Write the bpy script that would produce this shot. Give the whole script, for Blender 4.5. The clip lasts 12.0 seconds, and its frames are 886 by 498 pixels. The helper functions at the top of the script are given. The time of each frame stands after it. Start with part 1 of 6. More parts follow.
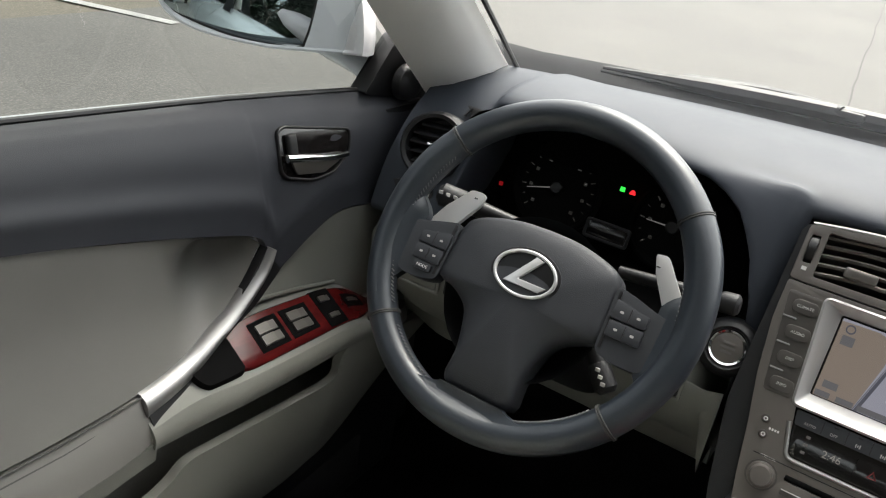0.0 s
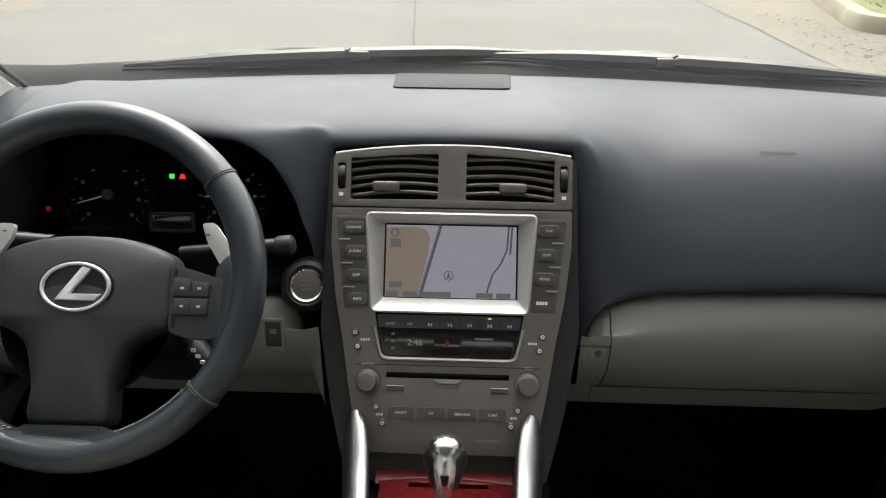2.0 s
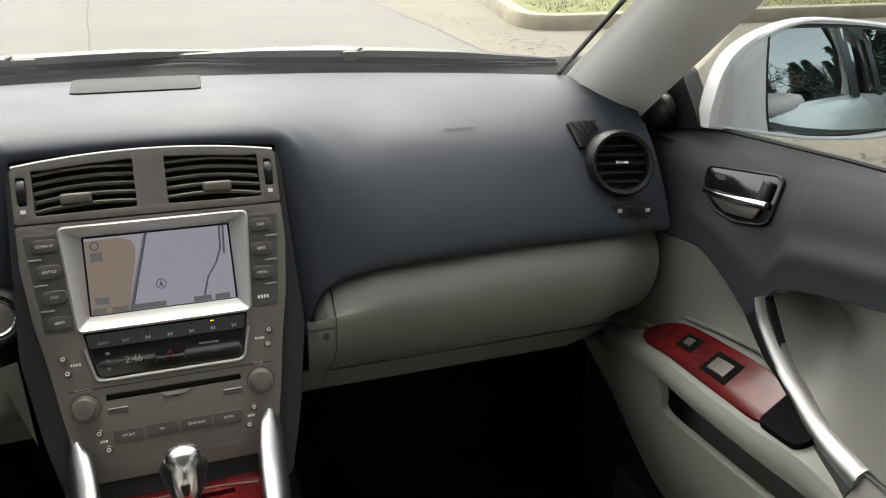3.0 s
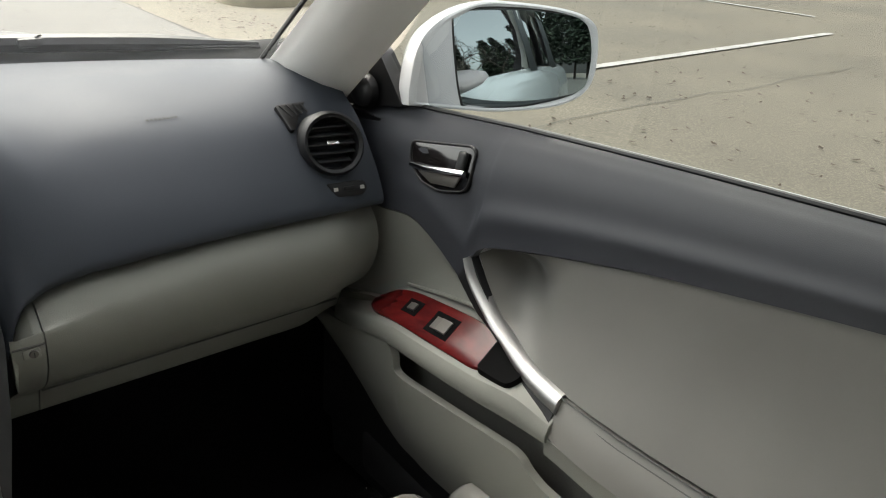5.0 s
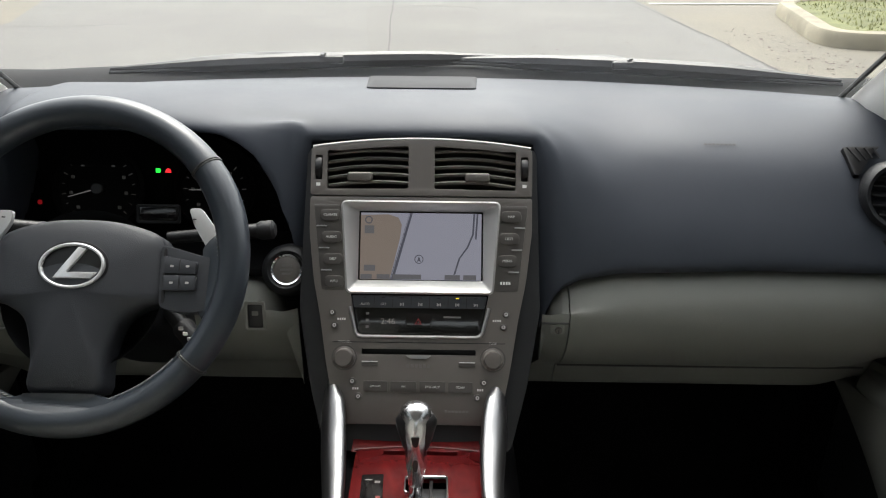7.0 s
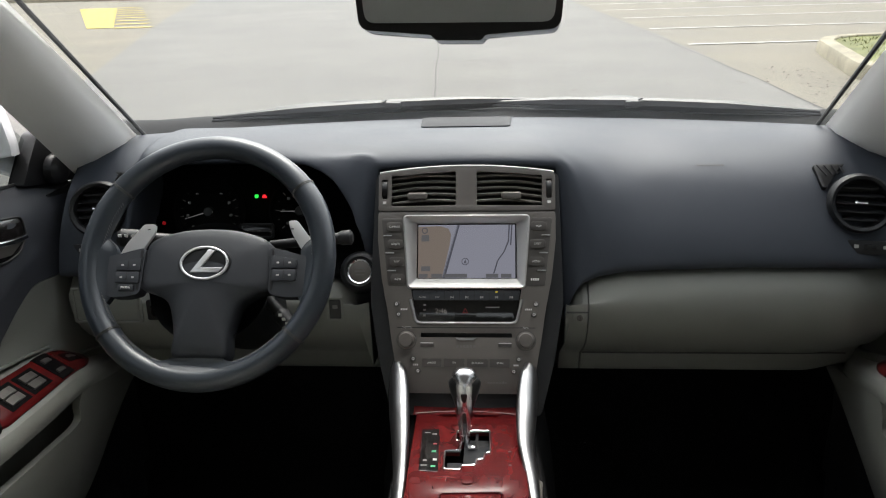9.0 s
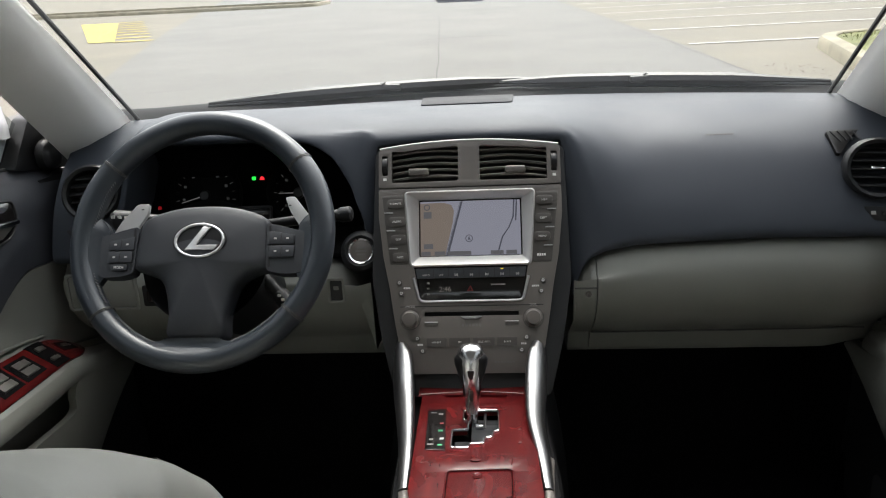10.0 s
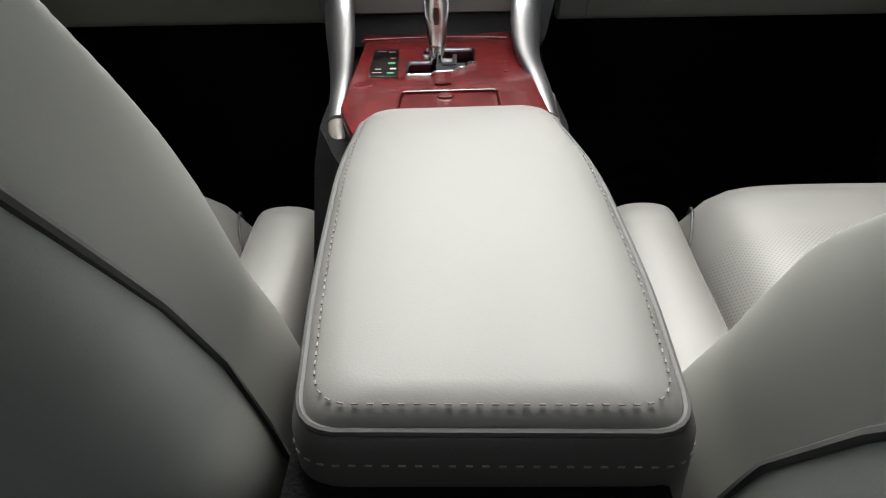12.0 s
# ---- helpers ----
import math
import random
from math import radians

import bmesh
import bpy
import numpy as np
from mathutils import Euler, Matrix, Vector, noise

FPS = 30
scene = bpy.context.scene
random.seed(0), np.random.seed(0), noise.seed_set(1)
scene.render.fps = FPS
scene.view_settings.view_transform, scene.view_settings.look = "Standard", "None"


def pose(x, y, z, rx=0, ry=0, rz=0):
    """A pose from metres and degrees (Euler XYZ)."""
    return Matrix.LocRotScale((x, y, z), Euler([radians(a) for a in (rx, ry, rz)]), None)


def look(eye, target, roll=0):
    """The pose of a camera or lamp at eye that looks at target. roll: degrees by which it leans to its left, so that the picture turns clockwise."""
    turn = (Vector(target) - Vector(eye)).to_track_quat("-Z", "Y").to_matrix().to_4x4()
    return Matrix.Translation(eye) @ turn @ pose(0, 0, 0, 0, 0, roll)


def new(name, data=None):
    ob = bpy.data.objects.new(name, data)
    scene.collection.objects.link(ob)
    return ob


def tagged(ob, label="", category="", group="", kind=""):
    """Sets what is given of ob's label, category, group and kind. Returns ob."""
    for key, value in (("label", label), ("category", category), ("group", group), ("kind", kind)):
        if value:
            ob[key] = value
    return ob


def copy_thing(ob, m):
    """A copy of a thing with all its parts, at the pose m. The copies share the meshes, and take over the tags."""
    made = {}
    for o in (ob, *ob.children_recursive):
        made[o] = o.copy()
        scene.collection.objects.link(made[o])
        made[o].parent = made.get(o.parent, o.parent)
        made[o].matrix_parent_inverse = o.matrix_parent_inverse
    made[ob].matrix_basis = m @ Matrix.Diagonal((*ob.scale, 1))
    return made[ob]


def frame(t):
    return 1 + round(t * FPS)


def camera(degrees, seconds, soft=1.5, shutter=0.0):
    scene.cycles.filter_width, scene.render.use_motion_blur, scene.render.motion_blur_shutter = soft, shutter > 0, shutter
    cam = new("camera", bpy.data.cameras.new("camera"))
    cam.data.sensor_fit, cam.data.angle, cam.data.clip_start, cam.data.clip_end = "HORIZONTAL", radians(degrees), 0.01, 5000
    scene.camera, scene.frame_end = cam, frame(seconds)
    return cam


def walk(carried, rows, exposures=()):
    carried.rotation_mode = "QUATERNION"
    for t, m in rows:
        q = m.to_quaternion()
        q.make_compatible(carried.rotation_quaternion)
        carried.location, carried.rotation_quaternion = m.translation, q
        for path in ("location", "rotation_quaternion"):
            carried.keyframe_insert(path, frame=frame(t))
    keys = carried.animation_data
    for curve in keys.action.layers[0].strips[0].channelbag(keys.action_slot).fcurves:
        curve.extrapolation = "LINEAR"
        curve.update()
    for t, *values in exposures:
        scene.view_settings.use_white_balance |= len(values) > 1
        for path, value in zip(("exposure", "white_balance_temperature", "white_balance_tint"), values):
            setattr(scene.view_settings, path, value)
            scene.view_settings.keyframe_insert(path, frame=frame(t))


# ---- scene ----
cam = camera(60.2, 12.0, soft=1.1)
PATH = [
    (0, (-0.089, -0.838, 1.179), (-0.981, 0.743, 0.34), 9.5),
    (0.5, (-0.073, -0.838, 1.181), (-0.721, 0.87, 0.368), 7.2),
    (1, (-0.035, -0.832, 1.181), (-0.479, 0.941, 0.369), 2.7),
    (1.5, (-0.009, -0.841, 1.174), (-0.26, 0.98, 0.386), 1.2),
    (2, (0.026, -0.845, 1.175), (-0.054, 0.992, 0.388), 0.3),
    (2.5, (0.035, -0.857, 1.164), (0.278, 0.976, 0.4), 0.8),
    (3, (0.032, -0.872, 1.162), (0.657, 0.868, 0.398), 0.8),
    (3.5, (0.042, -0.873, 1.186), (0.964, 0.698, 0.359), 0.9),
    (3.7, (0.041, -0.874, 1.187), (1.083, 0.615, 0.350), 1.6),
    (4.5, (0.041, -0.888, 1.179), (1.282, 0.425, 0.37), 2.5),
    (5.3, (0.039, -0.9, 1.168), (1.11, 0.604, 0.4), 3.1),
    (5.5, (0.04, -0.897, 1.163), (0.956, 0.716, 0.415), 3.2),
    (6, (0.041, -0.893, 1.166), (0.495, 0.904, 0.415), 2.9),
    (6.5, (0.04, -0.895, 1.162), (0.159, 0.954, 0.408), 1.3),
    (7, (0.038, -0.922, 1.168), (0.016, 0.933, 0.418), 0.5),
    (7.2, (0.039, -0.937, 1.173), (-0.018, 0.918, 0.424), 0.3),
    (8.8, (0.05, -1.147, 1.2), (-0.095, 0.74, 0.554), -1.6),
    (9, (0.05, -1.159, 1.199), (-0.096, 0.729, 0.557), -1.6),
    (9.5, (0.049, -1.159, 1.189), (-0.1, 0.73, 0.548), -2.3),
    (10, (0.049, -1.141, 1.143), (-0.109, 0.754, 0.522), -2.9),
    (10.5, (0.048, -1.096, 1.076), (-0.117, 0.771, 0.38), -3.3),
    (11, (0.027, -1.04, 0.991), (-0.087, 0.812, 0.243), -3.4),
    (11.5, (0.021, -0.981, 0.927), (-0.067, 0.791, 0.004), -3.0),
    (12, (0.024, -0.957, 0.833), (-0.025, 0.75, -0.21), -1.4),
]
walk(cam, [(t, look(eye, target, roll)) for t, eye, target, roll in PATH], exposures=[(0.0, 0.82, 6800, 10), (2.0, 0.74, 6900, 10), (3.5, 0.92, 7000, 9), (5.5, 0.92, 6900, 9), (7.0, 0.66, 6650, 10), (9.0, 0.57, 6600, 10), (9.8, 0.57, 6600, 10), (10.4, 0.9, 6550, 10), (11.0, 1.4, 6550, 10), (11.5, 1.35, 6550, 10), (12.0, 0.98, 6550, 10)])
SKY, SUN, HAZE = 0.36, 1.2, 0.003

# ---- world, sun, exposure ----
world = bpy.data.worlds.new("overcast_sky")
scene.world = world
world.use_nodes = True
wn, wl = world.node_tree.nodes, world.node_tree.links
wn.clear()
sky = wn.new("ShaderNodeTexSky")
sky.sky_type, sky.sun_disc = "NISHITA", False
sky.sun_elevation, sky.sun_rotation = radians(58), radians(1)
sky.air_density, sky.dust_density, sky.ozone_density = 1.0, 4.0, 1.0
grey = wn.new("ShaderNodeHueSaturation")
grey.inputs["Saturation"].default_value = 0.22
bg = wn.new("ShaderNodeBackground")
bg.inputs["Strength"].default_value = SKY
wout = wn.new("ShaderNodeOutputWorld")
wl.new(sky.outputs[0], grey.inputs["Color"])
wl.new(grey.outputs[0], bg.inputs["Color"])
wl.new(bg.outputs[0], wout.inputs["Surface"])
sun = bpy.data.lights.new("sun", "SUN")
sun.energy, sun.angle, sun.color = SUN, radians(40), (1.0, 0.97, 0.93)
sun_ob = new("sun", sun)
sun_ob.matrix_world = look((0.1, 4.83, 7.85), (0, 0, 0))


# ---- materials ----
def material(name, color, rough=0.5, metal=0.0, coat=0.0, spec=0.5, grain=0.0, grain_size=400.0, bump=0.0, bump_size=600.0,
             stain=0.0, stain_size=6.0, rough_vary=0.0):
    """A surface with colour variation at two scales, roughness variation and fine relief."""
    m = bpy.data.materials.new(name)
    m.use_nodes = True
    n, l = m.node_tree.nodes, m.node_tree.links
    b = n["Principled BSDF"]
    b.inputs["Base Color"].default_value = (*color, 1)
    b.inputs["Roughness"].default_value = rough
    b.inputs["Metallic"].default_value = metal
    b.inputs["Coat Weight"].default_value = coat
    b.inputs["Coat Roughness"].default_value = 0.06
    b.inputs["Specular IOR Level"].default_value = spec
    co = n.new("ShaderNodeTexCoord")
    if grain or stain:
        fine, broad = n.new("ShaderNodeTexNoise"), n.new("ShaderNodeTexNoise")
        fine.inputs["Scale"].default_value, broad.inputs["Scale"].default_value = grain_size, stain_size
        fine.inputs["Detail"].default_value = broad.inputs["Detail"].default_value = 4
        l.new(co.outputs["Object"], fine.inputs["Vector"])
        l.new(co.outputs["Object"], broad.inputs["Vector"])
        f1, f2 = n.new("ShaderNodeMapRange"), n.new("ShaderNodeMapRange")
        f1.inputs["To Min"].default_value, f1.inputs["To Max"].default_value = 1 - grain, 1 + grain
        f2.inputs["From Min"].default_value, f2.inputs["From Max"].default_value = 0.3, 0.7
        f2.inputs["To Min"].default_value, f2.inputs["To Max"].default_value = 1 - stain, 1 + stain * 0.6
        l.new(fine.outputs[0], f1.inputs[0])
        l.new(broad.outputs[0], f2.inputs[0])
        mul = n.new("ShaderNodeMath")
        mul.operation = "MULTIPLY"
        l.new(f1.outputs[0], mul.inputs[0])
        l.new(f2.outputs[0], mul.inputs[1])
        sc = n.new("ShaderNodeVectorMath")
        sc.operation = "SCALE"
        sc.inputs[0].default_value = color
        l.new(mul.outputs[0], sc.inputs["Scale"])
        l.new(sc.outputs[0], b.inputs["Base Color"])
        if rough_vary:
            f3 = n.new("ShaderNodeMapRange")
            f3.inputs["From Min"].default_value, f3.inputs["From Max"].default_value = 0.3, 0.7
            f3.inputs["To Min"].default_value, f3.inputs["To Max"].default_value = rough - rough_vary, rough + rough_vary
            l.new(broad.outputs[0], f3.inputs[0])
            l.new(f3.outputs[0], b.inputs["Roughness"])
    if bump:
        t = n.new("ShaderNodeTexVoronoi")
        t.inputs["Scale"].default_value = bump_size
        l.new(co.outputs["Object"], t.inputs["Vector"])
        bp = n.new("ShaderNodeBump")
        bp.inputs["Strength"].default_value, bp.inputs["Distance"].default_value = bump, 0.001
        l.new(t.outputs["Distance"], bp.inputs["Height"])
        l.new(bp.outputs[0], b.inputs["Normal"])
    return m


def glowing(name, color, strength):
    m = material(name, (0.01, 0.01, 0.01), 0.2)
    b = m.node_tree.nodes["Principled BSDF"]
    b.inputs["Emission Color"].default_value = (*color, 1)
    b.inputs["Emission Strength"].default_value = strength
    return m


def pane_material(name, tint, haze):
    """Clear glass with a Fresnel sheen and a thin pale film that stands in for glare."""
    m = bpy.data.materials.new(name)
    m.use_nodes = True
    n, l = m.node_tree.nodes, m.node_tree.links
    n.clear()
    out = n.new("ShaderNodeOutputMaterial")
    clear, gloss, film, fr = (n.new("ShaderNodeBsdf" + k) for k in ("Transparent", "Glossy", "Translucent", "Glossy"))
    n.remove(fr)
    fr = n.new("ShaderNodeFresnel")
    fr.inputs["IOR"].default_value = 1.45
    clear.inputs["Color"].default_value = (*tint, 1)
    gloss.inputs["Roughness"].default_value = 0.01
    film.inputs["Color"].default_value = (0.9, 0.89, 0.86, 1)
    m1, m2 = n.new("ShaderNodeMixShader"), n.new("ShaderNodeMixShader")
    m1.inputs[0].default_value = haze
    if haze:
        ns, mr, co = n.new("ShaderNodeTexNoise"), n.new("ShaderNodeMapRange"), n.new("ShaderNodeTexCoord")
        ns.inputs["Scale"].default_value, ns.inputs["Detail"].default_value = 5.0, 5
        mr.inputs["To Min"].default_value, mr.inputs["To Max"].default_value = haze * 0.75, haze * 1.25
        l.new(co.outputs["Object"], ns.inputs["Vector"])
        l.new(ns.outputs[0], mr.inputs[0])
        l.new(mr.outputs[0], m1.inputs[0])
    l.new(clear.outputs[0], m1.inputs[1])
    l.new(film.outputs[0], m1.inputs[2])
    l.new(fr.outputs[0], m2.inputs[0])
    l.new(m1.outputs[0], m2.inputs[1])
    l.new(gloss.outputs[0], m2.inputs[2])
    l.new(m2.outputs[0], out.inputs["Surface"])
    return m


PAD = material("soft_dash_plastic", (0.0375, 0.0445, 0.0570), 0.58, spec=0.4, grain=0.1, grain_size=900, bump=0.16, bump_size=1400, stain=0.08, stain_size=7, rough_vary=0.05)
DOORPAD = material("soft_door_plastic", (0.0378, 0.0405, 0.0486), 0.52, spec=0.4, grain=0.1, grain_size=900, bump=0.12, bump_size=1400, stain=0.08, stain_size=7, rough_vary=0.05)
PADLOW = material("hard_dark_plastic", (0.0084, 0.009, 0.0102), 0.5, grain=0.1, grain_size=900, bump=0.2, bump_size=1300, stain=0.08)
GREYTRIM = material("pale_grey_trim", (0.2072, 0.2089, 0.1889), 0.55, grain=0.05, grain_size=900, bump=0.25, bump_size=1200, stain=0.06, stain_size=5, rough_vary=0.05)
LEATHER = material("pale_grey_leather", (0.1669, 0.1636, 0.1529), 0.5, grain=0.03, grain_size=700, bump=0.03, bump_size=1100, stain=0.07, stain_size=9, rough_vary=0.06)
# Greener back leather, its colour lifted to make up for weak light behind.
LEATHER_BACK = material("leather_lifted_for_light", (0.34, 0.355, 0.325), 0.5, grain=0.05, grain_size=700, bump=0.05, bump_size=1100, stain=0.07, stain_size=6)
# Copy of the seat leather, toned apart for the light on the backrests.
BACKHIDE = material("leather_toned_for_light", (0.21, 0.212, 0.194), 0.5, grain=0.03, grain_size=700, bump=0.03, bump_size=1300, stain=0.05, stain_size=7, rough_vary=0.04)
# Taupe band leather, darkened for the shade on the armrest's sides.
BAND = material("shaded_taupe_leather", (0.0702, 0.0660, 0.0604), 0.5, grain=0.05, grain_size=700, bump=0.05, bump_size=1100, stain=0.07, stain_size=9)
PIPING = material("dark_piping", (0.065, 0.065, 0.062), 0.5, grain=0.1, grain_size=600)
RIMTHREAD = material("grey_thread", (0.20, 0.20, 0.20), 0.8, grain=0.1, grain_size=900)
THREAD = material("pale_thread", (0.2392, 0.2340, 0.2236), 0.8, grain=0.1, grain_size=900)
RIMHIDE = material("dark_wheel_leather", (0.0215, 0.0279, 0.0364), 0.34, spec=0.75, grain=0.06, grain_size=900, bump=0.05, bump_size=1200, stain=0.05, stain_size=14, rough_vary=0.02)
HUB = material("dark_hub_plastic", (0.0324, 0.0351, 0.0405), 0.44, spec=0.5, grain=0.08, grain_size=900, bump=0.2, bump_size=1300, stain=0.06)
BLACK = material("black_plastic", (0.0054, 0.0054, 0.00585), 0.4, grain=0.1, grain_size=600)
PIANO = material("glossy_black", (0.008, 0.007, 0.007), 0.12, coat=0.4, grain=0.1)
STACK = material("taupe_metal_paint", (0.1515, 0.1382, 0.1257), 0.42, metal=0.35, grain=0.03, grain_size=1500, stain=0.05, stain_size=12, rough_vary=0.05)
STACKBTN = material("dark_taupe_button", (0.115, 0.107, 0.099), 0.36, metal=0.6, grain=0.06, grain_size=1500)
SILVER = material("silver_paint", (0.42, 0.417, 0.412), 0.42, metal=0.9, grain=0.05, grain_size=1500, stain=0.04, rough_vary=0.05)
BEZEL = material("bright_bezel_paint", (0.56, 0.555, 0.545), 0.38, metal=0.5, grain=0.03, grain_size=1500, stain=0.03)
GATEMETAL = material("dark_gate_metal", (0.075, 0.077, 0.080), 0.32, metal=0.7, grain=0.05, grain_size=1500)
RAIL = material("satin_rail_metal", (0.30, 0.30, 0.305), 0.33, metal=1.0, grain=0.04, grain_size=1500, stain=0.04, rough_vary=0.04)
SWITCHKEY = material("satin_switch_key", (0.1210, 0.1152, 0.1066), 0.36, metal=0.5, grain=0.04, grain_size=1500)
SLAT = material("dark_vent_slat", (0.105, 0.0994, 0.0924), 0.34, metal=0.55, grain=0.06, grain_size=1500)
# Silver paddles, colour brightened in place of the windscreen light they reflect.
PADDLE = material("paddle_lifted_for_light", (0.6, 0.6, 0.5925), 0.25, metal=0.15, grain=0.04, grain_size=1500, stain=0.03)
REDPRINT = material("red_print", (0.22, 0.02, 0.02), 0.5, grain=0.05)
CHROME = material("chrome", (0.82, 0.83, 0.85), 0.07, metal=1.0, stain=0.03)
SATINCHROME = material("worn_chrome", (0.72, 0.71, 0.72), 0.2, metal=1.0, stain=0.05, rough_vary=0.05)
MARK = material("pale_print", (0.80, 0.79, 0.76), 0.6, grain=0.05)
SOFTMARK = material("soft_print", (0.5040, 0.4900, 0.4620), 0.6, grain=0.05)
DIMMARK = material("dim_print", (0.16, 0.15, 0.14), 0.6, grain=0.05)
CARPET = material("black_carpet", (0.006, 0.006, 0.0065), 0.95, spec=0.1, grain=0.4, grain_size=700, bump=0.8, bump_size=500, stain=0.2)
HEADLINER = material("pale_headliner", (0.54, 0.5325, 0.5025), 0.9, spec=0.2, grain=0.08, grain_size=900, bump=0.3, bump_size=900, stain=0.04)
PILLAR = material("pale_pillar_trim", (0.82, 0.81, 0.78), 0.6, grain=0.05, grain_size=900, bump=0.3, bump_size=1100, stain=0.05, stain_size=4)
WHITEPAINT = material("pearl_white_paint", (0.72, 0.74, 0.76), 0.25, coat=0.8, grain=0.02, stain=0.03)
CLUSTERBLACK = material("matt_cluster_black", (0.004, 0.004, 0.0042), 0.9, spec=0.08, grain=0.1, grain_size=600)
GRILLE = material("speaker_cloth", (0.014, 0.0155, 0.019), 0.7, spec=0.3, grain=0.2, grain_size=900)
# Trim colour lowered a little for the shade inside the door pocket.
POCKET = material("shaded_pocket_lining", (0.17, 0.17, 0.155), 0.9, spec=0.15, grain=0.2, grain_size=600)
COWL = material("weathered_black_cowl", (0.007, 0.007, 0.0072), 0.8, spec=0.15, grain=0.2, grain_size=300, stain=0.2, stain_size=9)
RUBBER = material("black_rubber", (0.018, 0.018, 0.019), 0.65, grain=0.2, grain_size=300)
MIRROR = material("mirror_silver", (0.80, 0.84, 0.86), 0.01, metal=1.0)
BLUEMIRROR = material("blue_tinted_mirror", (0.42, 0.50, 0.52), 0.01, metal=1.0)
GREENGLOW = glowing("green_lamp", (0.02, 0.9, 0.08), 0.7)
DIALFACE = material("matt_dial", (0.004, 0.004, 0.004), 0.8, spec=0.1, grain=0.1)
REDGLOW = glowing("red_lamp", (0.95, 0.02, 0.03), 0.7)
DIMRED = glowing("dim_red_lamp", (0.8, 0.02, 0.03), 0.12)
AMBER = glowing("amber_lamp", (0.85, 0.7, 0.05), 0.6)
CLOCK = glowing("clock_segments", (0.55, 0.52, 0.48), 0.18)
DIAL = glowing("dial_print", (0.5, 0.48, 0.42), 0.012)
NEEDLE = glowing("needle_white", (0.8, 0.8, 0.8), 0.06)


def wood_material():
    m = material("red_lacquered_wood", (0.15, 0.012, 0.011), 0.24, spec=0.3, coat=0.14)
    n, l = m.node_tree.nodes, m.node_tree.links
    b = n["Principled BSDF"]
    co, mp, ns, cr = n.new("ShaderNodeTexCoord"), n.new("ShaderNodeMapping"), n.new("ShaderNodeTexNoise"), n.new("ShaderNodeValToRGB")
    mp.inputs["Scale"].default_value = (14, 5, 9)
    ns.inputs["Scale"].default_value, ns.inputs["Detail"].default_value, ns.inputs["Distortion"].default_value = 2.2, 6, 1.4
    cr.color_ramp.elements[0].position, cr.color_ramp.elements[0].color = 0.32, (0.050, 0.004, 0.005, 1)
    cr.color_ramp.elements[1].position, cr.color_ramp.elements[1].color = 0.72, (0.115, 0.009, 0.009, 1)
    l.new(co.outputs["Object"], mp.inputs[0])
    l.new(mp.outputs[0], ns.inputs["Vector"])
    l.new(ns.outputs[0], cr.inputs[0])
    l.new(cr.outputs[0], b.inputs["Base Color"])
    return m


def perforated_leather():
    """Pale seat leather with rows of tiny round holes."""
    m = material("perforated_leather", (0.175, 0.171, 0.16), 0.5, grain=0.05, grain_size=700, stain=0.06, stain_size=9)
    n, l = m.node_tree.nodes, m.node_tree.links
    b = n["Principled BSDF"]
    co, v, r, mx = n.new("ShaderNodeTexCoord"), n.new("ShaderNodeTexVoronoi"), n.new("ShaderNodeMapRange"), n.new("ShaderNodeMix")
    mp = n.new("ShaderNodeMapping")
    mp.inputs["Rotation"].default_value = (0, 0, radians(45))
    mp.inputs["Scale"].default_value = (1, 1, 0.01)
    v.voronoi_dimensions = "2D"
    v.inputs["Scale"].default_value, v.inputs["Randomness"].default_value = 330, 0.0
    r.inputs["From Min"].default_value, r.inputs["From Max"].default_value = 0.20, 0.34
    mx.data_type = "RGBA"
    mx.inputs["A"].default_value = (0.11, 0.107, 0.10, 1)
    old = b.inputs["Base Color"].links[0].from_socket
    l.new(co.outputs["Object"], mp.inputs[0])
    l.new(mp.outputs[0], v.inputs["Vector"])
    l.new(v.outputs["Distance"], r.inputs[0])
    # the front roll of the cushion is plain
    sp, plain, hi = n.new("ShaderNodeSeparateXYZ"), n.new("ShaderNodeMapRange"), n.new("ShaderNodeMath")
    plain.inputs["From Min"].default_value, plain.inputs["From Max"].default_value = -0.375, -0.350
    hi.operation = "MAXIMUM"
    l.new(co.outputs["Object"], sp.inputs[0])
    l.new(sp.outputs["Y"], plain.inputs[0])
    l.new(plain.outputs[0], hi.inputs[0])
    l.new(r.outputs[0], hi.inputs[1])
    l.new(hi.outputs[0], mx.inputs["Factor"])
    l.new(old, mx.inputs["B"])
    l.new(mx.outputs["Result"], b.inputs["Base Color"])
    return m


WOOD = wood_material()
PERF = perforated_leather()
# The windscreen's faint pale film imitates the veil of glare.
WINDSCREEN = pane_material("windscreen_glass", (0.93, 0.96, 0.94), HAZE)
SIDEGLASS = pane_material("side_glass", (0.47, 0.50, 0.49), 0.0)


# ---- mesh helpers ----
def axes(o, x, y):
    """A frame at o with the given x and y directions."""
    x, y = Vector(x).normalized(), Vector(y).normalized()
    z = x.cross(y).normalized()
    m = Matrix((x, y, z)).transposed().to_4x4()
    m.translation = o
    return m


def thing(name, label, category, at=(0, 0, 0), group="", kind=""):
    ob = new(name)
    ob.empty_display_size = 0.05
    ob.location = at
    bpy.context.view_layer.update()
    return tagged(ob, label, category, group, kind)


def mesh_of(bm, mat, name, smooth=True, angle=38):
    bmesh.ops.recalc_face_normals(bm, faces=bm.faces)
    me = bpy.data.meshes.new(name)
    lim = radians(angle)
    for f in bm.faces:
        f.smooth = smooth
    for e in bm.edges:
        if len(e.link_faces) != 2 or e.calc_face_angle(9) > lim:
            e.smooth = False
    bm.to_mesh(me)
    bm.free()
    me.materials.append(mat)
    return me


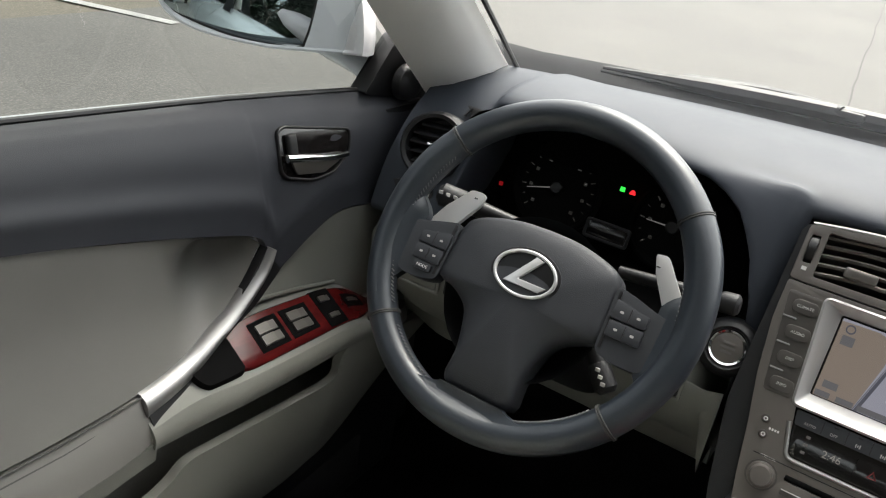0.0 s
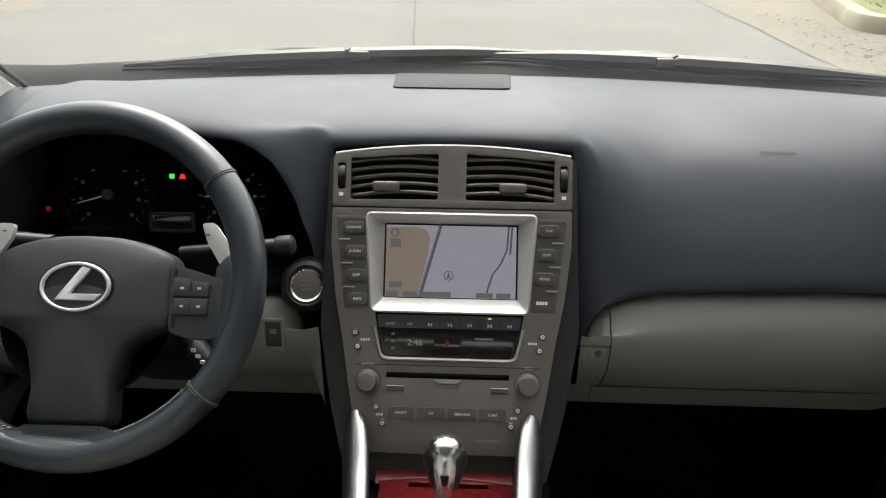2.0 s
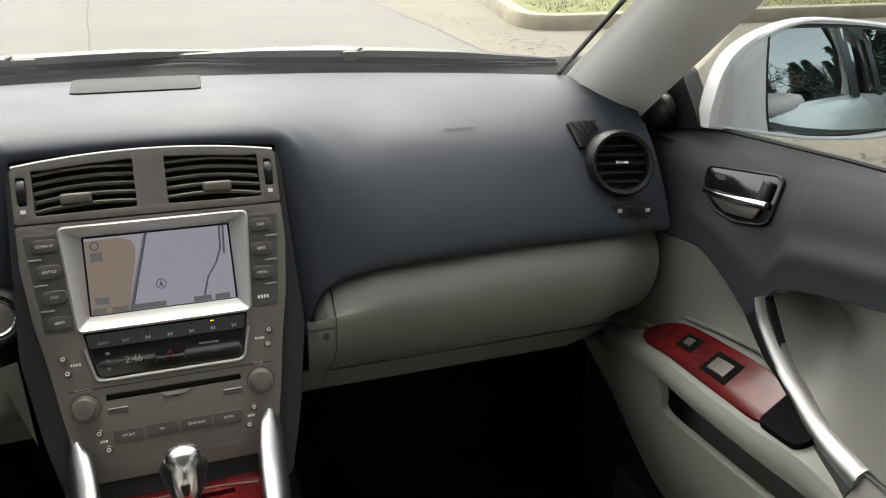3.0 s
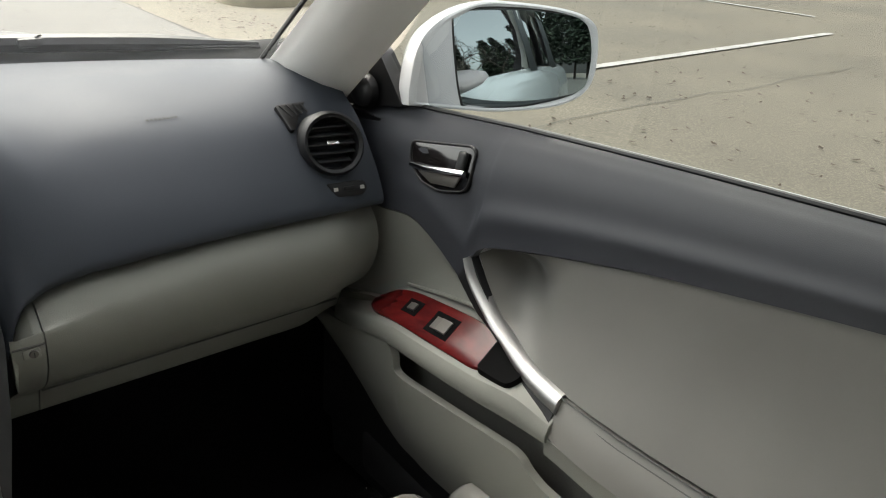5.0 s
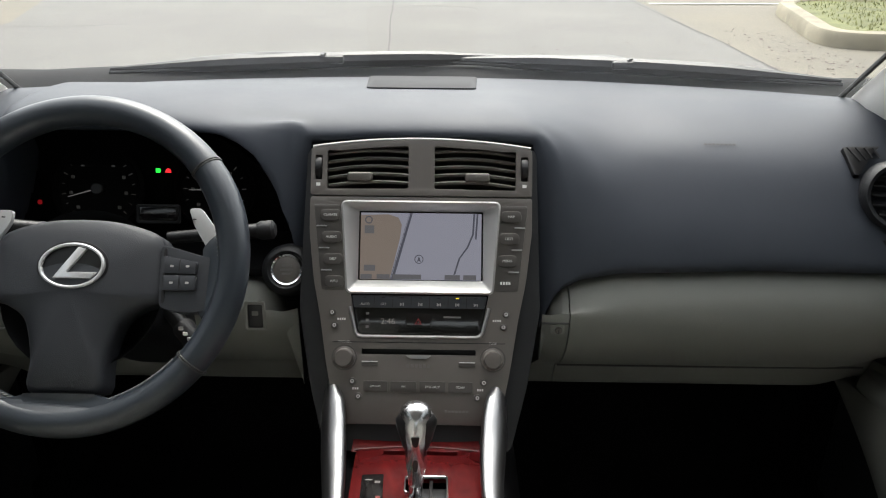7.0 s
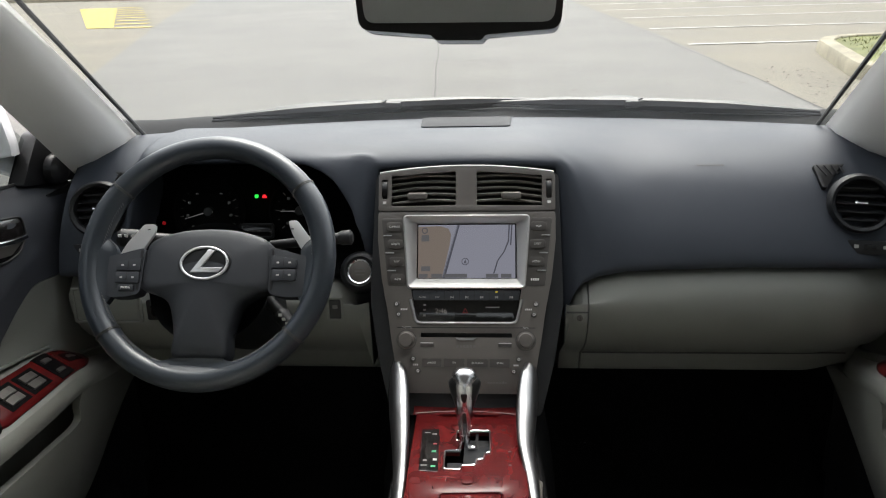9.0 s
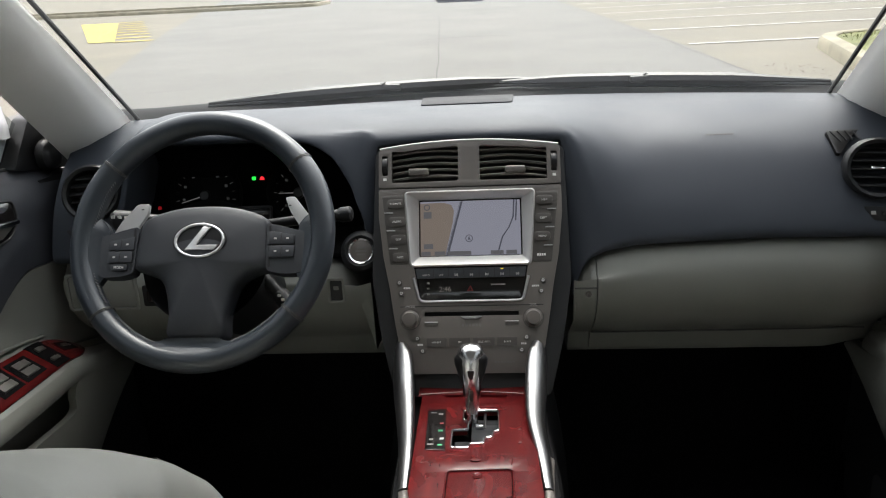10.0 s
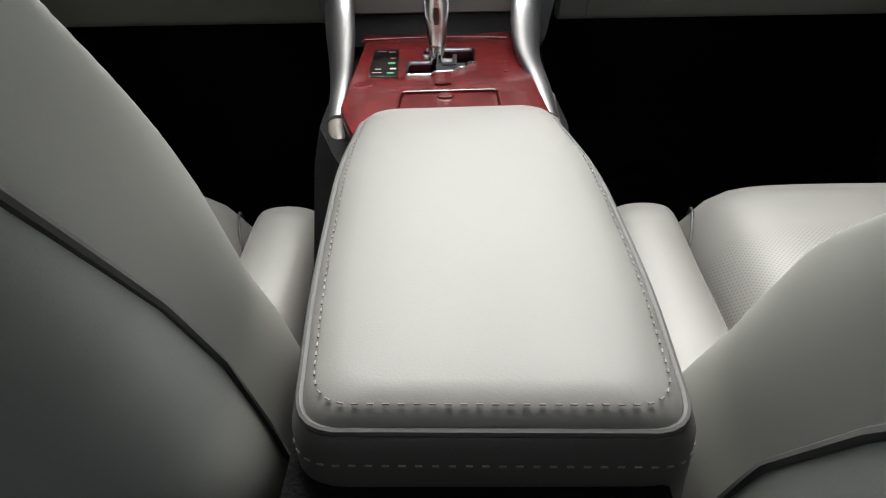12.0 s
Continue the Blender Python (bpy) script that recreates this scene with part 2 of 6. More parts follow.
def placed(ob):
    """An object's place in the world, worked out along its parents."""
    own = ob.matrix_basis.copy()
    return placed(ob.parent) @ ob.matrix_parent_inverse @ own if ob.parent else own


def part(name, bm, mat, parent=None, label="", angle=38):
    """Links a bmesh as ONE mesh object under a thing or a part."""
    ob = new(name, mesh_of(bm, mat, name, angle=angle))
    if parent is not None:
        ob.parent = parent
        ob.matrix_parent_inverse = placed(parent).inverted()
    if label:
        ob["label"] = label
    return ob


def solo(name, bm, mat, label, category, kind="", group="", angle=38):
    return tagged(part(name, bm, mat, angle=angle), label, category, group, kind)


def mm(*pts):
    return [tuple(c / 1000 for c in p) for p in pts]


def rounded(pts, r, n=4):
    """A closed outline with its corners rounded by r (one number, or one for each corner)."""
    out, k = [], len(pts)
    for i in range(k):
        p, a, b = Vector(pts[i]).to_2d(), Vector(pts[i - 1]).to_2d(), Vector(pts[(i + 1) % k]).to_2d()
        ri = r[i] if isinstance(r, (list, tuple)) else r
        ri = min(ri, 0.48 * (a - p).length, 0.48 * (b - p).length)
        if ri <= 0:
            out.append(tuple(p))
            continue
        u, v = p + (a - p).normalized() * ri, p + (b - p).normalized() * ri
        for j in range(n + 1):
            t = j / n
            out.append(tuple((1 - t) ** 2 * u + 2 * t * (1 - t) * p + t * t * v))
    return out


def rect(cx, cy, w, h, r=0.0, n=4):
    pts = [(cx - w / 2, cy - h / 2), (cx + w / 2, cy - h / 2), (cx + w / 2, cy + h / 2), (cx - w / 2, cy + h / 2)]
    return rounded(pts, r, n) if r else pts


def ellipse(cx, cy, rx, ry, n=32):
    return [(cx + rx * math.cos(2 * math.pi * i / n), cy + ry * math.sin(2 * math.pi * i / n)) for i in range(n)]


def plate(outer, holes=(), z0=0.0, z1=0.004, m=None, bev=0.0, seg=2):
    """A flat piece with holes, from z0 to z1 of the frame m, its upper rims rounded by bev."""
    bm = bmesh.new()
    edges = []
    for loop in (outer, *holes):
        vs = [bm.verts.new((x, y, z0)) for x, y in loop]
        edges += [bm.edges.new((vs[i], vs[(i + 1) % len(vs)])) for i in range(len(vs))]
    bmesh.ops.triangle_fill(bm, use_beauty=True, use_dissolve=False, edges=edges, normal=(0, 0, 1))
    got = bmesh.ops.extrude_face_region(bm, geom=bm.faces[:])
    up = [g for g in got["geom"] if isinstance(g, bmesh.types.BMVert)]
    for v in up:
        v.co.z = z1
    bmesh.ops.recalc_face_normals(bm, faces=bm.faces)
    if bev:
        rim = [e for e in bm.edges if len(e.link_faces) == 2 and all(abs(v.co.z - z1) < 1e-7 for v in e.verts) and e.calc_face_angle(0) > 1]
        bmesh.ops.bevel(bm, geom=rim, offset=bev, segments=seg, affect="EDGES", profile=0.5, clamp_overlap=True)
    if m is not None:
        bm.transform(m)
    return bm


def block(w, d, h, m=None, bev=0.003, seg=2):
    """A block centred in x and y, standing on z = 0."""
    bm = bmesh.new()
    bmesh.ops.create_cube(bm, size=1)
    bm.transform(Matrix.Translation((0, 0, h / 2)) @ Matrix.Diagonal((w, d, h, 1)))
    if bev:
        bmesh.ops.bevel(bm, geom=bm.edges[:], offset=bev, segments=seg, affect="EDGES", profile=0.5, clamp_overlap=True)
    if m is not None:
        bm.transform(m)
    return bm


def lathe(profile, m=None, seg=32, sx=1.0, sy=1.0):
    """Turns a profile of (radius, height) about z."""
    bm = bmesh.new()
    rows = []
    for r, z in profile:
        if r < 1e-6:
            rows.append([bm.verts.new((0, 0, z))])
        else:
            rows.append([bm.verts.new((r * sx * math.cos(2 * math.pi * i / seg), r * sy * math.sin(2 * math.pi * i / seg), z)) for i in range(seg)])
    for a, b in zip(rows, rows[1:]):
        for i in range(seg):
            j = (i + 1) % seg
            f = [a[i % len(a)], a[j % len(a)], b[j % len(b)], b[i % len(b)]]
            f = list(dict.fromkeys(f))
            if len(f) > 2:
                bm.faces.new(f)
    if m is not None:
        bm.transform(m)
    return bm


def loft(rows, close_u=False, cap=False, m=None):
    """A skin over rows of points; close_u joins each row's end to its start; cap fills the end rows."""
    bm = bmesh.new()
    vs = [[bm.verts.new(p) for p in r] for r in rows]
    n = len(rows[0])
    for a, b in zip(vs, vs[1:]):
        for i in range(n if close_u else n - 1):
            j = (i + 1) % n
            bm.faces.new((a[i], a[j], b[j], b[i]))
    if cap:
        bm.faces.new(vs[0])
        bm.faces.new(vs[-1])
    if m is not None:
        bm.transform(m)
    return bm


def curve_points(pts, n):
    """n points along a smooth curve through pts (Catmull-Rom)."""
    p = [Vector(q) for q in pts]
    p = [2 * p[0] - p[1], *p, 2 * p[-1] - p[-2]]
    k, out = len(p) - 3, []
    for i in range(n):
        s = min(i / (n - 1) * k, k - 1e-9)
        j, t = int(s), s - int(s)
        a, b, c, d = p[j:j + 4]
        out.append(0.5 * (2 * b + (c - a) * t + (2 * a - 5 * b + 4 * c - d) * t * t + (3 * b - a - 3 * c + d) * t ** 3))
    return out


def tube(pts, radius, seg=10, closed=False, m=None, flat=1.0, up=(0, 0, 1)):
    """A rod along pts; radius is one number or one for each point; flat squeezes it along the second direction."""
    pts = [Vector(p) for p in pts]
    n, rows = len(pts), []
    for i, p in enumerate(pts):
        a, b = (pts[i - 1], pts[(i + 1) % n]) if closed else (pts[max(i - 1, 0)], pts[min(i + 1, n - 1)])
        t = (b - a).normalized()
        u = Vector(up).cross(t)
        u = u.normalized() if u.length > 1e-4 else Vector((1, 0, 0)).cross(t).normalized()
        v = t.cross(u)
        r = radius[i] if isinstance(radius, (list, tuple)) else radius
        rows.append([p + r * (math.cos(2 * math.pi * k / seg) * u + flat * math.sin(2 * math.pi * k / seg) * v) for k in range(seg)])
    if closed:
        rows.append(rows[0])
    bm = loft(rows, close_u=True, cap=not closed)
    if closed:
        bmesh.ops.remove_doubles(bm, verts=bm.verts[:], dist=1e-7)
    if m is not None:
        bm.transform(m)
    return bm


def merged(*bms):
    """Several bmeshes as one."""
    out = bmesh.new()
    for b in bms:
        me = bpy.data.meshes.new("tmp")
        b.to_mesh(me)
        b.free()
        out.from_mesh(me)
        bpy.data.meshes.remove(me)
    return out


def pieces(name, bms, mat, parent):
    """Several alike small pieces, each a part of its own."""
    for bm in bms:
        part(name, bm, mat, parent)


def lettering(body, size, m, mat, parent, name="lettering"):
    """Raised print in the built-in font, centred in the frame m."""
    cu = bpy.data.curves.new("print", "FONT")
    cu.body, cu.size, cu.align_x, cu.align_y, cu.extrude = body, size, "CENTER", "CENTER", 0.00015
    ob = new("print", cu)
    me = bpy.data.meshes.new_from_object(ob)
    bpy.data.objects.remove(ob)
    bm = bmesh.new()
    bm.from_mesh(me)
    bm.transform(m)
    return part(name, bm, mat, parent)


def lerp_table(table, x):
    """Piecewise linear look-up in rows of (x, value)."""
    if x <= table[0][0]:
        return table[0][1]
    for (a, p), (b, q) in zip(table, table[1:]):
        if x <= b:
            return p + (q - p) * (x - a) / (b - a)
    return table[-1][1]


def smooth(a, b, x):
    t = min(max((x - a) / (b - a), 0), 1)
    return t * t * (3 - 2 * t)


def move(x, y, z=0.0):
    return Matrix.Translation((x, y, z))


# ---- outside: lot, lane, island, markings ----
RISE = 0.032


def on_lot(x, y, h=0.0):
    return Vector((x, y, RISE * y + h))


def sheet(pts, h, m=None):
    bm = bmesh.new()
    bm.faces.new([bm.verts.new(on_lot(x, y, h)) for x, y in pts])
    return bm


def asphalt(name, base, aggregate, size):
    m = material(name, base, 0.85, spec=0.35, grain=0.35, grain_size=60, stain=0.22, stain_size=0.6, rough_vary=0.08)
    n, l = m.node_tree.nodes, m.node_tree.links
    b = n["Principled BSDF"]
    co, v, r, mx = n.new("ShaderNodeTexCoord"), n.new("ShaderNodeTexVoronoi"), n.new("ShaderNodeMapRange"), n.new("ShaderNodeMix")
    v.inputs["Scale"].default_value = size
    r.inputs["From Min"].default_value, r.inputs["From Max"].default_value = 0.15, 0.5
    mx.data_type = "RGBA"
    mx.blend_type = "MULTIPLY"
    mx.inputs["Factor"].default_value = 1.0
    cr = n.new("ShaderNodeMix")
    cr.data_type = "RGBA"
    cr.inputs["A"].default_value = (*aggregate, 1)
    cr.inputs["B"].default_value = (0.72, 0.72, 0.72, 1)
    old = b.inputs["Base Color"].links[0].from_socket
    l.new(co.outputs["Object"], v.inputs["Vector"])
    l.new(v.outputs["Distance"], r.inputs[0])
    l.new(r.outputs[0], cr.inputs["Factor"])
    l.new(old, mx.inputs["A"])
    l.new(cr.outputs["Result"], mx.inputs["B"])
    l.new(mx.outputs["Result"], b.inputs["Base Color"])
    bp = n.new("ShaderNodeBump")
    bp.inputs["Strength"].default_value, bp.inputs["Distance"].default_value = 0.3, 0.003
    l.new(v.outputs["Distance"], bp.inputs["Height"])
    l.new(bp.outputs[0], b.inputs["Normal"])
    return m


LOT = asphalt("coarse_asphalt", (0.212, 0.192, 0.153), (1.12, 1.10, 1.07), 70)
LANE = asphalt("worn_lane_asphalt", (0.1904, 0.1856, 0.1737), (1.15, 1.1, 1.05), 80)
KERB = material("weathered_concrete", (0.285, 0.255, 0.185), 0.85, grain=0.2, grain_size=80, stain=0.25, stain_size=3, bump=0.4, bump_size=90)
LINE = material("white_road_paint", (0.4335, 0.4271, 0.408), 0.7, grain=0.2, grain_size=50, stain=0.2, stain_size=5)
YELLOW = material("yellow_road_paint", (0.36, 0.27, 0.02), 0.7, grain=0.2, grain_size=40, stain=0.2, stain_size=4)
TAR = material("tar_seam", (0.07, 0.065, 0.06), 0.8, grain=0.2, grain_size=30)
SOIL = material("dry_turf", (0.1425, 0.15, 0.05625), 0.95, grain=0.4, grain_size=40, stain=0.35, stain_size=3, bump=0.6, bump_size=60)
LEAF = material("grass_blades", (0.16, 0.165, 0.045), 0.8, grain=0.3, grain_size=20, stain=0.3, stain_size=2)

solo("ground", sheet([(-400, -400), (400, -400), (400, 400), (-400, 400)], 0.0), LOT, "coarse brown-grey asphalt car park, dry and worn", "ground", "structure")
solo("road", sheet([(-4.3, -60), (2.75, -60), (2.75, 5), (2.72, 12), (2.1, 30), (0.6, 90), (-30, 90), (-9.0, 20), (-5.0, 8)], 0.006), LANE, "pale worn asphalt lane beside the parking bays", "road", "structure")


def strip(pts, width, h):
    """A painted or tarred strip of the given width along pts."""
    p = [Vector((x, y)) for x, y in pts]
    bm, rows = bmesh.new(), []
    for i, q in enumerate(p):
        t = (p[min(i + 1, len(p) - 1)] - p[max(i - 1, 0)]).normalized()
        s = Vector((-t.y, t.x)) * width / 2
        rows.append([bm.verts.new(on_lot(*(q + s), h)), bm.verts.new(on_lot(*(q - s), h))])
    for a, b in zip(rows, rows[1:]):
        bm.faces.new((a[0], a[1], b[1], b[0]))
    return bm


for k in range(6):
    y = 10.62 + 2.75 * k
    solo("bay_line", strip([(2.82 - 0.06 * k, y), (9.0 + k, y + 0.3)], 0.10, 0.012), LINE, "faded white painted bay line on asphalt", "road marking", "structure", "bay lines")
for a, b in (((4.35, 3.1), (9.6, 3.3)), ((10.85, 7.05), (11.05, 4.2)), ((-6.6, 2.15), (-4.45, 2.72)), ((4.35, 0.35), (9.6, 0.5))):
    solo("bay_line", strip([a, b], 0.10, 0.012), LINE, "faded white painted bay line on asphalt", "road marking", "structure", "bay lines")
rnd = random.Random(4)
crack = [(-0.27 - 0.034 * k + rnd.uniform(-0.014, 0.014), 2 + 0.5 * k) for k in range(40)]
solo("lane_seam", strip(crack, 0.016, 0.010), TAR, "dark sealed joint along the pale lane", "road joint", "structure")
edge = [(2.76 + rnd.uniform(-0.03, 0.03) - 0.02 * max(0, k - 8), 0.8 * k) for k in range(34)]
solo("lane_edge", strip(edge, 0.018, 0.010), TAR, "cracked edge where lane meets parking bays", "road joint", "structure")
solo("bay_crack", strip([(3.2 + 0.4 * k, 2.1 + rnd.uniform(-0.04, 0.04)) for k in range(12)], 0.007, 0.008), TAR, "thin dark crack across coarse asphalt", "road joint", "structure")
solo("lane_crack", strip([(-6.4 + 0.4 * k, 7.5 + 0.05 * k + rnd.uniform(-0.08, 0.08)) for k in range(8)], 0.02, 0.010), TAR, "thin dark crack across the lane", "road joint", "structure")
hatch = thing("yellow_hatching", "faded yellow painted hatching on pale asphalt", "road marking", on_lot(-12, 22), kind="structure")
part("patch", sheet([(-15.3, 27.3), (-9.6, 16.9), (-9.0, 17.0), (-13.9, 27.4)], 0.012), YELLOW, hatch)
for k in range(9):
    f = k / 8
    x, y = -13.9 + 4.9 * f, 27.4 - 10.4 * f
    part("bar", strip([(x, y), (x + 0.9, y + 0.05)], 0.35, 0.012), YELLOW, hatch)

# kerbed grass island
near = [(4.25 + 0.0 * k, 6.62) for k in range(1)]
ISLAND = rounded([(3.55, 6.62), (40, 9.2), (40, 13.0), (4.35, 10.2)], [0.75, 0.5, 0.5, 0.9], 8)


def inset(loop, d):
    out, n = [], len(loop)
    for i in range(n):
        a, p, b = (Vector(loop[j % n]) for j in (i - 1, i, i + 1))
        t = (b - a).normalized()
        out.append(tuple(p + Vector((-t.y, t.x)) * d))
    return out


def ring(loop, levels):
    """A closed skirt through (inset, height) levels along an outline on the lot."""
    rows = [[on_lot(*p, h) for p in inset(loop, d)] for d, h in levels]
    return loft(rows, close_u=True)


solo("kerb", ring(ISLAND, [(0, -0.05), (0.015, 0.11), (0.045, 0.15), (0.20, 0.155), (0.22, 0.14), (0.22, 0.0)]), KERB, "weathered beige concrete kerb around a grass island", "kerb", "structure")
turf = bmesh.new()
turf.faces.new([turf.verts.new(on_lot(*p, 0.13)) for p in inset(ISLAND, 0.2)])
solo("lawn", turf, SOIL, "short yellowing turf inside the kerbed island", "grass", "structure")
blades = []
faces = []
for k in range(9000):
    x, y = rnd.uniform(3.9, 16), rnd.uniform(6.95, 10.3)
    if y < 6.95 + 0.071 * (x - 3.55) or y > 9.95 + 0.07 * (x - 4.35) or x < 4.0 + 0.16 * (y - 6.6):
        continue
    h, a, w = rnd.uniform(0.015, 0.045), rnd.uniform(0, 6.28), rnd.uniform(0.004, 0.009)
    c, s = math.cos(a), math.sin(a)
    i = len(blades)
    blades += [on_lot(x - w * c, y - w * s, 0.13), on_lot(x + w * c, y + w * s, 0.13), on_lot(x + 0.03 * s, y - 0.03 * c, 0.13 + h)]
    faces.append((i, i + 1, i + 2))
gm = bpy.data.meshes.new("grass")
gm.from_pydata([tuple(v) for v in blades], [], faces)
gm.materials.append(LEAF)
tagged(new("grass", gm), "tufts of short yellow-green grass", "grass", kind="stuff")
solo("kerb", ring(rounded([(-30, 36), (-8, 34), (-8, 38), (-30, 40)], 0.8, 5), [(0, -0.05), (0.015, 0.11), (0.045, 0.15), (0.22, 0.155), (0.25, 0.0)]), KERB, "far concrete kerb across the lot", "kerb", "structure")


# dark leaf litter scattered by the island
lit_v, lit_f = [], []
for k in range(1500):
    if k < 60:
        x, y = rnd.uniform(0.6, 3.4), rnd.gauss(6.2, 0.9)
    elif k < 200:
        x, y = rnd.uniform(3.0, 3.6), rnd.uniform(5, 8)
    else:
        x, y = rnd.uniform(2.9, 13), rnd.uniform(-1.0, 6.5)
    r, a = rnd.uniform(0.010, 0.032), rnd.uniform(0, 6.28)
    i = len(lit_v)
    for q in range(4):
        lit_v.append(tuple(on_lot(x + r * math.cos(a + q * 1.57) * (1 if q % 2 else 0.5), y + r * math.sin(a + q * 1.57) * (1 if q % 2 else 0.5), 0.012 + 0.006 * (q == 1))))
    lit_f.append((i, i + 1, i + 2, i + 3))
lm = bpy.data.meshes.new("leaf_litter")
lm.from_pydata(lit_v, [], lit_f)
lm.materials.append(material("dead_leaves", (0.06, 0.045, 0.03), 0.9, grain=0.3))
tagged(new("leaf_litter", lm), "scattered dark dead leaves on the asphalt", "leaves", kind="stuff")


# ---- car shell ----
def screen_edge(x):
    """Where the dash meets the windscreen."""
    return 0.30 - 0.38 * x * x


WX = [-0.62 + 1.24 * k / 30 for k in range(31)]
rows = []
for j in range(13):
    f = j / 12
    rows.append([(x * (1 - 0.14 * f), (screen_edge(x) + 0.015) * (1 - f) + (-0.46 - 0.12 * (x / 0.62) ** 2) * f, 0.958 + 0.375 * f + 0.02 * math.sin(math.pi * f)) for x in WX])
glass = solo("window_1", loft(rows), WINDSCREEN, "clear windscreen with a thin pale film for glare", "windscreen", "structure")
glass.visible_shadow = False


def face_inward(ob):
    """Turns a pane's faces towards the cabin."""
    bm = bmesh.new()
    bm.from_mesh(ob.data)
    for f in bm.faces:
        if f.normal.dot(Vector((0, -0.7, 1.05)) - f.calc_center_median()) < 0:
            f.normal_flip()
    bm.to_mesh(ob.data)
    bm.free()


face_inward(glass)

cowl_rows = []
for x in [-0.74 + 1.48 * k / 40 for k in range(41)]:
    e = screen_edge(min(max(x, -0.63), 0.63))
    cowl_rows.append([(x, e - 0.005, 0.925), (x, e + 0.016, 0.957), (x, e + 0.035, 0.963), (x, e + 0.06, 0.970), (x, e + 0.11, 0.972), (x, e + 0.19, 0.966), (x, e + 0.27, 0.946), (x, e + 0.29, 0.90)])
solo("cowl", loft(cowl_rows), COWL, "black plastic cowl below the windscreen", "cowl", "structure")

hood_rows = []
for j in range(15):
    f = j / 14
    hood_rows.append([(x, screen_edge(x) + 0.27 + 0.95 * f, 0.948 - 0.02 * (x / 0.74) ** 2 - 0.07 * f - 0.16 * f ** 2.4) for x in [-0.74 + 1.48 * k / 24 for k in range(25)]])
solo("hood", loft(hood_rows), WHITEPAINT, "glossy pearl white car bonnet ahead of the windscreen", "bonnet", "structure")


def pillar(s):
    rows = []
    for j in range(19):
        f = -0.16 + 1.22 * j / 18
        F = Vector((0.60 - 0.10 * f, 0.17 - 0.62 * f, 0.965 + 0.355 * f))
        R = Vector((0.665 - 0.11 * f, 0.055 - 0.60 * f, 0.925 + 0.405 * f))
        O = Vector((0.70 - 0.12 * f, 0.16 - 0.62 * f, 0.95 + 0.40 * f))
        A = F.lerp(R, 0.34) + Vector((-0.024, -0.006, 0.006))
        B = F.lerp(R, 0.70) + Vector((-0.016, -0.014, 0.0))
        rows.append([(s * p.x, p.y, p.z) for p in (F, F.lerp(A, 0.6), A, A.lerp(B, 0.5) + Vector((-0.003, -0.002, 0)), B, B.lerp(R, 0.6), R, O)])
    return loft(rows, close_u=True, cap=True)


for s, side in ((-1, "wheel"), (1, "glove box")):
    solo("pillar_trim", pillar(s), PILLAR, f"pale grey moulded windscreen pillar trim on the {side} side", "pillar", "structure", angle=60)
    # rubber seal between the glass and the pillar
    pts = [(s * (0.592 - 0.10 * f), 0.185 - 0.62 * f, 0.962 + 0.355 * f) for f in [k / 12 for k in range(13)]]
    solo("pillar_seal", tube(pts, 0.0035, 8), RUBBER, "black rubber seal along the windscreen edge", "seal", "structure")

# roof, floor, back and side walls
rows = []
for j in range(13):
    y = -0.44 - 1.5 * j / 12
    rows.append([(x, y, 1.335 + 0.035 * math.sin(math.pi * j / 12) - 0.05 * (x / 0.6) ** 4) for x in [-0.62 + 1.24 * k / 20 for k in range(21)]])
top = [[(x, y, z + 0.03) for x, y, z in r] for r in rows]
solo("ceiling", merged(loft(rows), loft(top)), HEADLINER, "pale fabric headliner", "ceiling", "structure")
fl = []
for y in [0.55 - 2.5 * k / 24 for k in range(25)]:
    fl.append([(x, y, 0.22 + 0.28 * smooth(0.15, 0.5, y) + 0.10 * math.exp(-(x / 0.13) ** 4)) for x in [-0.72 + 1.44 * k / 30 for k in range(31)]])
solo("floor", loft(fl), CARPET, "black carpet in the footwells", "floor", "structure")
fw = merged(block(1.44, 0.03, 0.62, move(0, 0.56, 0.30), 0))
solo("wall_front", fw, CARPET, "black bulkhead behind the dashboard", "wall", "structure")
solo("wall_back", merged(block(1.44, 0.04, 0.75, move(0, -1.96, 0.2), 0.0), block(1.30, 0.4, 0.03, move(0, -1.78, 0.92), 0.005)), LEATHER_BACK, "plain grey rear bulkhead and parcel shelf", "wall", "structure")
# Tint of the rear panes is made up to trim light entering the cabin.
TINT = pane_material("tinted_glass", (0.75, 0.78, 0.76), 0.0)
REARSIDE = pane_material("rear_side_glass", (0.35, 0.37, 0.36), 0.0)
back_glass = solo("window_4", loft([[(x * (1 - 0.12 * f), -1.97 + 0.5 * f, 0.94 + 0.42 * f) for x in (-0.62, -0.3, 0, 0.3, 0.62)] for f in (0, 0.5, 1)]), TINT, "rear window with a light-trimming tint", "car window", "structure")
face_inward(back_glass)
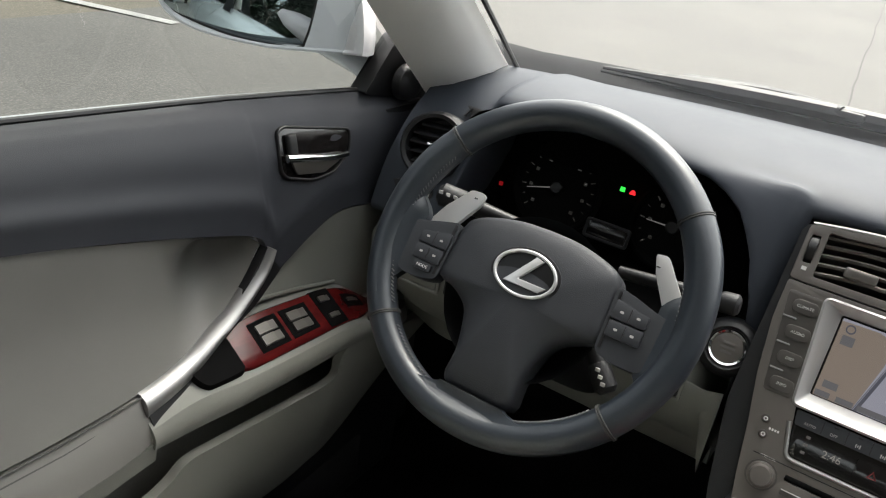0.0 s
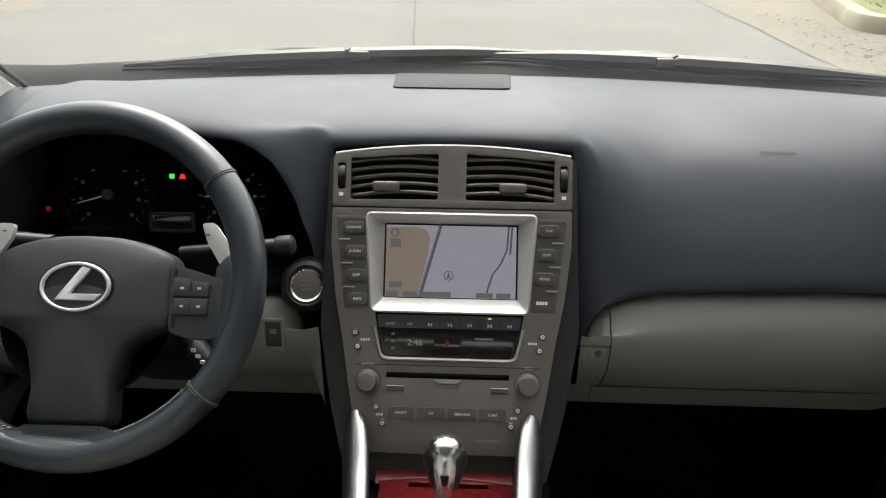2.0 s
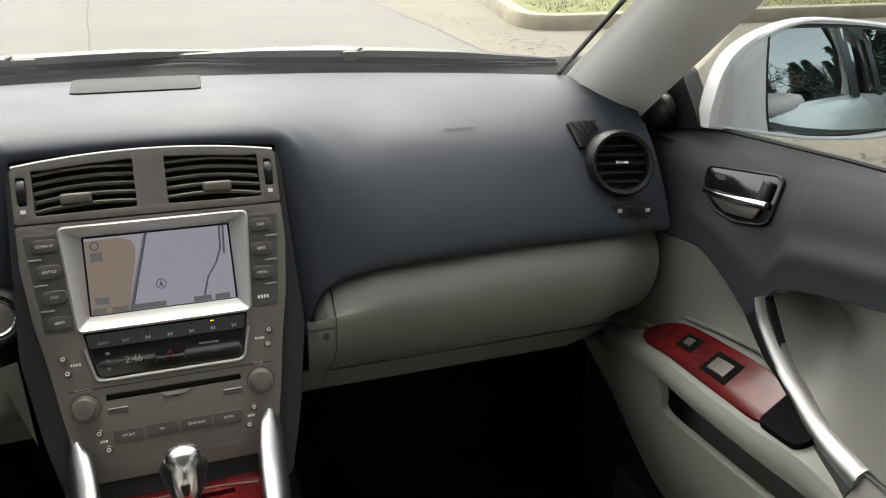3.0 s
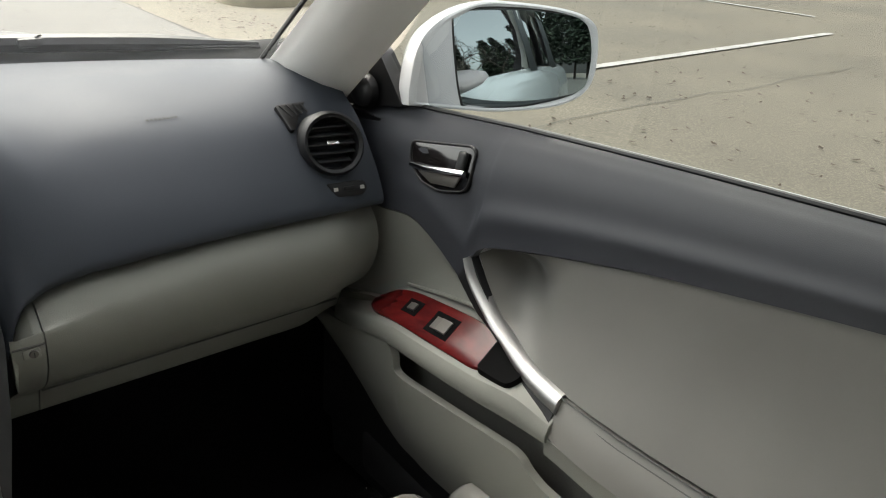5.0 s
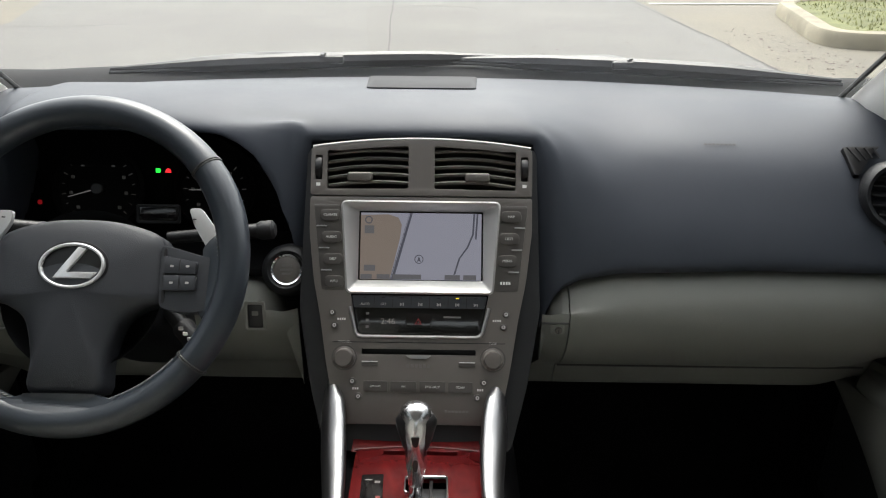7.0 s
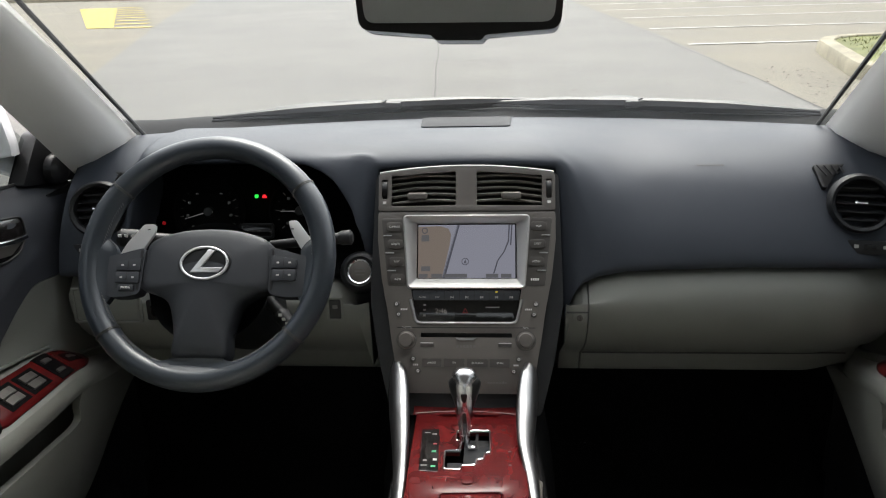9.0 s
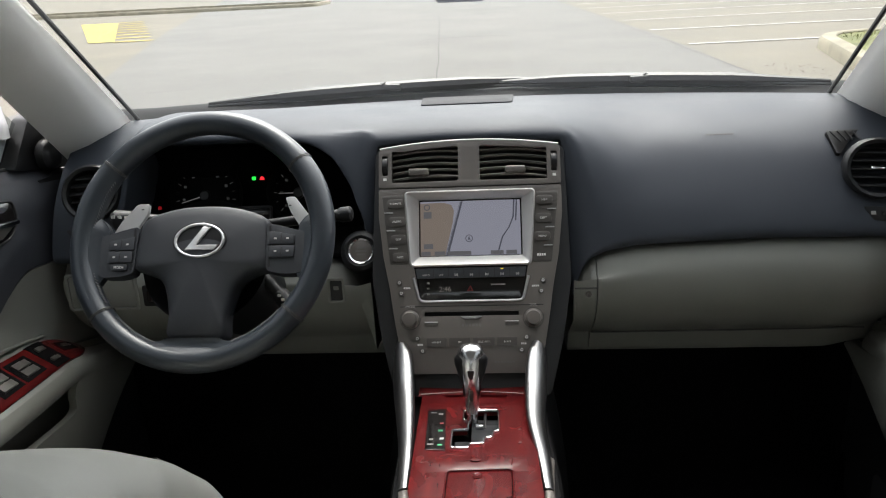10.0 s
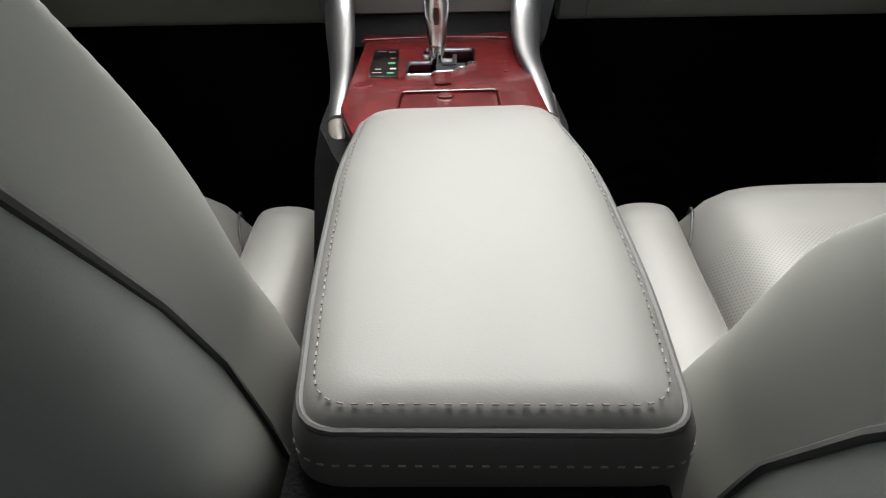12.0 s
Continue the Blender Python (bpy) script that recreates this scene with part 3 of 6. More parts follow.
for s, side in ((-1, "left"), (1, "right")):
    pane = solo("window_5" if s < 0 else "window_6", loft([[(s * (0.715 - 0.16 * f), y, 0.93 + 0.42 * f) for y in (-0.9, -1.3, -1.9)] for f in (0, 0.5, 1)]), REARSIDE, "rear side window with a light-trimming tint", "car window", "structure")
    face_inward(pane)
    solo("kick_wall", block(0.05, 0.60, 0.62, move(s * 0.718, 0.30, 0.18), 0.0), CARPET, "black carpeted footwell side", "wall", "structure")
    solo("body_side", loft([[(s * x, y, z) for y in (-1.05, -1.5, -2.0, -2.4, -2.64)] for x, z in ((0.715, 0.968), (0.745, 0.962), (0.80, 0.915), (0.84, 0.78), (0.85, 0.5), (0.83, 0.25))]), WHITEPAINT, "pearl white rear flank of the car", "car body", "structure")
    w = block(0.06, 1.1, 0.72, move(s * 0.73, -1.43, 0.22), 0.01)
    solo("wall_" + side, w, GREYTRIM, "plain pale rear side panel", "wall", "structure")
    solo("centre_pillar", loft([[(s * (0.70 - 0.12 * f), -0.82 - 0.05 * f, 0.9 + 0.45 * f), (s * (0.68 - 0.12 * f), -0.88 - 0.05 * f, 0.9 + 0.45 * f), (s * (0.70 - 0.12 * f), -0.95 - 0.05 * f, 0.9 + 0.45 * f), (s * (0.74 - 0.12 * f), -0.88 - 0.05 * f, 0.9 + 0.45 * f)] for f in (0, 0.5, 1)], close_u=True, cap=True), PILLAR, "pale grey centre pillar trim", "pillar", "structure")
    solo("rear_pillar", loft([[(s * (0.70 - 0.14 * f), -1.62 + 0.0 * f, 0.9 + 0.46 * f), (s * (0.62 - 0.12 * f), -1.90 + 0.05 * f, 0.9 + 0.46 * f), (s * (0.72 - 0.12 * f), -1.95 + 0.05 * f, 0.9 + 0.46 * f)] for f in (0, 0.5, 1)], close_u=True, cap=True), PILLAR, "pale grey rear pillar trim", "pillar", "structure")
    for y0, y1 in ((-0.80, -0.97), (-1.60, -1.97)):
        solo("pillar_cover", loft([[(s * (0.752 - 0.16 * f), y, 0.955 + 0.41 * f) for y in (y0 - 0.05 * f, y1 - 0.02 * f)] for f in (0, 0.5, 1)]), BLACK, "black outer cover of the window pillar", "pillar", "structure")
    solo("sill", block(0.10, 1.25, 0.10, move(s * 0.70, -0.62, 0.27), 0.02), RUBBER, "dark scuffed door sill", "sill", "structure")


solo("boot_lid", loft([[(x, y - 0.05 * (1 - (x / 0.8) ** 2), z - 0.02 * (x / 0.8) ** 2) for x in [-0.8 + 0.16 * k for k in range(11)]] for y, z in ((-1.99, 0.935), (-2.25, 0.945), (-2.50, 0.935), (-2.60, 0.90), (-2.64, 0.75), (-2.65, 0.35))]), WHITEPAINT, "pearl white boot lid behind the rear window", "car body", "structure")

# ---- dashboard ----
dash = thing("dashboard", "dark blue-grey soft plastic dashboard over pale grey lower trim", "dashboard", (0, 0.15, 0.9))


def pad_profile(x):
    """The pad's section at x: rows of (y, z) from its lower lip up and over to the windscreen."""
    e = screen_edge(x) + 0.004
    lip = lerp_table([(-0.70, 0.779), (-0.25, 0.779), (-0.2, 0.772), (-0.175, 0.748), (-0.16, 0.71), (-0.146, 0.70), (0.146, 0.71), (0.157, 0.730), (0.166, 0.751), (0.178, 0.766), (0.20, 0.778), (0.245, 0.787), (0.42, 0.793), (0.70, 0.790)], x)
    P = [(0.0, lip - 0.02), (-0.040, lip - 0.006), (-0.052, lip + 0.002), (-0.050, lip + 0.018), (-0.027, 0.85), (0.012, 0.90), (0.047, 0.927),
         (0.047 + 0.25 * (e - 0.047), 0.946), (0.047 + 0.5 * (e - 0.047), 0.958), (0.047 + 0.75 * (e - 0.047), 0.964), (e, 0.966)]
    near = smooth(0.30, 0.146, abs(x))
    P = [(y + min(0.0, 0.5035 * (z - 0.93) + 0.006 - y) * near * smooth(0.785, 0.83, z) if 0.76 < z < 0.91 else y, z) for y, z in P]
    dip = 0.0095 * min((x / 0.136) ** 2, 1.3)
    C = [(0.08, 0.925), (0.03, 0.932), (0.014, 0.936), (0.006, 0.941), (0.008, 0.950), (0.026, 0.960), (0.06, 0.968),
         (0.12, 0.9715), (0.17, 0.9715), (0.23, 0.970), (e, 0.966)]
    C = [(y, z - dip * max(0.0, 1 - k / 7)) for k, (y, z) in enumerate(C)]
    D = [(0.10, 0.940), (0.05, 0.944), (0.0, 0.948), (-0.022, 0.953), (-0.024, 0.963), (-0.004, 0.974), (0.04, 0.981),
         (0.10, 0.982), (0.16, 0.978), (0.047 + 0.75 * (e - 0.047), 0.972), (e, 0.966)]
    wide = [0.150, 0.150, 0.150, 0.172, 0.200, 0.235, 0.28, 0.31, 0.33, 0.34, 0.34]
    wd = min(smooth(-0.56, -0.50, x), lerp_table([(-0.245, 1.0), (-0.222, 0.95), (-0.203, 0.87), (-0.178, 0.68), (-0.164, 0.48), (-0.157, 0.34), (-0.149, 0.0)], x))
    out = []
    for k, (p, c, d) in enumerate(zip(P, C, D)):
        top = smooth(2.6, 5.2, k)
        wk = wd * (1 - top) + min(smooth(-0.56, -0.50, x), 1 - smooth(-0.33, -0.12, x)) * top
        wc = smooth(wide[k], 0.138 - 0.072 * smooth(4, 8, k), abs(x)) * (1 - wk)
        if k > 3 and -0.33 < x < -0.05:
            wc = 1 - wk
        wp = max(1 - wc - wk, 0)
        t = wc + wk + wp
        out.append(((wp * p[0] + wc * c[0] + wk * d[0]) / t, (wp * p[1] + wc * c[1] + wk * d[1]) / t))
    return out


rows = []
for x in sorted([-0.655 + 1.31 * k / 200 for k in range(201)]):
    pr = curve_points([(0, *p) for p in pad_profile(x)], 44)
    rows.append([(x, p.y, p.z) for p in pr] + [(x, screen_edge(x) + 0.004, 0.90), (x, 0.12, 0.84)])
part("upper_pad", loft(rows, close_u=True, cap=True), PAD, dash, "soft dark upper dash pad", angle=50)


def lower_panel(x0, x1, lip, name, label, parent, taper=0.0):
    """A pale lower trim panel: bulged below the pad, tucked under at its foot."""
    rows = []
    for k in range(33):
        x = x0 + (x1 - x0) * k / 32
        top = lip(x) - 0.002
        t = abs(x)
        back = 0.03 * smooth(0.56, 0.66, t)
        prof = [(0.02, top + 0.004), (-0.034, top), (-0.049, top - 0.007), (-0.064, top - 0.024), (-0.0705, 0.738), (-0.069, 0.714), (-0.058, 0.685), (-0.035, 0.655), (-0.003, 0.629), (0.022, 0.6135), (0.036, 0.590), (0.050, 0.567), (0.09, 0.562)]
        rows.append([(x, p.y + back, p.z) for p in curve_points([(0, *q) for q in prof], 38)] + [(x, 0.11, 0.70)])
    return part(name, loft(rows, close_u=True, cap=True), GREYTRIM, parent, label, angle=50)


def lip_right(x):
    return lerp_table([(0.15, 0.69), (0.157, 0.727), (0.166, 0.748), (0.178, 0.763), (0.20, 0.775), (0.245, 0.784), (0.42, 0.791), (0.70, 0.788)], x) - 0.004


glove = thing("glove_box", "closed pale grey glove box with a small key lock", "glove box", (0.40, 0.0, 0.68))
lower_panel(0.152, 0.186, lip_right, "side_trim", "", glove)
lower_panel(0.1875, 0.655, lip_right, "lid", "pale grey moulded lid", glove)
lock = part("lock_plate", plate(rect(0, 0, 0.018, 0.013, 0.003), (), 0, 0.002, axes((0.1715, -0.0690, 0.716), (1, 0, 0), (0, 0, 1)), 0.0008), GREYTRIM, glove)
part("keyhole", lathe([(0, 0.0035), (0.0045, 0.0035), (0.005, 0.002), (0.005, 0)], axes((0.1735, -0.0690, 0.716), (1, 0, 0), (0, 0, 1)), 16), STACKBTN, lock, "small metal key lock")
part("key_slot", plate(rect(0, 0, 0.0012, 0.006), (), 0, 0.001, axes((0.1735, -0.0727, 0.716), (1, 0, 0), (0, 0, 1))), BLACK, lock)
part("seam", tube([(0.189, 0.0215, 0.6125), (0.42, 0.0215, 0.6125), (0.62, 0.0225, 0.6135)], 0.0018, 6), PIPING, glove)
part("seam", tube([(0.153, -0.0700, 0.7255), (0.186, -0.0700, 0.7255)], 0.0016, 6), PIPING, glove)


def lip_left(x):
    return lerp_table([(-0.66, 0.776), (-0.25, 0.776), (-0.20, 0.772), (-0.175, 0.745), (-0.16, 0.70), (-0.152, 0.66)], x) - 0.004


knee = lower_panel(-0.655, -0.152, lip_left, "lower_panel", "pale grey lower panel under the wheel", dash)
# small switch beside the column, coin tray and dark slots on the lower panel
sw = thing("driver_switch", "small black rocker switch in a pale frame", "switch", (-0.206, -0.06, 0.73))
FR = axes((-0.206, -0.0695, 0.730), (1, 0, 0), (0, 0.05, 1))
part("frame", plate(rect(0, 0, 0.026, 0.040, 0.003), [rect(0, 0, 0.019, 0.032, 0.002)], 0, 0.003, FR, 0.001), GREYTRIM, sw)
part("rocker", plate(rect(0, 0, 0.018, 0.031, 0.002), (), 0, 0.002, FR, 0.001), BLACK, sw)
part("mark", plate(rect(0, 0.004, 0.008, 0.006, 0.001), (), 0.002, 0.0025, FR), DIMMARK, sw)
tray = thing("coin_box", "pale grey coin box with a flat lid", "coin box", (-0.585, -0.06, 0.735))
FT = axes((-0.575, -0.0695, 0.735), (1, 0, 0), (0, 0.05, 1))
part("frame", plate(rect(0, 0, 0.115, 0.060, 0.006), [rect(0, 0, 0.105, 0.051, 0.005)], 0, 0.003, FT, 0.0015), GREYTRIM, tray)
part("lid", plate(rect(0, 0, 0.103, 0.049, 0.005), (), -0.001, 0.002, FT, 0.0012), GREYTRIM, tray)
sl = thing("mirror_switch", "dark switch panel with small knobs below the dash", "switch", (-0.50, -0.06, 0.735))
FT = axes((-0.475, -0.0695, 0.728), (1, 0, 0), (0, 0.05, 1))
part("panel", plate(rect(0, 0, 0.07, 0.034, 0.004), (), 0, 0.003, FT, 0.001), BLACK, sl)
for dx in (-0.02, 0.0, 0.02):
    part("button", plate(rect(dx, 0, 0.014, 0.018, 0.002), (), 0.003, 0.006, FT, 0.001), PIANO, sl)

# speaker grille on top of the pad
SPK = axes((-0.006, 0.222, 0.9722), (1, 0, 0), (0, 1, -0.012))
part("speaker_grille", plate(rounded(mm((-80, -54), (76, -54), (80, 54), (-86, 54)), 0.010), (), -0.004, 0.0008, SPK, 0.0006), GRILLE, dash, "flat dark speaker grille")
# airbag word moulded on the passenger side: bars, too small to read
AB = axes((0.381, 0.0445, 0.9272), (1, 0, 0), (0, 1, 0.68))
pieces("print_bar", [plate(rect(-0.018 + 0.0052 * k, 0, 0.0036, 0.0026), (), 0, 0.0004, AB) for k in range(8)], PADLOW, dash)


def round_vent(s):
    """A round swivelling vent on a short drum in the dash's corner."""
    ctr = Vector((s * 0.584, -0.030, 0.884))
    m = axes(ctr, (1, -0.24 * s, 0), (0, 0.28, 1)) @ Matrix.Scale(0.88, 4)
    v = thing("round_vent", "round dark air vent with horizontal slats and a chrome tab", "air vent", ctr, "round dash vents")
    part("drum", lathe([(0.048, -0.06), (0.051, -0.012), (0.050, 0.004), (0.046, 0.009), (0.041, 0.006), (0.039, -0.004), (0.038, -0.030), (0, -0.031)], m, 48), PADLOW, v)
    part("ring", lathe([(0.0402, 0.001), (0.0412, 0.0035), (0.0425, 0.001)], m, 48), BLACK, v)
    for k in range(-2, 3):
        y = k * 0.0135
        w = 2 * math.sqrt(0.038 ** 2 - y * y)
        part("slat", block(w, 0.014, 0.003, m @ move(0, y, -0.008) @ Matrix.Rotation(radians(-62), 4, "X"), 0.001), PADLOW, v)
    part("tab", block(0.020, 0.007, 0.004, m @ move(0, 0.0, 0.0) @ Matrix.Rotation(radians(-40), 4, "X"), 0.0015), CHROME, v, "small chrome tab")
    f = axes(ctr + Vector((s * 0.012, -0.016, -0.062)), (1, -0.2 * s, 0), (0, 0.25, 1))
    w = part("wheel_plate", plate(rounded(mm((-30, 9), (26, 9), (30, -2), (22, -11), (-16, -11)), 0.004), (), -0.02, 0.003, f, 0.0015), PADLOW, v)
    part("thumb_wheel", block(0.015, 0.006, 0.004, f @ move(0.002, 0, 0.002), 0.001), BLACK, w)
    for dx in (-0.017, 0.022):
        part("mark", block(0.006, 0.005, 0.0008, f @ move(dx, 0, 0.003), 0), SOFTMARK, w)
    # fixed triangular demister beside it
    a = Vector((s * 0.5335, 0.036, 0.9245))
    t = axes(a, (1, -0.05 * s, 0), (0, 0.75, 0.66))
    d = thing("demister_vent", "small triangular demister grille with slanted ribs", "air vent", a, "demister grilles")
    o = [(0.0, 0.002), (s * 0.047, 0.004), (s * 0.036, -0.006), (s * 0.012, -0.040), (s * 0.006, -0.040)]
    if s < 0:
        o = o[::-1]
    part("frame", plate(rounded(o, 0.003), (), -0.01, 0.0035, t, 0.001), BLACK, d)
    for k in range(4):
        q = 0.006 + 0.0105 * k
        part("rib", tube([(s * q, 0.001, 0.0035), (s * (q * 0.8 + 0.012), -0.013 - 0.002 * (3 - k), 0.0035)], 0.0017, 6, m=t), PADLOW, d)


round_vent(-1)
round_vent(1)


# ---- centre stack ----
ST = axes((0, 0, 0.93), (1, 0, 0), (0, 0.4497, 0.8932))
stack = thing("centre_stack", "taupe metallic centre stack with vents, navigation screen and radio", "centre stack", (0, -0.06, 0.8))


def flip(pts):
    """Millimetres, right and down, to the stack's frame."""
    return [(x / 1000, -y / 1000) for x, y in pts][::-1]


def arc_top(x):
    return -9.5 + 11 * (x / 136) ** 2


SURROUND = rounded([(x, -y) for x, y in [(-0.142, 0.0), (-0.145, 0.12), (-0.147, 0.20), (-0.132, 0.29), (-0.112, 0.37), (0.112, 0.37), (0.132, 0.29), (0.147, 0.20), (0.145, 0.12), (0.142, 0.0)]][::-1], 0.01)
HOLE = rounded([(-0.128, -0.003), (-0.128, -0.10), (-0.112, -0.21), (-0.096, -0.30), (-0.09, -0.337), (0.09, -0.337), (0.096, -0.30), (0.112, -0.21), (0.128, -0.10), (0.128, -0.003)], 0.004)
# The pad's flank beside the stack, given darker plastic for its shade.
part("surround", plate(SURROUND, [HOLE], -0.16, -0.006, ST, 0.016, 5), PADLOW, stack, "soft surround of the stack, coloured dark for its shade")
topline = [(x, arc_top(x)) for x in [-136 + 272 * k / 16 for k in range(17)]]
vL = [(-116, 5), *[(x, arc_top(x) + 9) for x in (-100, -80, -60, -40)], (-16, arc_top(16) + 8.5), (-16, 52), (-116, 53)]
vR = [(-x, y) for x, y in vL][::-1]
wheels = [rect(s * 0.1265, -0.0265, 0.0085, 0.030, 0.002) for s in (-1, 1)]
face = rounded(flip(topline + [(136, 61), (-136, 61)]), [0.004, 0.004] + [0.006] + [0] * 15 + [0.006], 3)
part("vent_panel", plate(face, [rounded(flip(vL), 0.003), rounded(flip(vR), 0.003), *wheels], -0.004, 0.003, ST, 0.0018, 3), STACK, stack, "taupe metallic vent surround")
part("top_trim", tube([(x / 1000, -arc_top(x) / 1000 + 0.0005, 0.0015) for x in [-134 + 268 * k / 24 for k in range(25)]], 0.0022, 8, m=ST), SILVER, stack)
for s in (-1, 1):
    v = part("air_vent", plate(rect(s * 0.066, -0.028, 0.108, 0.060, 0.003), (), -0.045, -0.040, ST), BLACK, stack, "rectangular vent with curved slats")
    for k in range(5):
        y0 = -0.008 - 0.0098 * k
        rows = []
        for i in range(13):
            f = i / 12
            x = s * (0.016 + 0.1 * f)
            sag = 0.004 * (f - 0.0) ** 2 * 1.0 - 0.0025 * math.sin(math.pi * f)
            yy = y0 - sag + 0.002
            rows.append([(x, yy + 0.0030, -0.003), (x, yy + 0.0012, -0.0015), (x, yy - 0.0012, -0.003), (x, yy - 0.006, -0.024), (x, yy - 0.003, -0.024)])
        part("slat", loft(rows, close_u=True, cap=True, m=ST), SLAT, v)
    for x in (0.018, 0.050, 0.082, 0.114):
        part("vane", block(0.0012, 0.050, 0.012, ST @ move(s * x, -0.028, -0.038), 0), BLACK, v)
    tx = -0.0755 if s < 0 else 0.0690
    part("tab", block(0.031, 0.0115, 0.010, ST @ move(tx, -0.0365, -0.004) @ Matrix.Rotation(radians(8), 4, "X"), 0.003, 3), STACK, v, "finger tab of the vent")
    w = part("thumb_wheel", lathe([(0, -0.004), (0.0155, -0.004), (0.016, -0.003), (0.016, 0.003), (0.0155, 0.004), (0, 0.004)], ST @ move(s * 0.1265, -0.0255, -0.009) @ Matrix.Rotation(radians(90), 4, "Y"), 36), BLACK, stack)
    part("open_mark", plate(rect(s * 0.1265, -0.0475, 0.005, 0.004), (), 0.003, 0.0034, ST), MARK, stack)

SCR = [(-94.5, 70), (94.5, 70), (86.5, 177.5), (-86.5, 177.5)]
HV = [(-84, 181), (84, 181), (75, 230.5), (-75, 230.5)]
CDS = [(-69, 247.5), (69, 247.5), (69, 254), (-69, 254)]
lower = [(-136, 62.5), (136, 62.5), (136, 105), (129, 165), (119.5, 213), (112, 262), (104, 305), (98, 337), (-98, 337), (-104, 305), (-112, 262), (-119.5, 213), (-129, 165), (-136, 105)]
part("face_plate", plate(rounded(flip(lower), 0.004), [rounded(flip(SCR), 0.004), rounded(flip(HV), [0.008, 0.008, 0.002, 0.002]), rounded(flip(CDS), 0.0015)], -0.004, 0.002, ST, 0.0012), STACK, stack, "taupe metallic control panel")
# silver bezel sloping in to the screen
outer, inner = rounded(flip(SCR), 0.004), rounded(flip([(-77, 78), (77, 78), (77, 164), (-77, 164)]), 0.002)
part("screen_bezel", loft([[(x, y, 0.0022) for x, y in inset(outer, -0.0035)], [(x, y, 0.0045) for x, y in inset(outer, -0.0012)], [(x, y, 0.0035) for x, y in outer], [(x, y, -0.013) for x, y in inner], [(x, y, -0.020) for x, y in inner]], close_u=True, m=ST), BEZEL, stack, "bright silver bezel round the screen")

screen = part("screen", plate(rect(0, -0.121, 0.158, 0.090), (), -0.018, -0.0135, ST), PIANO, stack, "lit navigation screen with a street map")
MAP = glowing("map_ground", (0.40, 0.41, 0.50), 0.34)
LAND = glowing("map_park", (0.42, 0.35, 0.30), 0.25)
ROADC = glowing("map_road", (0.18, 0.19, 0.25), 0.2)
BARC = glowing("map_bar", (0.20, 0.20, 0.22), 0.28)


def on_screen(pts, z, mat, name):
    part(name, plate(flip(pts), (), z - 0.0001, z, ST), mat, screen)


on_screen([(-75, 80), (75, 80), (75, 163), (-75, 163)], -0.0131, MAP, "map_ground")
on_screen([(-75, 83), (-40, 82), (-28, 86), (-24, 95), (-26, 112), (-38, 163), (-75, 163)], -0.0128, LAND, "map_area")
on_screen([(-13.5, 80), (-10.5, 80), (-33, 163), (-36.5, 163)], -0.0125, ROADC, "map_road")
on_screen([(-14.6, 80), (-14.2, 80), (-37, 163), (-37.8, 163)], -0.0125, ROADC, "map_road")
for a, b in (((70, 80), (68, 112)), ((66, 80), (64.5, 106)), ((64.5, 106), (58, 122)), ((58, 122), (48, 136)), ((48, 136), (42, 156))):
    d = 1.1
    on_screen([(a[0] - d, a[1]), (a[0] + d, a[1]), (b[0] + d, b[1]), (b[0] - d, b[1])], -0.0125, ROADC, "map_road")
for x0, x1 in ((-74, -60), (-54, -38), (-34, 1), (30, 49), (53, 69)):
    on_screen([(x0, 156.5), (x1, 156.5), (x1, 162.5), (x0, 162.5)], -0.0122, BARC, "menu_bar")
on_screen([(-70, 145), (-56, 145), (-56, 152.5), (-70, 152.5)], -0.0122, BARC, "menu_bar")
on_screen([(-70, 96), (-58, 96), (-58, 106), (-70, 106)], -0.0122, BARC, "scale_mark")
part("compass", plate(ellipse(-0.065, -0.089, 0.0048, 0.0048, 20), [ellipse(-0.065, -0.089, 0.0034, 0.0034, 20)], -0.0126, -0.0122, ST), ROADC, screen)
part("position_mark", plate(ellipse(-0.002, -0.1375, 0.0056, 0.0056, 24), [ellipse(-0.002, -0.1375, 0.0046, 0.0046, 24)], -0.0126, -0.0122, ST), ROADC, screen)
on_screen([(-2, 133.5), (0.5, 141), (-2, 139.5), (-4.5, 141)], -0.0122, ROADC, "position_arrow")


def key(x, y, w, h, text, name="button", r=0.0035, size=0.0042):
    k = part(name, plate(rect(x / 1000, -y / 1000, w / 1000, h / 1000, r), (), 0.0, 0.0045, ST, 0.0018, 3), STACKBTN, stack)
    if text:
        lettering(text, size, ST @ move(x / 1000, -y / 1000, 0.0046), MARK, k)
    return k


for s, texts in ((-1, ("CLIMATE", "AUDIO", "DISP", "INFO")), (1, ("MAP", "DEST", "MENU", ""))):
    o = flip([(s * x, y) for x, y in [(-131, 72), (-98.5, 72), (-91, 177), (-119, 177)]])
    if s > 0:
        o = o[::-1]
    part("key_well", plate(rounded(o, 0.004), (), 0.0019, 0.0025, ST, 0.0004), STACKBTN, stack)
    for i, t in enumerate(texts):
        y, x = 85.5 + 27 * i, s * (110.5 - 2.2 * i)
        if t:
            key(x, y, 25 - 0.6 * i, 14, t, r=0.006)
        else:
            pieces("mark", [plate(rect((x - 5 + 3.3 * q) / 1000, -y / 1000, 0.0024, 0.0036), (), 0.002, 0.003, ST) for q in range(4)], MARK, stack)
        if i < 3:
            part("key_divider", block(0.013, 0.0018, 0.0012, ST @ move(s * (121 - 3.5 * i) / 1000, -(y + 13.5) / 1000, 0.0024), 0.0004), SILVER, stack)

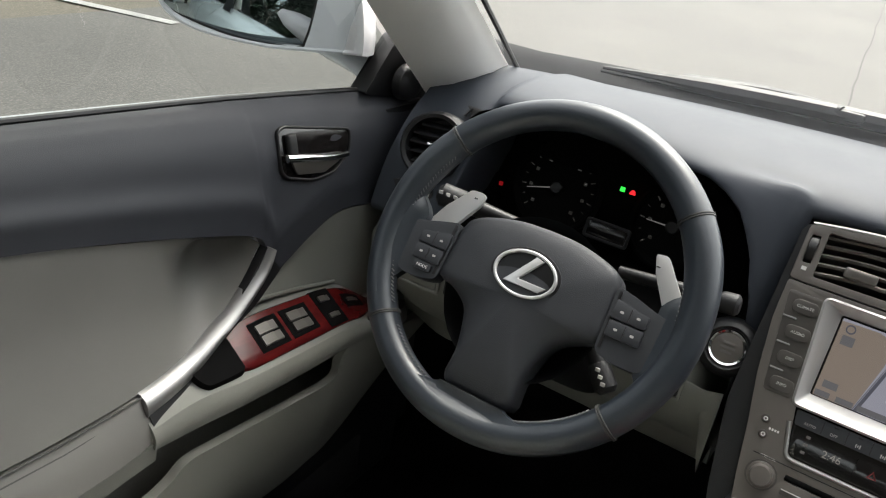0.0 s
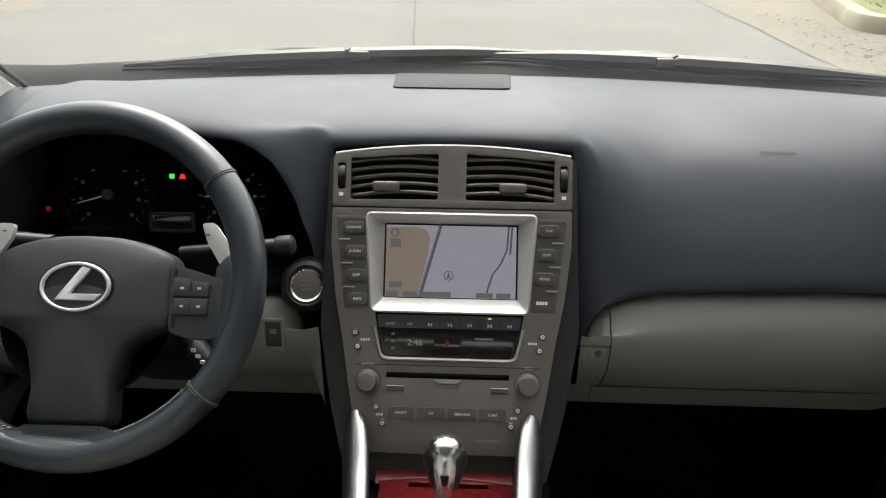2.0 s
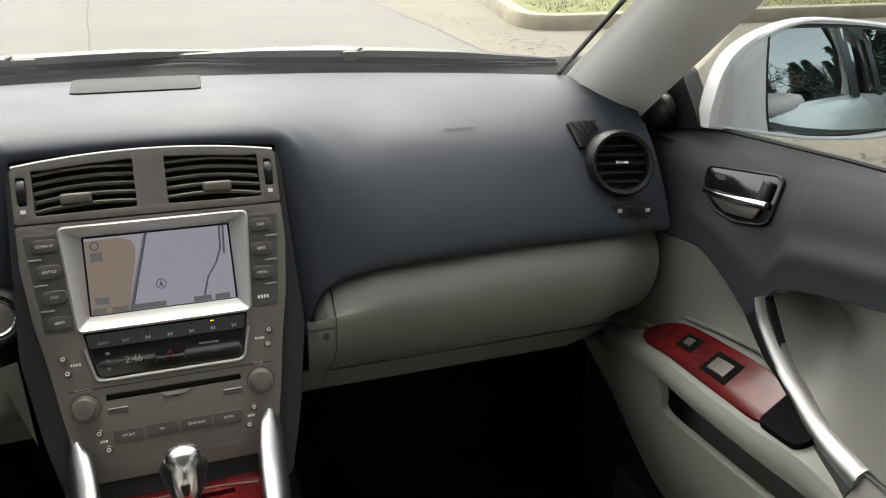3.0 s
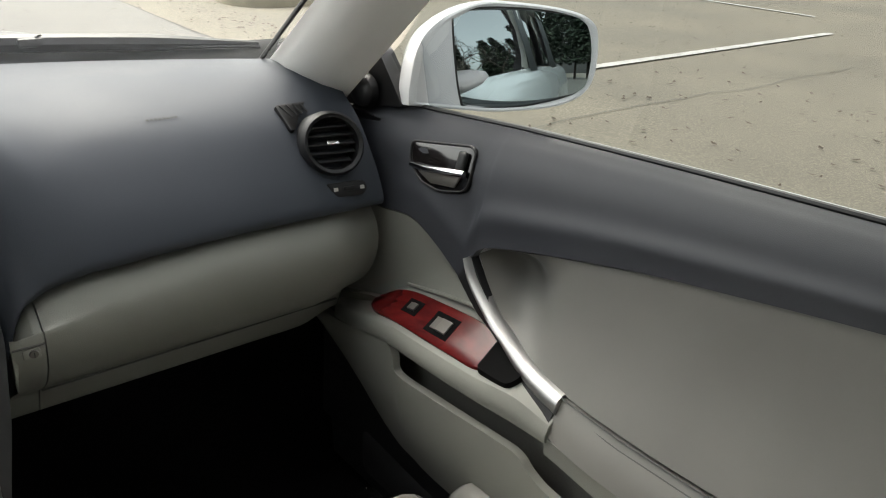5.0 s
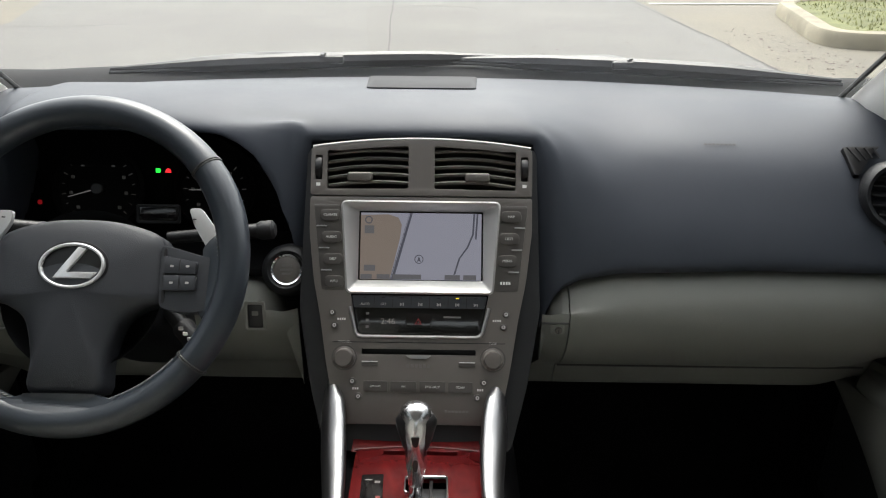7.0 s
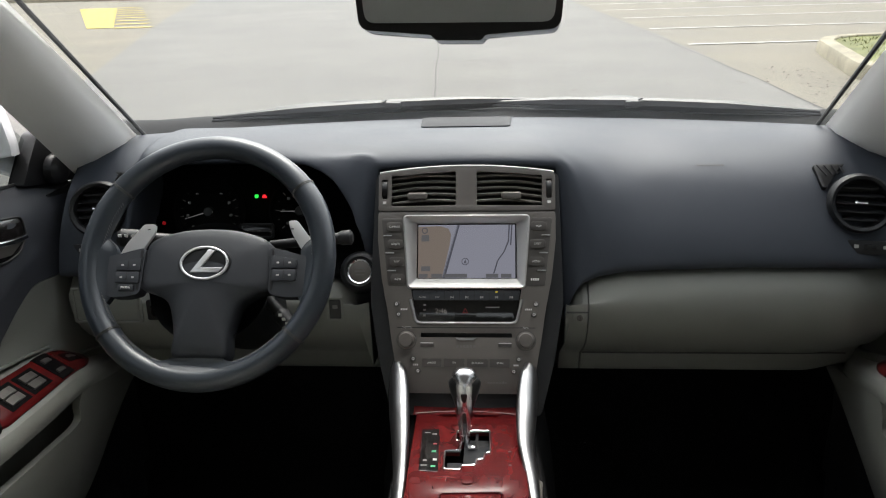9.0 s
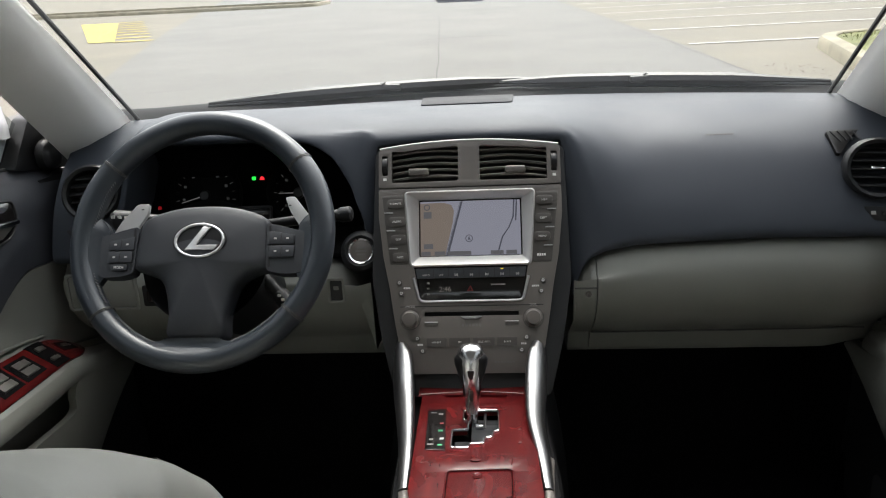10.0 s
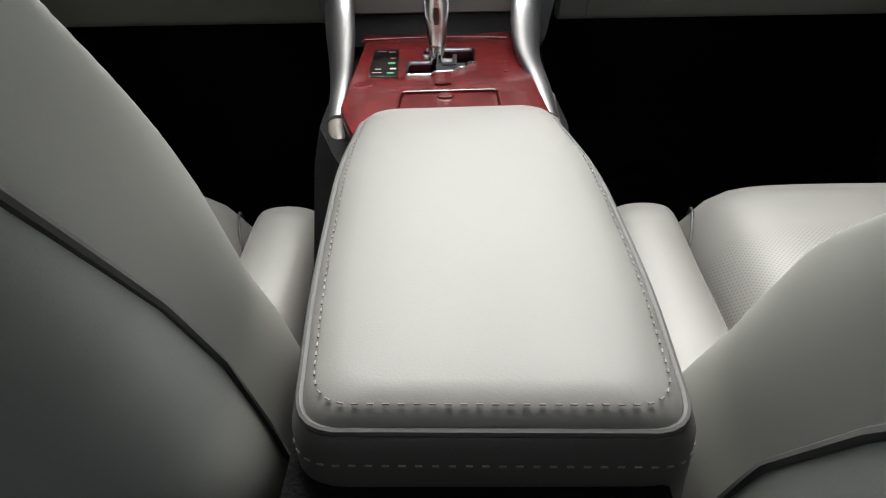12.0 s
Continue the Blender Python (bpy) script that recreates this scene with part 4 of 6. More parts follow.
# climate strip: button row over a glossy black window with clock and hazard switch
hv = part("climate_panel", plate(rounded(flip([(-83, 182), (83, 182), (74.5, 229.5), (-74.5, 229.5)]), 0.006), (), -0.006, -0.002, ST, 0.001), PIANO, stack, "glossy black climate and clock window")
part("button_strip", plate(rounded(flip([(-82, 183), (82, 183), (79.5, 198), (-79.5, 198)]), 0.002), (), -0.002, 0.0005, ST, 0.001), HUB, hv)
for i, t in enumerate(("AUTO", "OFF", "", "", "", "", "")):
    x = -66 + 22.4 * i
    part("split", block(0.0007, 0.013, 0.0004, ST @ move((x + 11.2) / 1000, -0.1905, 0.0004), 0), BLACK, hv)
    part("lamp_hole", plate(rect(x / 1000, -0.1855, 0.004, 0.0014), (), 0.0005, 0.0008, ST), AMBER if i == 5 else BLACK, hv)
    if t:
        lettering(t, 0.0040, ST @ move(x / 1000, -0.1935, 0.0006), SOFTMARK, hv)
    else:
        pieces("mark", [plate(rect((x - 1.8 + 1.8 * q) / 1000, -0.1935, 0.0011, 0.0036 - 0.0014 * (q % 2)), (), 0.0005, 0.0008, ST) for q in range(3)], SOFTMARK, hv)
lettering("2:46", 0.0105, ST @ move(-0.038, -0.2145, -0.0018), CLOCK, hv, "clock")
hz = part("hazard_switch", plate(rect(-0.001, -0.2135, 0.032, 0.019, 0.002), (), -0.002, 0.001, ST, 0.001), PIANO, hv, "black hazard switch with a red triangle")
part("red_triangle", plate([(-0.0055, -0.2175), (0.0035, -0.2175), (-0.001, -0.2095)], [[(-0.0035, -0.2165), (0.0015, -0.2165), (-0.001, -0.2118)]], 0.001, 0.0013, ST), material("dull_red_print", (0.17, 0.015, 0.015), 0.5, grain=0.05), hz)
part("mark", plate(rect(0.040, -0.2085, 0.021, 0.0022), (), -0.002, -0.0017, ST), DIMMARK, hv)
for q in range(3):
    part("mark", plate(rect(-0.063, -0.205 - 0.008 * q, 0.004, 0.0028), (), -0.002, -0.0017, ST), DIMMARK, hv)
U = [(-0.0845, -0.197), (-0.0765, -0.2275), (-0.0735, -0.2312), (-0.068, -0.2325), (0.068, -0.2325), (0.0735, -0.2312), (0.0765, -0.2275), (0.0845, -0.197)]
part("chrome_trim", tube([(x, y, 0.0022) for x, y in U], 0.0020, 8, m=ST), SILVER, stack, "bright trim under the climate window")

# radio: slot, knobs, keys
part("slot", plate(rect(0, -0.2508, 0.140, 0.008), (), -0.03, -0.012, ST), BLACK, stack, "dark disc slot")
part("slot_lip", plate(rounded(flip([(-16, 254.5), (16, 254.5), (10, 258.5), (-10, 258.5)]), 0.001), (), 0.0018, 0.0036, ST, 0.0006), SILVER, stack)
part("groove", block(0.208, 0.0009, 0.0006, ST @ move(0, -0.2395, 0.0018), 0), BLACK, stack)
pieces("name_bar", [plate(rect(-0.0125 + 0.005 * k, -0.2675, 0.0036, 0.0042), (), 0.002, 0.0024, ST) for k in range(6)], DIMMARK, stack)
for s, t in ((-1, "PWR VOL"), (1, "TUNE")):
    k = part("knob", lathe([(0.0135, 0.001), (0.0135, 0.003), (0.0112, 0.004), (0.0106, 0.013), (0.0098, 0.0145), (0.0085, 0.0148), (0, 0.0142)], ST @ move(s * 0.0895, -0.2583, 0.001), 36), STACK, stack, "round metallic knob")
    part("collar", lathe([(0.0155, 0.0), (0.0155, 0.0016), (0.0137, 0.0018), (0.0137, 0)], ST @ move(s * 0.0895, -0.2583, 0.001), 36), STACKBTN, k)
    lettering(t, 0.0035, ST @ move(s * 0.0895, -0.2395, 0.0022), MARK, stack)
    part("slot_button", plate(rect(s * 0.0585, -0.2655, 0.020, 0.005, 0.0012), (), 0.001, 0.003, ST, 0.0006), STACKBTN, stack)
    part("mark", plate(rect(s * 0.0585, -0.2625, 0.019, 0.0011), (), 0.003, 0.0034, ST), MARK, stack)
    for j, (x, y) in enumerate(((105, 204), (102, 219.5), (79, 286), (71.5, 304))):
        p = part("round_button", lathe([(0.0042, 0), (0.0042, 0.003), (0.0034, 0.004), (0, 0.004)], ST @ move(s * x / 1000, -y / 1000, 0.001), 20), STACKBTN, stack)
        part("mark", plate(ellipse(s * x / 1000, -y / 1000, 0.0022, 0.0022, 12), [ellipse(s * x / 1000, -y / 1000, 0.0013, 0.0013, 12)], 0.0049, 0.0053, ST), MARK, p)
    pieces("mark", [plate(rect((s * 94 - 4 + 2.7 * q) / 1000, -0.212, 0.0018, 0.0026), (), 0.002, 0.0024, ST) for q in range(4)], MARK, stack)
    pieces("mark", [plate(rect((s * 75 - 3 + 2.7 * q) / 1000, -0.295, 0.0018, 0.0026), (), 0.002, 0.0024, ST) for q in range(3)], MARK, stack)
for x, w, t in ((-51, 29, "AM-SAT"), (-17.5, 31, "FM"), (17.5, 31, "DISC-AUX"), (51, 29, "SCAN")):
    key(x, 292, w, 12.5, t, r=0.0015, size=0.0038)
pieces("mark", [plate(rect(0.034 + 0.0042 * q, -0.321, 0.003, 0.0026), (), 0.002, 0.0024, ST) for q in range(7)], DIMMARK, stack)

# round start button beside the column
SB = axes((-0.166, -0.0535, 0.7865), (1, 0.05, 0), (0, 0.40, 0.9))
start = thing("start_button", "round silver engine start button in a dark ring", "start button", (-0.166, -0.0535, 0.7865))
part("ring", lathe([(0.034, -0.03), (0.032, -0.004), (0.028, 0.004), (0.0235, 0.0065), (0.021, 0.004), (0.0205, -0.002)], SB, 40), PADLOW, start)
part("chrome_ring", lathe([(0.0205, -0.002), (0.0205, 0.004), (0.0190, 0.0055), (0.0170, 0.004), (0.0168, 0.0)], SB, 40), CHROME, start)
part("cap", lathe([(0.0168, -0.002), (0.0166, 0.0025), (0.0150, 0.0035), (0, 0.0022)], SB, 36), STACK, start)
for q, w in ((0.005, 0.012), (0.0, 0.016), (-0.005, 0.012)):
    part("mark", plate(rect(0, q, w, 0.0026), (), 0.0034, 0.0038, SB), DIMMARK, start)


# ---- instrument cluster ----
cluster = thing("instrument_cluster", "dark instrument cluster with two round dials and warning lamps", "instrument cluster", (-0.36, 0.06, 0.86))
shade = []
for f in [k / 8 for k in range(9)]:
    # a tapering dark recess from the hood's rim back to the dials
    y = -0.022 + 0.092 * f
    lo, hi = 0.770 + 0.02 * f, 0.956 - 0.016 * f
    xl, xr = -0.565 + 0.03 * f, -0.150 - 0.025 * f
    shade.append([(x, y, z) for x, z in rounded([(xl, lo), (xr, lo), (xr - 0.006, lo + 0.07), (xr - 0.045, hi - 0.045), (xr - 0.10, hi - 0.004), (xl + 0.02, hi - 0.004)], [0.03, 0.02, 0.03, 0.04, 0.04, 0.05], 5)])
part("recess", loft(shade, close_u=True), CLUSTERBLACK, cluster, "matt black recess")
part("back_panel", block(0.37, 0.006, 0.155, move(-0.37, 0.074, 0.775), 0.002), CLUSTERBLACK, cluster)
part("lower_shelf", block(0.40, 0.13, 0.012, move(-0.36, 0.018, 0.772), 0.004), CLUSTERBLACK, cluster)


def dial(x, r, ticks, a0, a1, needle):
    m = axes((x, 0.062, 0.852), (1, 0, 0), (0, 0.30, 0.954))
    d = part("dial", lathe([(r + 0.004, -0.004), (r + 0.005, 0.004), (r + 0.001, 0.007), (r - 0.003, 0.003), (r - 0.004, 0.0), (0, 0.0)], m, 48), DIALFACE, cluster, "round black dial")
    for k in range(ticks):
        a = radians(a0 + (a1 - a0) * k / (ticks - 1))
        big = k % 2 == 0
        part("tick", block(0.0016 if big else 0.0008, 0.006 if big else 0.004, 0.0004, m @ move((r - 0.010) * math.cos(a), (r - 0.010) * math.sin(a), 0.0002) @ Matrix.Rotation(a - math.pi / 2, 4, "Z"), 0), DIAL, d)
        if big:
            part("figure", block(0.005, 0.0045, 0.0003, m @ move((r - 0.020) * math.cos(a), (r - 0.020) * math.sin(a), 0.0002), 0), DIAL, d)
    a = radians(needle)
    part("needle", tube([(-0.008 * math.cos(a), -0.008 * math.sin(a), 0.004), ((r - 0.016) * math.cos(a), (r - 0.016) * math.sin(a), 0.004)], [0.0014, 0.0006], 6, m=m), NEEDLE, d, "thin white needle")
    part("hub", lathe([(0.009, 0), (0.009, 0.005), (0.007, 0.007), (0, 0.007)], m, 20), BLACK, d)


dial(-0.441, 0.058, 17, 222, -42, 196)
dial(-0.283, 0.050, 13, 222, -42, 180)
FC = axes((-0.347, 0.058, 0.8795), (1, 0, 0), (0, 0.30, 0.954))
part("green_lamp", plate(rounded(mm((-11, -3), (-4.5, -3), (-4.5, 3), (-11, 3)), 0.001), (), 0, 0.001, FC), GREENGLOW, cluster, "lit green lamp")
part("red_lamp", plate(rounded(mm((1.5, -3), (10, -3), (8.5, 2), (5.8, 3.4), (3, 2)), 0.001), (), 0, 0.001, FC), REDGLOW, cluster, "lit red lamp")
part("red_lamp", plate(rect(-0.168, -0.044, 0.006, 0.006, 0.002), (), 0, 0.001, FC), DIMRED, cluster, "lit red lamp")
part("trip_window", plate(rect(-0.008, -0.058, 0.052, 0.018, 0.003), (), 0, 0.002, FC, 0.001), PIANO, cluster)
part("trip_frame", plate(rect(-0.008, -0.058, 0.060, 0.026, 0.005), [rect(-0.008, -0.058, 0.052, 0.018, 0.003)], 0, 0.003, FC, 0.001), PADLOW, cluster)

# ---- steering wheel ----
RIM = axes((-0.345, -0.2074, 0.8608), (1, 0, 0), (0, 0.533, 0.846))
WH = RIM @ move(0.001, 0.0035, 0.0125) @ Matrix.Rotation(radians(-2), 4, "X")
wheel = thing("steering_wheel", "dark leather three-spoke steering wheel with chrome emblem and thumb buttons", "steering wheel", (-0.341, -0.226, 0.874))
RM = 0.1613
NR = 120
pts = [(RM * math.cos(2 * math.pi * k / NR), RM * math.sin(2 * math.pi * k / NR), 0) for k in range(NR)]
rows = []
for k in range(NR + 1):
    a = 2 * math.pi * k / NR
    # the grip swells a little at ten and two
    sw2 = 0.0012 * (math.exp(-((math.degrees(a) - 25) / 16) ** 2) + math.exp(-((math.degrees(a) - 155) / 16) ** 2))
    c, s = math.cos(a), math.sin(a)
    rows.append([((RM + (0.0158 + sw2) * math.cos(t)) * c, (RM + (0.0158 + sw2) * math.cos(t)) * s, (0.0175 + sw2) * math.sin(t)) for t in [2 * math.pi * q / 20 for q in range(20)]])
rim_bm = loft(rows, close_u=True, m=RIM)
bmesh.ops.remove_doubles(rim_bm, verts=rim_bm.verts[:], dist=1e-6)
rim = part("rim", rim_bm, RIMHIDE, wheel, "dark leather rim")
for deg in (38, 142, 219, 321):
    a = radians(deg)
    m = RIM @ Matrix.Rotation(a, 4, "Z") @ move(RM, 0, 0) @ Matrix.Rotation(radians(90), 4, "X")
    for dz in (-0.0011, 0.0011):
        part("grip_seam", tube([(0.0168 * math.cos(2 * math.pi * q / 24), 0.0185 * math.sin(2 * math.pi * q / 24), dz) for q in range(24)], 0.0009, 5, closed=True, m=m), PIPING, rim)
st_v = []
for a0, a1 in ((147, 178), (182, 216), (225, 262), (278, 318), (2, 34)):
    n = int((a1 - a0) / 1.55)
    for k in range(n):
        a = radians(a0 + (a1 - a0) * (k + 0.5) / n)
        st_v.append(tube([((RM - 0.0148) * math.cos(a - 0.008), (RM - 0.0148) * math.sin(a - 0.008), 0.0080), ((RM - 0.0160) * math.cos(a + 0.008), (RM - 0.0160) * math.sin(a + 0.008), 0.0045)], 0.0007, 4, m=RIM))
stitch = part("rim_stitch", merged(*st_v), RIMTHREAD, rim, "row of pale stitches")
tagged(stitch, kind="stuff")

# airbag cover: a domed pad that narrows to the lower spoke
half = mm((0, 42), (30, 40.5), (60, 34), (80, 25), (87, 12), (91, -18), (90, -42), (70, -49), (50, -62), (41.5, -84), (37, -108), (35.5, -136), (0, -138))
out = half + [(-x, y) for x, y in half[-2:0:-1]]
out = [tuple(p)[:2] for p in curve_points([(x, y, 0) for x, y in out] + [(*out[0], 0)], 73)][:-1]
cx, cy = 0.0, -0.035
rows = []
for f, h in ((0.0, 1.0), (0.2, 0.985), (0.4, 0.94), (0.6, 0.86), (0.8, 0.72), (0.92, 0.56), (0.98, 0.38), (1.0, 0.0), (1.0, -1.0)):
    rows.append([(cx + (x - cx) * max(f, 1e-4), cy + (y - cy) * max(f, 1e-4), -0.022 + 0.022 * h) for x, y in out])
part("airbag_cover", loft(rows, close_u=True, m=WH), HUB, wheel, "domed dark airbag cover", angle=60)
pieces("print_bar", [plate(rect(-0.012 + 0.006 * k, -0.101, 0.0045, 0.004), (), -0.005, -0.0045, WH) for k in range(5)], PIPING, wheel)

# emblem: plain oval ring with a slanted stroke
EM = WH @ move(0.001, -0.0105, -0.0005)
BADGE = material("polished_badge", (0.86, 0.86, 0.86), 0.22, metal=0.6, grain=0.04, grain_size=1500, stain=0.04)
emb = part("emblem", plate(ellipse(0, 0, 0.0335, 0.0235, 48), [ellipse(0, 0, 0.0300, 0.0202, 48)], -0.004, 0.003, EM, 0.0015, 3), BADGE, wheel, "chrome oval emblem")
part("emblem_stroke", plate(mm((-18, -13), (20, -13), (26, -6.5), (-4, -6.5), (14, 17), (5, 19)), (), -0.004, 0.003, EM, 0.001, 2), BADGE, emb)
part("emblem_backing", plate(ellipse(0, 0, 0.0365, 0.0262, 40), (), -0.010, -0.0006, EM, 0.002), BLACK, emb)

for s in (-1, 1):
    o = [(0.086, 0.014), (0.104, 0.010), (0.128, 0.003), (0.150, -0.002), (0.152, -0.040), (0.130, -0.055), (0.108, -0.055), (0.088, -0.050)]
    o = [(s * x, y) for x, y in o]
    if s > 0:
        o = o[::-1]
    sp = part("spoke", plate(rounded(o, 0.007), (), -0.030, -0.0095, WH, 0.006, 4), HUB, wheel, "dark spoke with thumb buttons")
    part("gap", plate(rounded([(s * x, y) for x, y in ((0.0895, 0.010), (0.0925, 0.010), (0.0935, -0.046), (0.0905, -0.046))][::1 if s < 0 else -1], 0.001), (), -0.0102, -0.0088, WH), BLACK, sp)
    rowsb = ((0.1065, -0.0115, 0.034, 0.0150), (0.1070, -0.0285, 0.033, 0.0150), (0.107, -0.0425, 0.021, 0.008)) if s < 0 else ((0.1075, -0.0085, 0.034, 0.0150), (0.108, -0.0255, 0.033, 0.0150))
    for i, (x, y, w, h) in enumerate(rowsb):
        b = part("button", plate(rounded([(s * x - w / 2, y - h / 2), (s * x + w / 2, y - h / 2), (s * x + w / 2, y + h / 2 + s * -0.003), (s * x - w / 2, y + h / 2 + s * 0.003)] if i == 0 else rect(s * x, y, w, h), 0.002), (), -0.0096, -0.0062, WH, 0.001), HUB, sp)
        if i == 2:
            lettering("MODE", 0.0046, WH @ move(s * x, y, -0.0060), MARK, b)
        else:
            for dx in (-0.008, 0.008):
                part("mark", plate(rect(s * x + dx, y, 0.0036, 0.0022, 0.0008), (), -0.0062, -0.0058, WH), SOFTMARK, b)
            part("split", block(0.0008, h * 0.86, 0.0005, WH @ move(s * x, y, -0.0063), 0), BLACK, b)
    # leather web that flows from the rim into the spoke
    rows = []
    for k in range(25):
        y = 0.036 - 0.122 * k / 24
        xi = lerp_table([(-0.086, 0.146), (-0.074, 0.140), (-0.064, 0.134), (-0.055, 0.128), (0.012, 0.128), (0.022, 0.136), (0.030, 0.146), (0.036, 0.152)], y)
        xo = math.sqrt(RM * RM - (y + 0.0035) ** 2) - 0.001
        xi = min(xi, xo - 0.010)
        row = []
        for j in range(9):
            f = j / 8
            row.append((s * (xi + (xo - xi) * f), y, -0.0115 + 0.0140 * smooth(0.0, 1.1, f)))
        rows.append([(row[0][0], y, -0.022)] + row + [(row[-1][0], y, -0.020)])
    part("rim_web", loft(rows, close_u=True, cap=True, m=WH), RIMHIDE, wheel, "leather web between rim and spoke", angle=60)
    # shift paddle behind the spoke
    q = [(0.095, 0.059), (0.112, 0.059), (0.133, 0.033), (0.148, 0.004), (0.140, -0.010), (0.119, 0.006), (0.096, 0.045)] if s < 0 else [(0.097, 0.063), (0.110, 0.064), (0.144, 0.020), (0.146, 0.000), (0.130, 0.004), (0.104, 0.044)]
    q = [(s * x, y) for x, y in q][::1 if s < 0 else -1]
    part("shift_paddle", plate(rounded(q, 0.004), (), -0.054, -0.048, WH, 0.002, 3), PADDLE, wheel, "silver shift paddle")
    part("paddle_mark", plate(rect(s * (0.104 if s < 0 else 0.104), 0.051, 0.004, 0.0015, 0.0005), (), -0.048, -0.0475, WH), PIPING, wheel)
rows = []
for k in range(13):
    v = k / 12
    row = []
    for q in range(17):
        u = q / 8 - 1
        a, b = WH @ Vector((0.0352 * u, -0.1366, -0.0050)), -math.pi / 2 + radians(25 * u)
        r = RM - 0.0159 * math.cos(radians(62))
        e = RIM @ Vector((r * math.cos(b), r * math.sin(b), 0.0159 * math.sin(radians(62)) - 0.0006))
        p = a.lerp(e, v)
        p.x = a.x + (e.x - a.x) * v ** 2.2
        row.append(p + WH.to_3x3() @ Vector((0, 0, -0.0025 * math.sin(math.pi * v))))
    low = WH.to_3x3() @ Vector((0, 0, -0.013))
    rows.append([row[0] + low, *row, row[-1] + low])
part("lower_spoke", loft(rows, close_u=True, cap=True), RIMHIDE, wheel, "leather foot of the lower spoke", angle=60)
part("hub_back", lathe([(0.085, -0.028), (0.075, -0.05), (0.05, -0.07), (0.045, -0.085)], WH @ move(0, -0.03, 0), 32), PADLOW, wheel)

# column shroud and stalks
col = thing("column_shroud", "dark plastic steering column shroud", "column shroud", (-0.341, -0.12, 0.82))
sh = []
for f in [k / 8 for k in range(9)]:
    c = WH @ Vector((0, -0.035 - 0.01 * f, -0.075 - 0.16 * f))
    w, h = 0.052 + 0.012 * f, 0.044 + 0.010 * f
    sh.append([tuple(c + Vector((w * math.copysign(abs(math.cos(t)) ** 0.6, math.cos(t)), 0, h * math.copysign(abs(math.sin(t)) ** 0.6, math.sin(t))))) for t in [2 * math.pi * q / 28 for q in range(28)]])
part("shroud", loft(sh, close_u=True, cap=True), PADLOW, col)


def stalk(name, label, a, b, r, tip, marks):
    t = thing(name, label, "stalk", a)
    a, b = Vector(a), Vector(b)
    part("arm", tube([a, a.lerp(b, 0.5), b], [r * 0.72, r * 0.8, r * 0.9], 14), BLACK, t)
    d = (b - a).normalized()
    part("tip", tube([b, b + d * 0.004, b + d * tip * 0.85, b + d * tip], [r * 0.95, r * 1.15, r * 1.15, r * 0.75], 18), PADLOW, t)
    for k in range(marks):
        c = b + d * tip * (0.25 + 0.5 * k / max(marks - 1, 1)) + Vector((0, -r * 1.05, r * 0.45))
        part("mark", block(0.005, 0.0012, 0.004, move(*c), 0), MARK, t)


stalk("light_stalk", "dark turn and headlamp stalk with white marks", (-0.40, -0.100, 0.852), (-0.474, -0.117, 0.862), 0.012, 0.036, 3)
stalk("wiper_stalk", "dark wiper stalk with a round knob end", (-0.285, -0.112, 0.850), (-0.182, -0.112, 0.860), 0.0095, 0.020, 0)
stalk("cruise_stalk", "short black stalk with white print below the spoke", (-0.300, -0.13, 0.785), (-0.272, -0.145, 0.757), 0.011, 0.032, 3)


# ---- centre console ----
SL = 0.10
console = thing("centre_console", "low centre console with red lacquered wood and silver side rails", "centre console", (0.01, -0.3, 0.5))


def deck(x, y, h=0.0):
    return Vector((x, y, 0.610 + SL * (-0.22 - y) + h))


def side_x(y):
    """Left and right edges of the wood deck."""
    f = min(max((-0.11 - y) / 0.40, 0), 1.15)
    return -0.080 + 0.014 * f, 0.083 + 0.011 * f


# dark body down to the floor
rows = []
for k in range(15):
    y = 0.02 - 0.86 * k / 14
    l, r = side_x(y)
    top = 0.600 + SL * (-0.22 - max(y, -0.5)) - 0.01
    if y > -0.12:
        l, r = -0.098, 0.098
    g = 1 - 0.8 * smooth(-0.38, -0.52, y)
    l, r = l + 0.026 * smooth(-0.44, -0.52, y), r - 0.002 * smooth(-0.44, -0.52, y)
    rows.append([(l - 0.055 * g, y, 0.26), (l - 0.040 * g, y, 0.45), (l - 0.024 * g, y, top - 0.03), (l - 0.016 * g, y, top), (l, y, top + 0.002), (r, y, top + 0.002), (r + 0.016 * g, y, top), (r + 0.024 * g, y, top - 0.03), (r + 0.040 * g, y, 0.45), (r + 0.055 * g, y, 0.26)])
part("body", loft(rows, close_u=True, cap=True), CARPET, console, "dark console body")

# lacquered deck with shifter slot openings
DK = axes((0, -0.22, 0.610), (1, 0, 0), (0, 1, -SL))


def dk(x, y):
    return (x, (y + 0.22) * math.sqrt(1 + SL * SL))


edge_l = [dk(side_x(y)[0] + 0.006 + 0.018 * smooth(-0.445, -0.50, y), y) for y in [-0.125 - 0.385 * k / 10 for k in range(11)]]
edge_r = [dk(side_x(y)[1] - 0.006, y) for y in [-0.125 - 0.385 * k / 10 for k in range(11)]]
gate_out = [dk(x - 0.002, y) for x, y in ((-0.0077, -0.2284), (0.0385, -0.2270), (0.0393, -0.2890), (0.0325, -0.2905), (0.0308, -0.3064), (0.0221, -0.3085), (0.0207, -0.3226), (0.0035, -0.3240), (0.0023, -0.3343), (-0.0190, -0.3335), (-0.0205, -0.2857), (-0.0008, -0.2848), (0.0001, -0.2580), (-0.0070, -0.2570))]
slot = rect(*dk(0.0045, -0.178), 0.088, 0.009, 0.002)
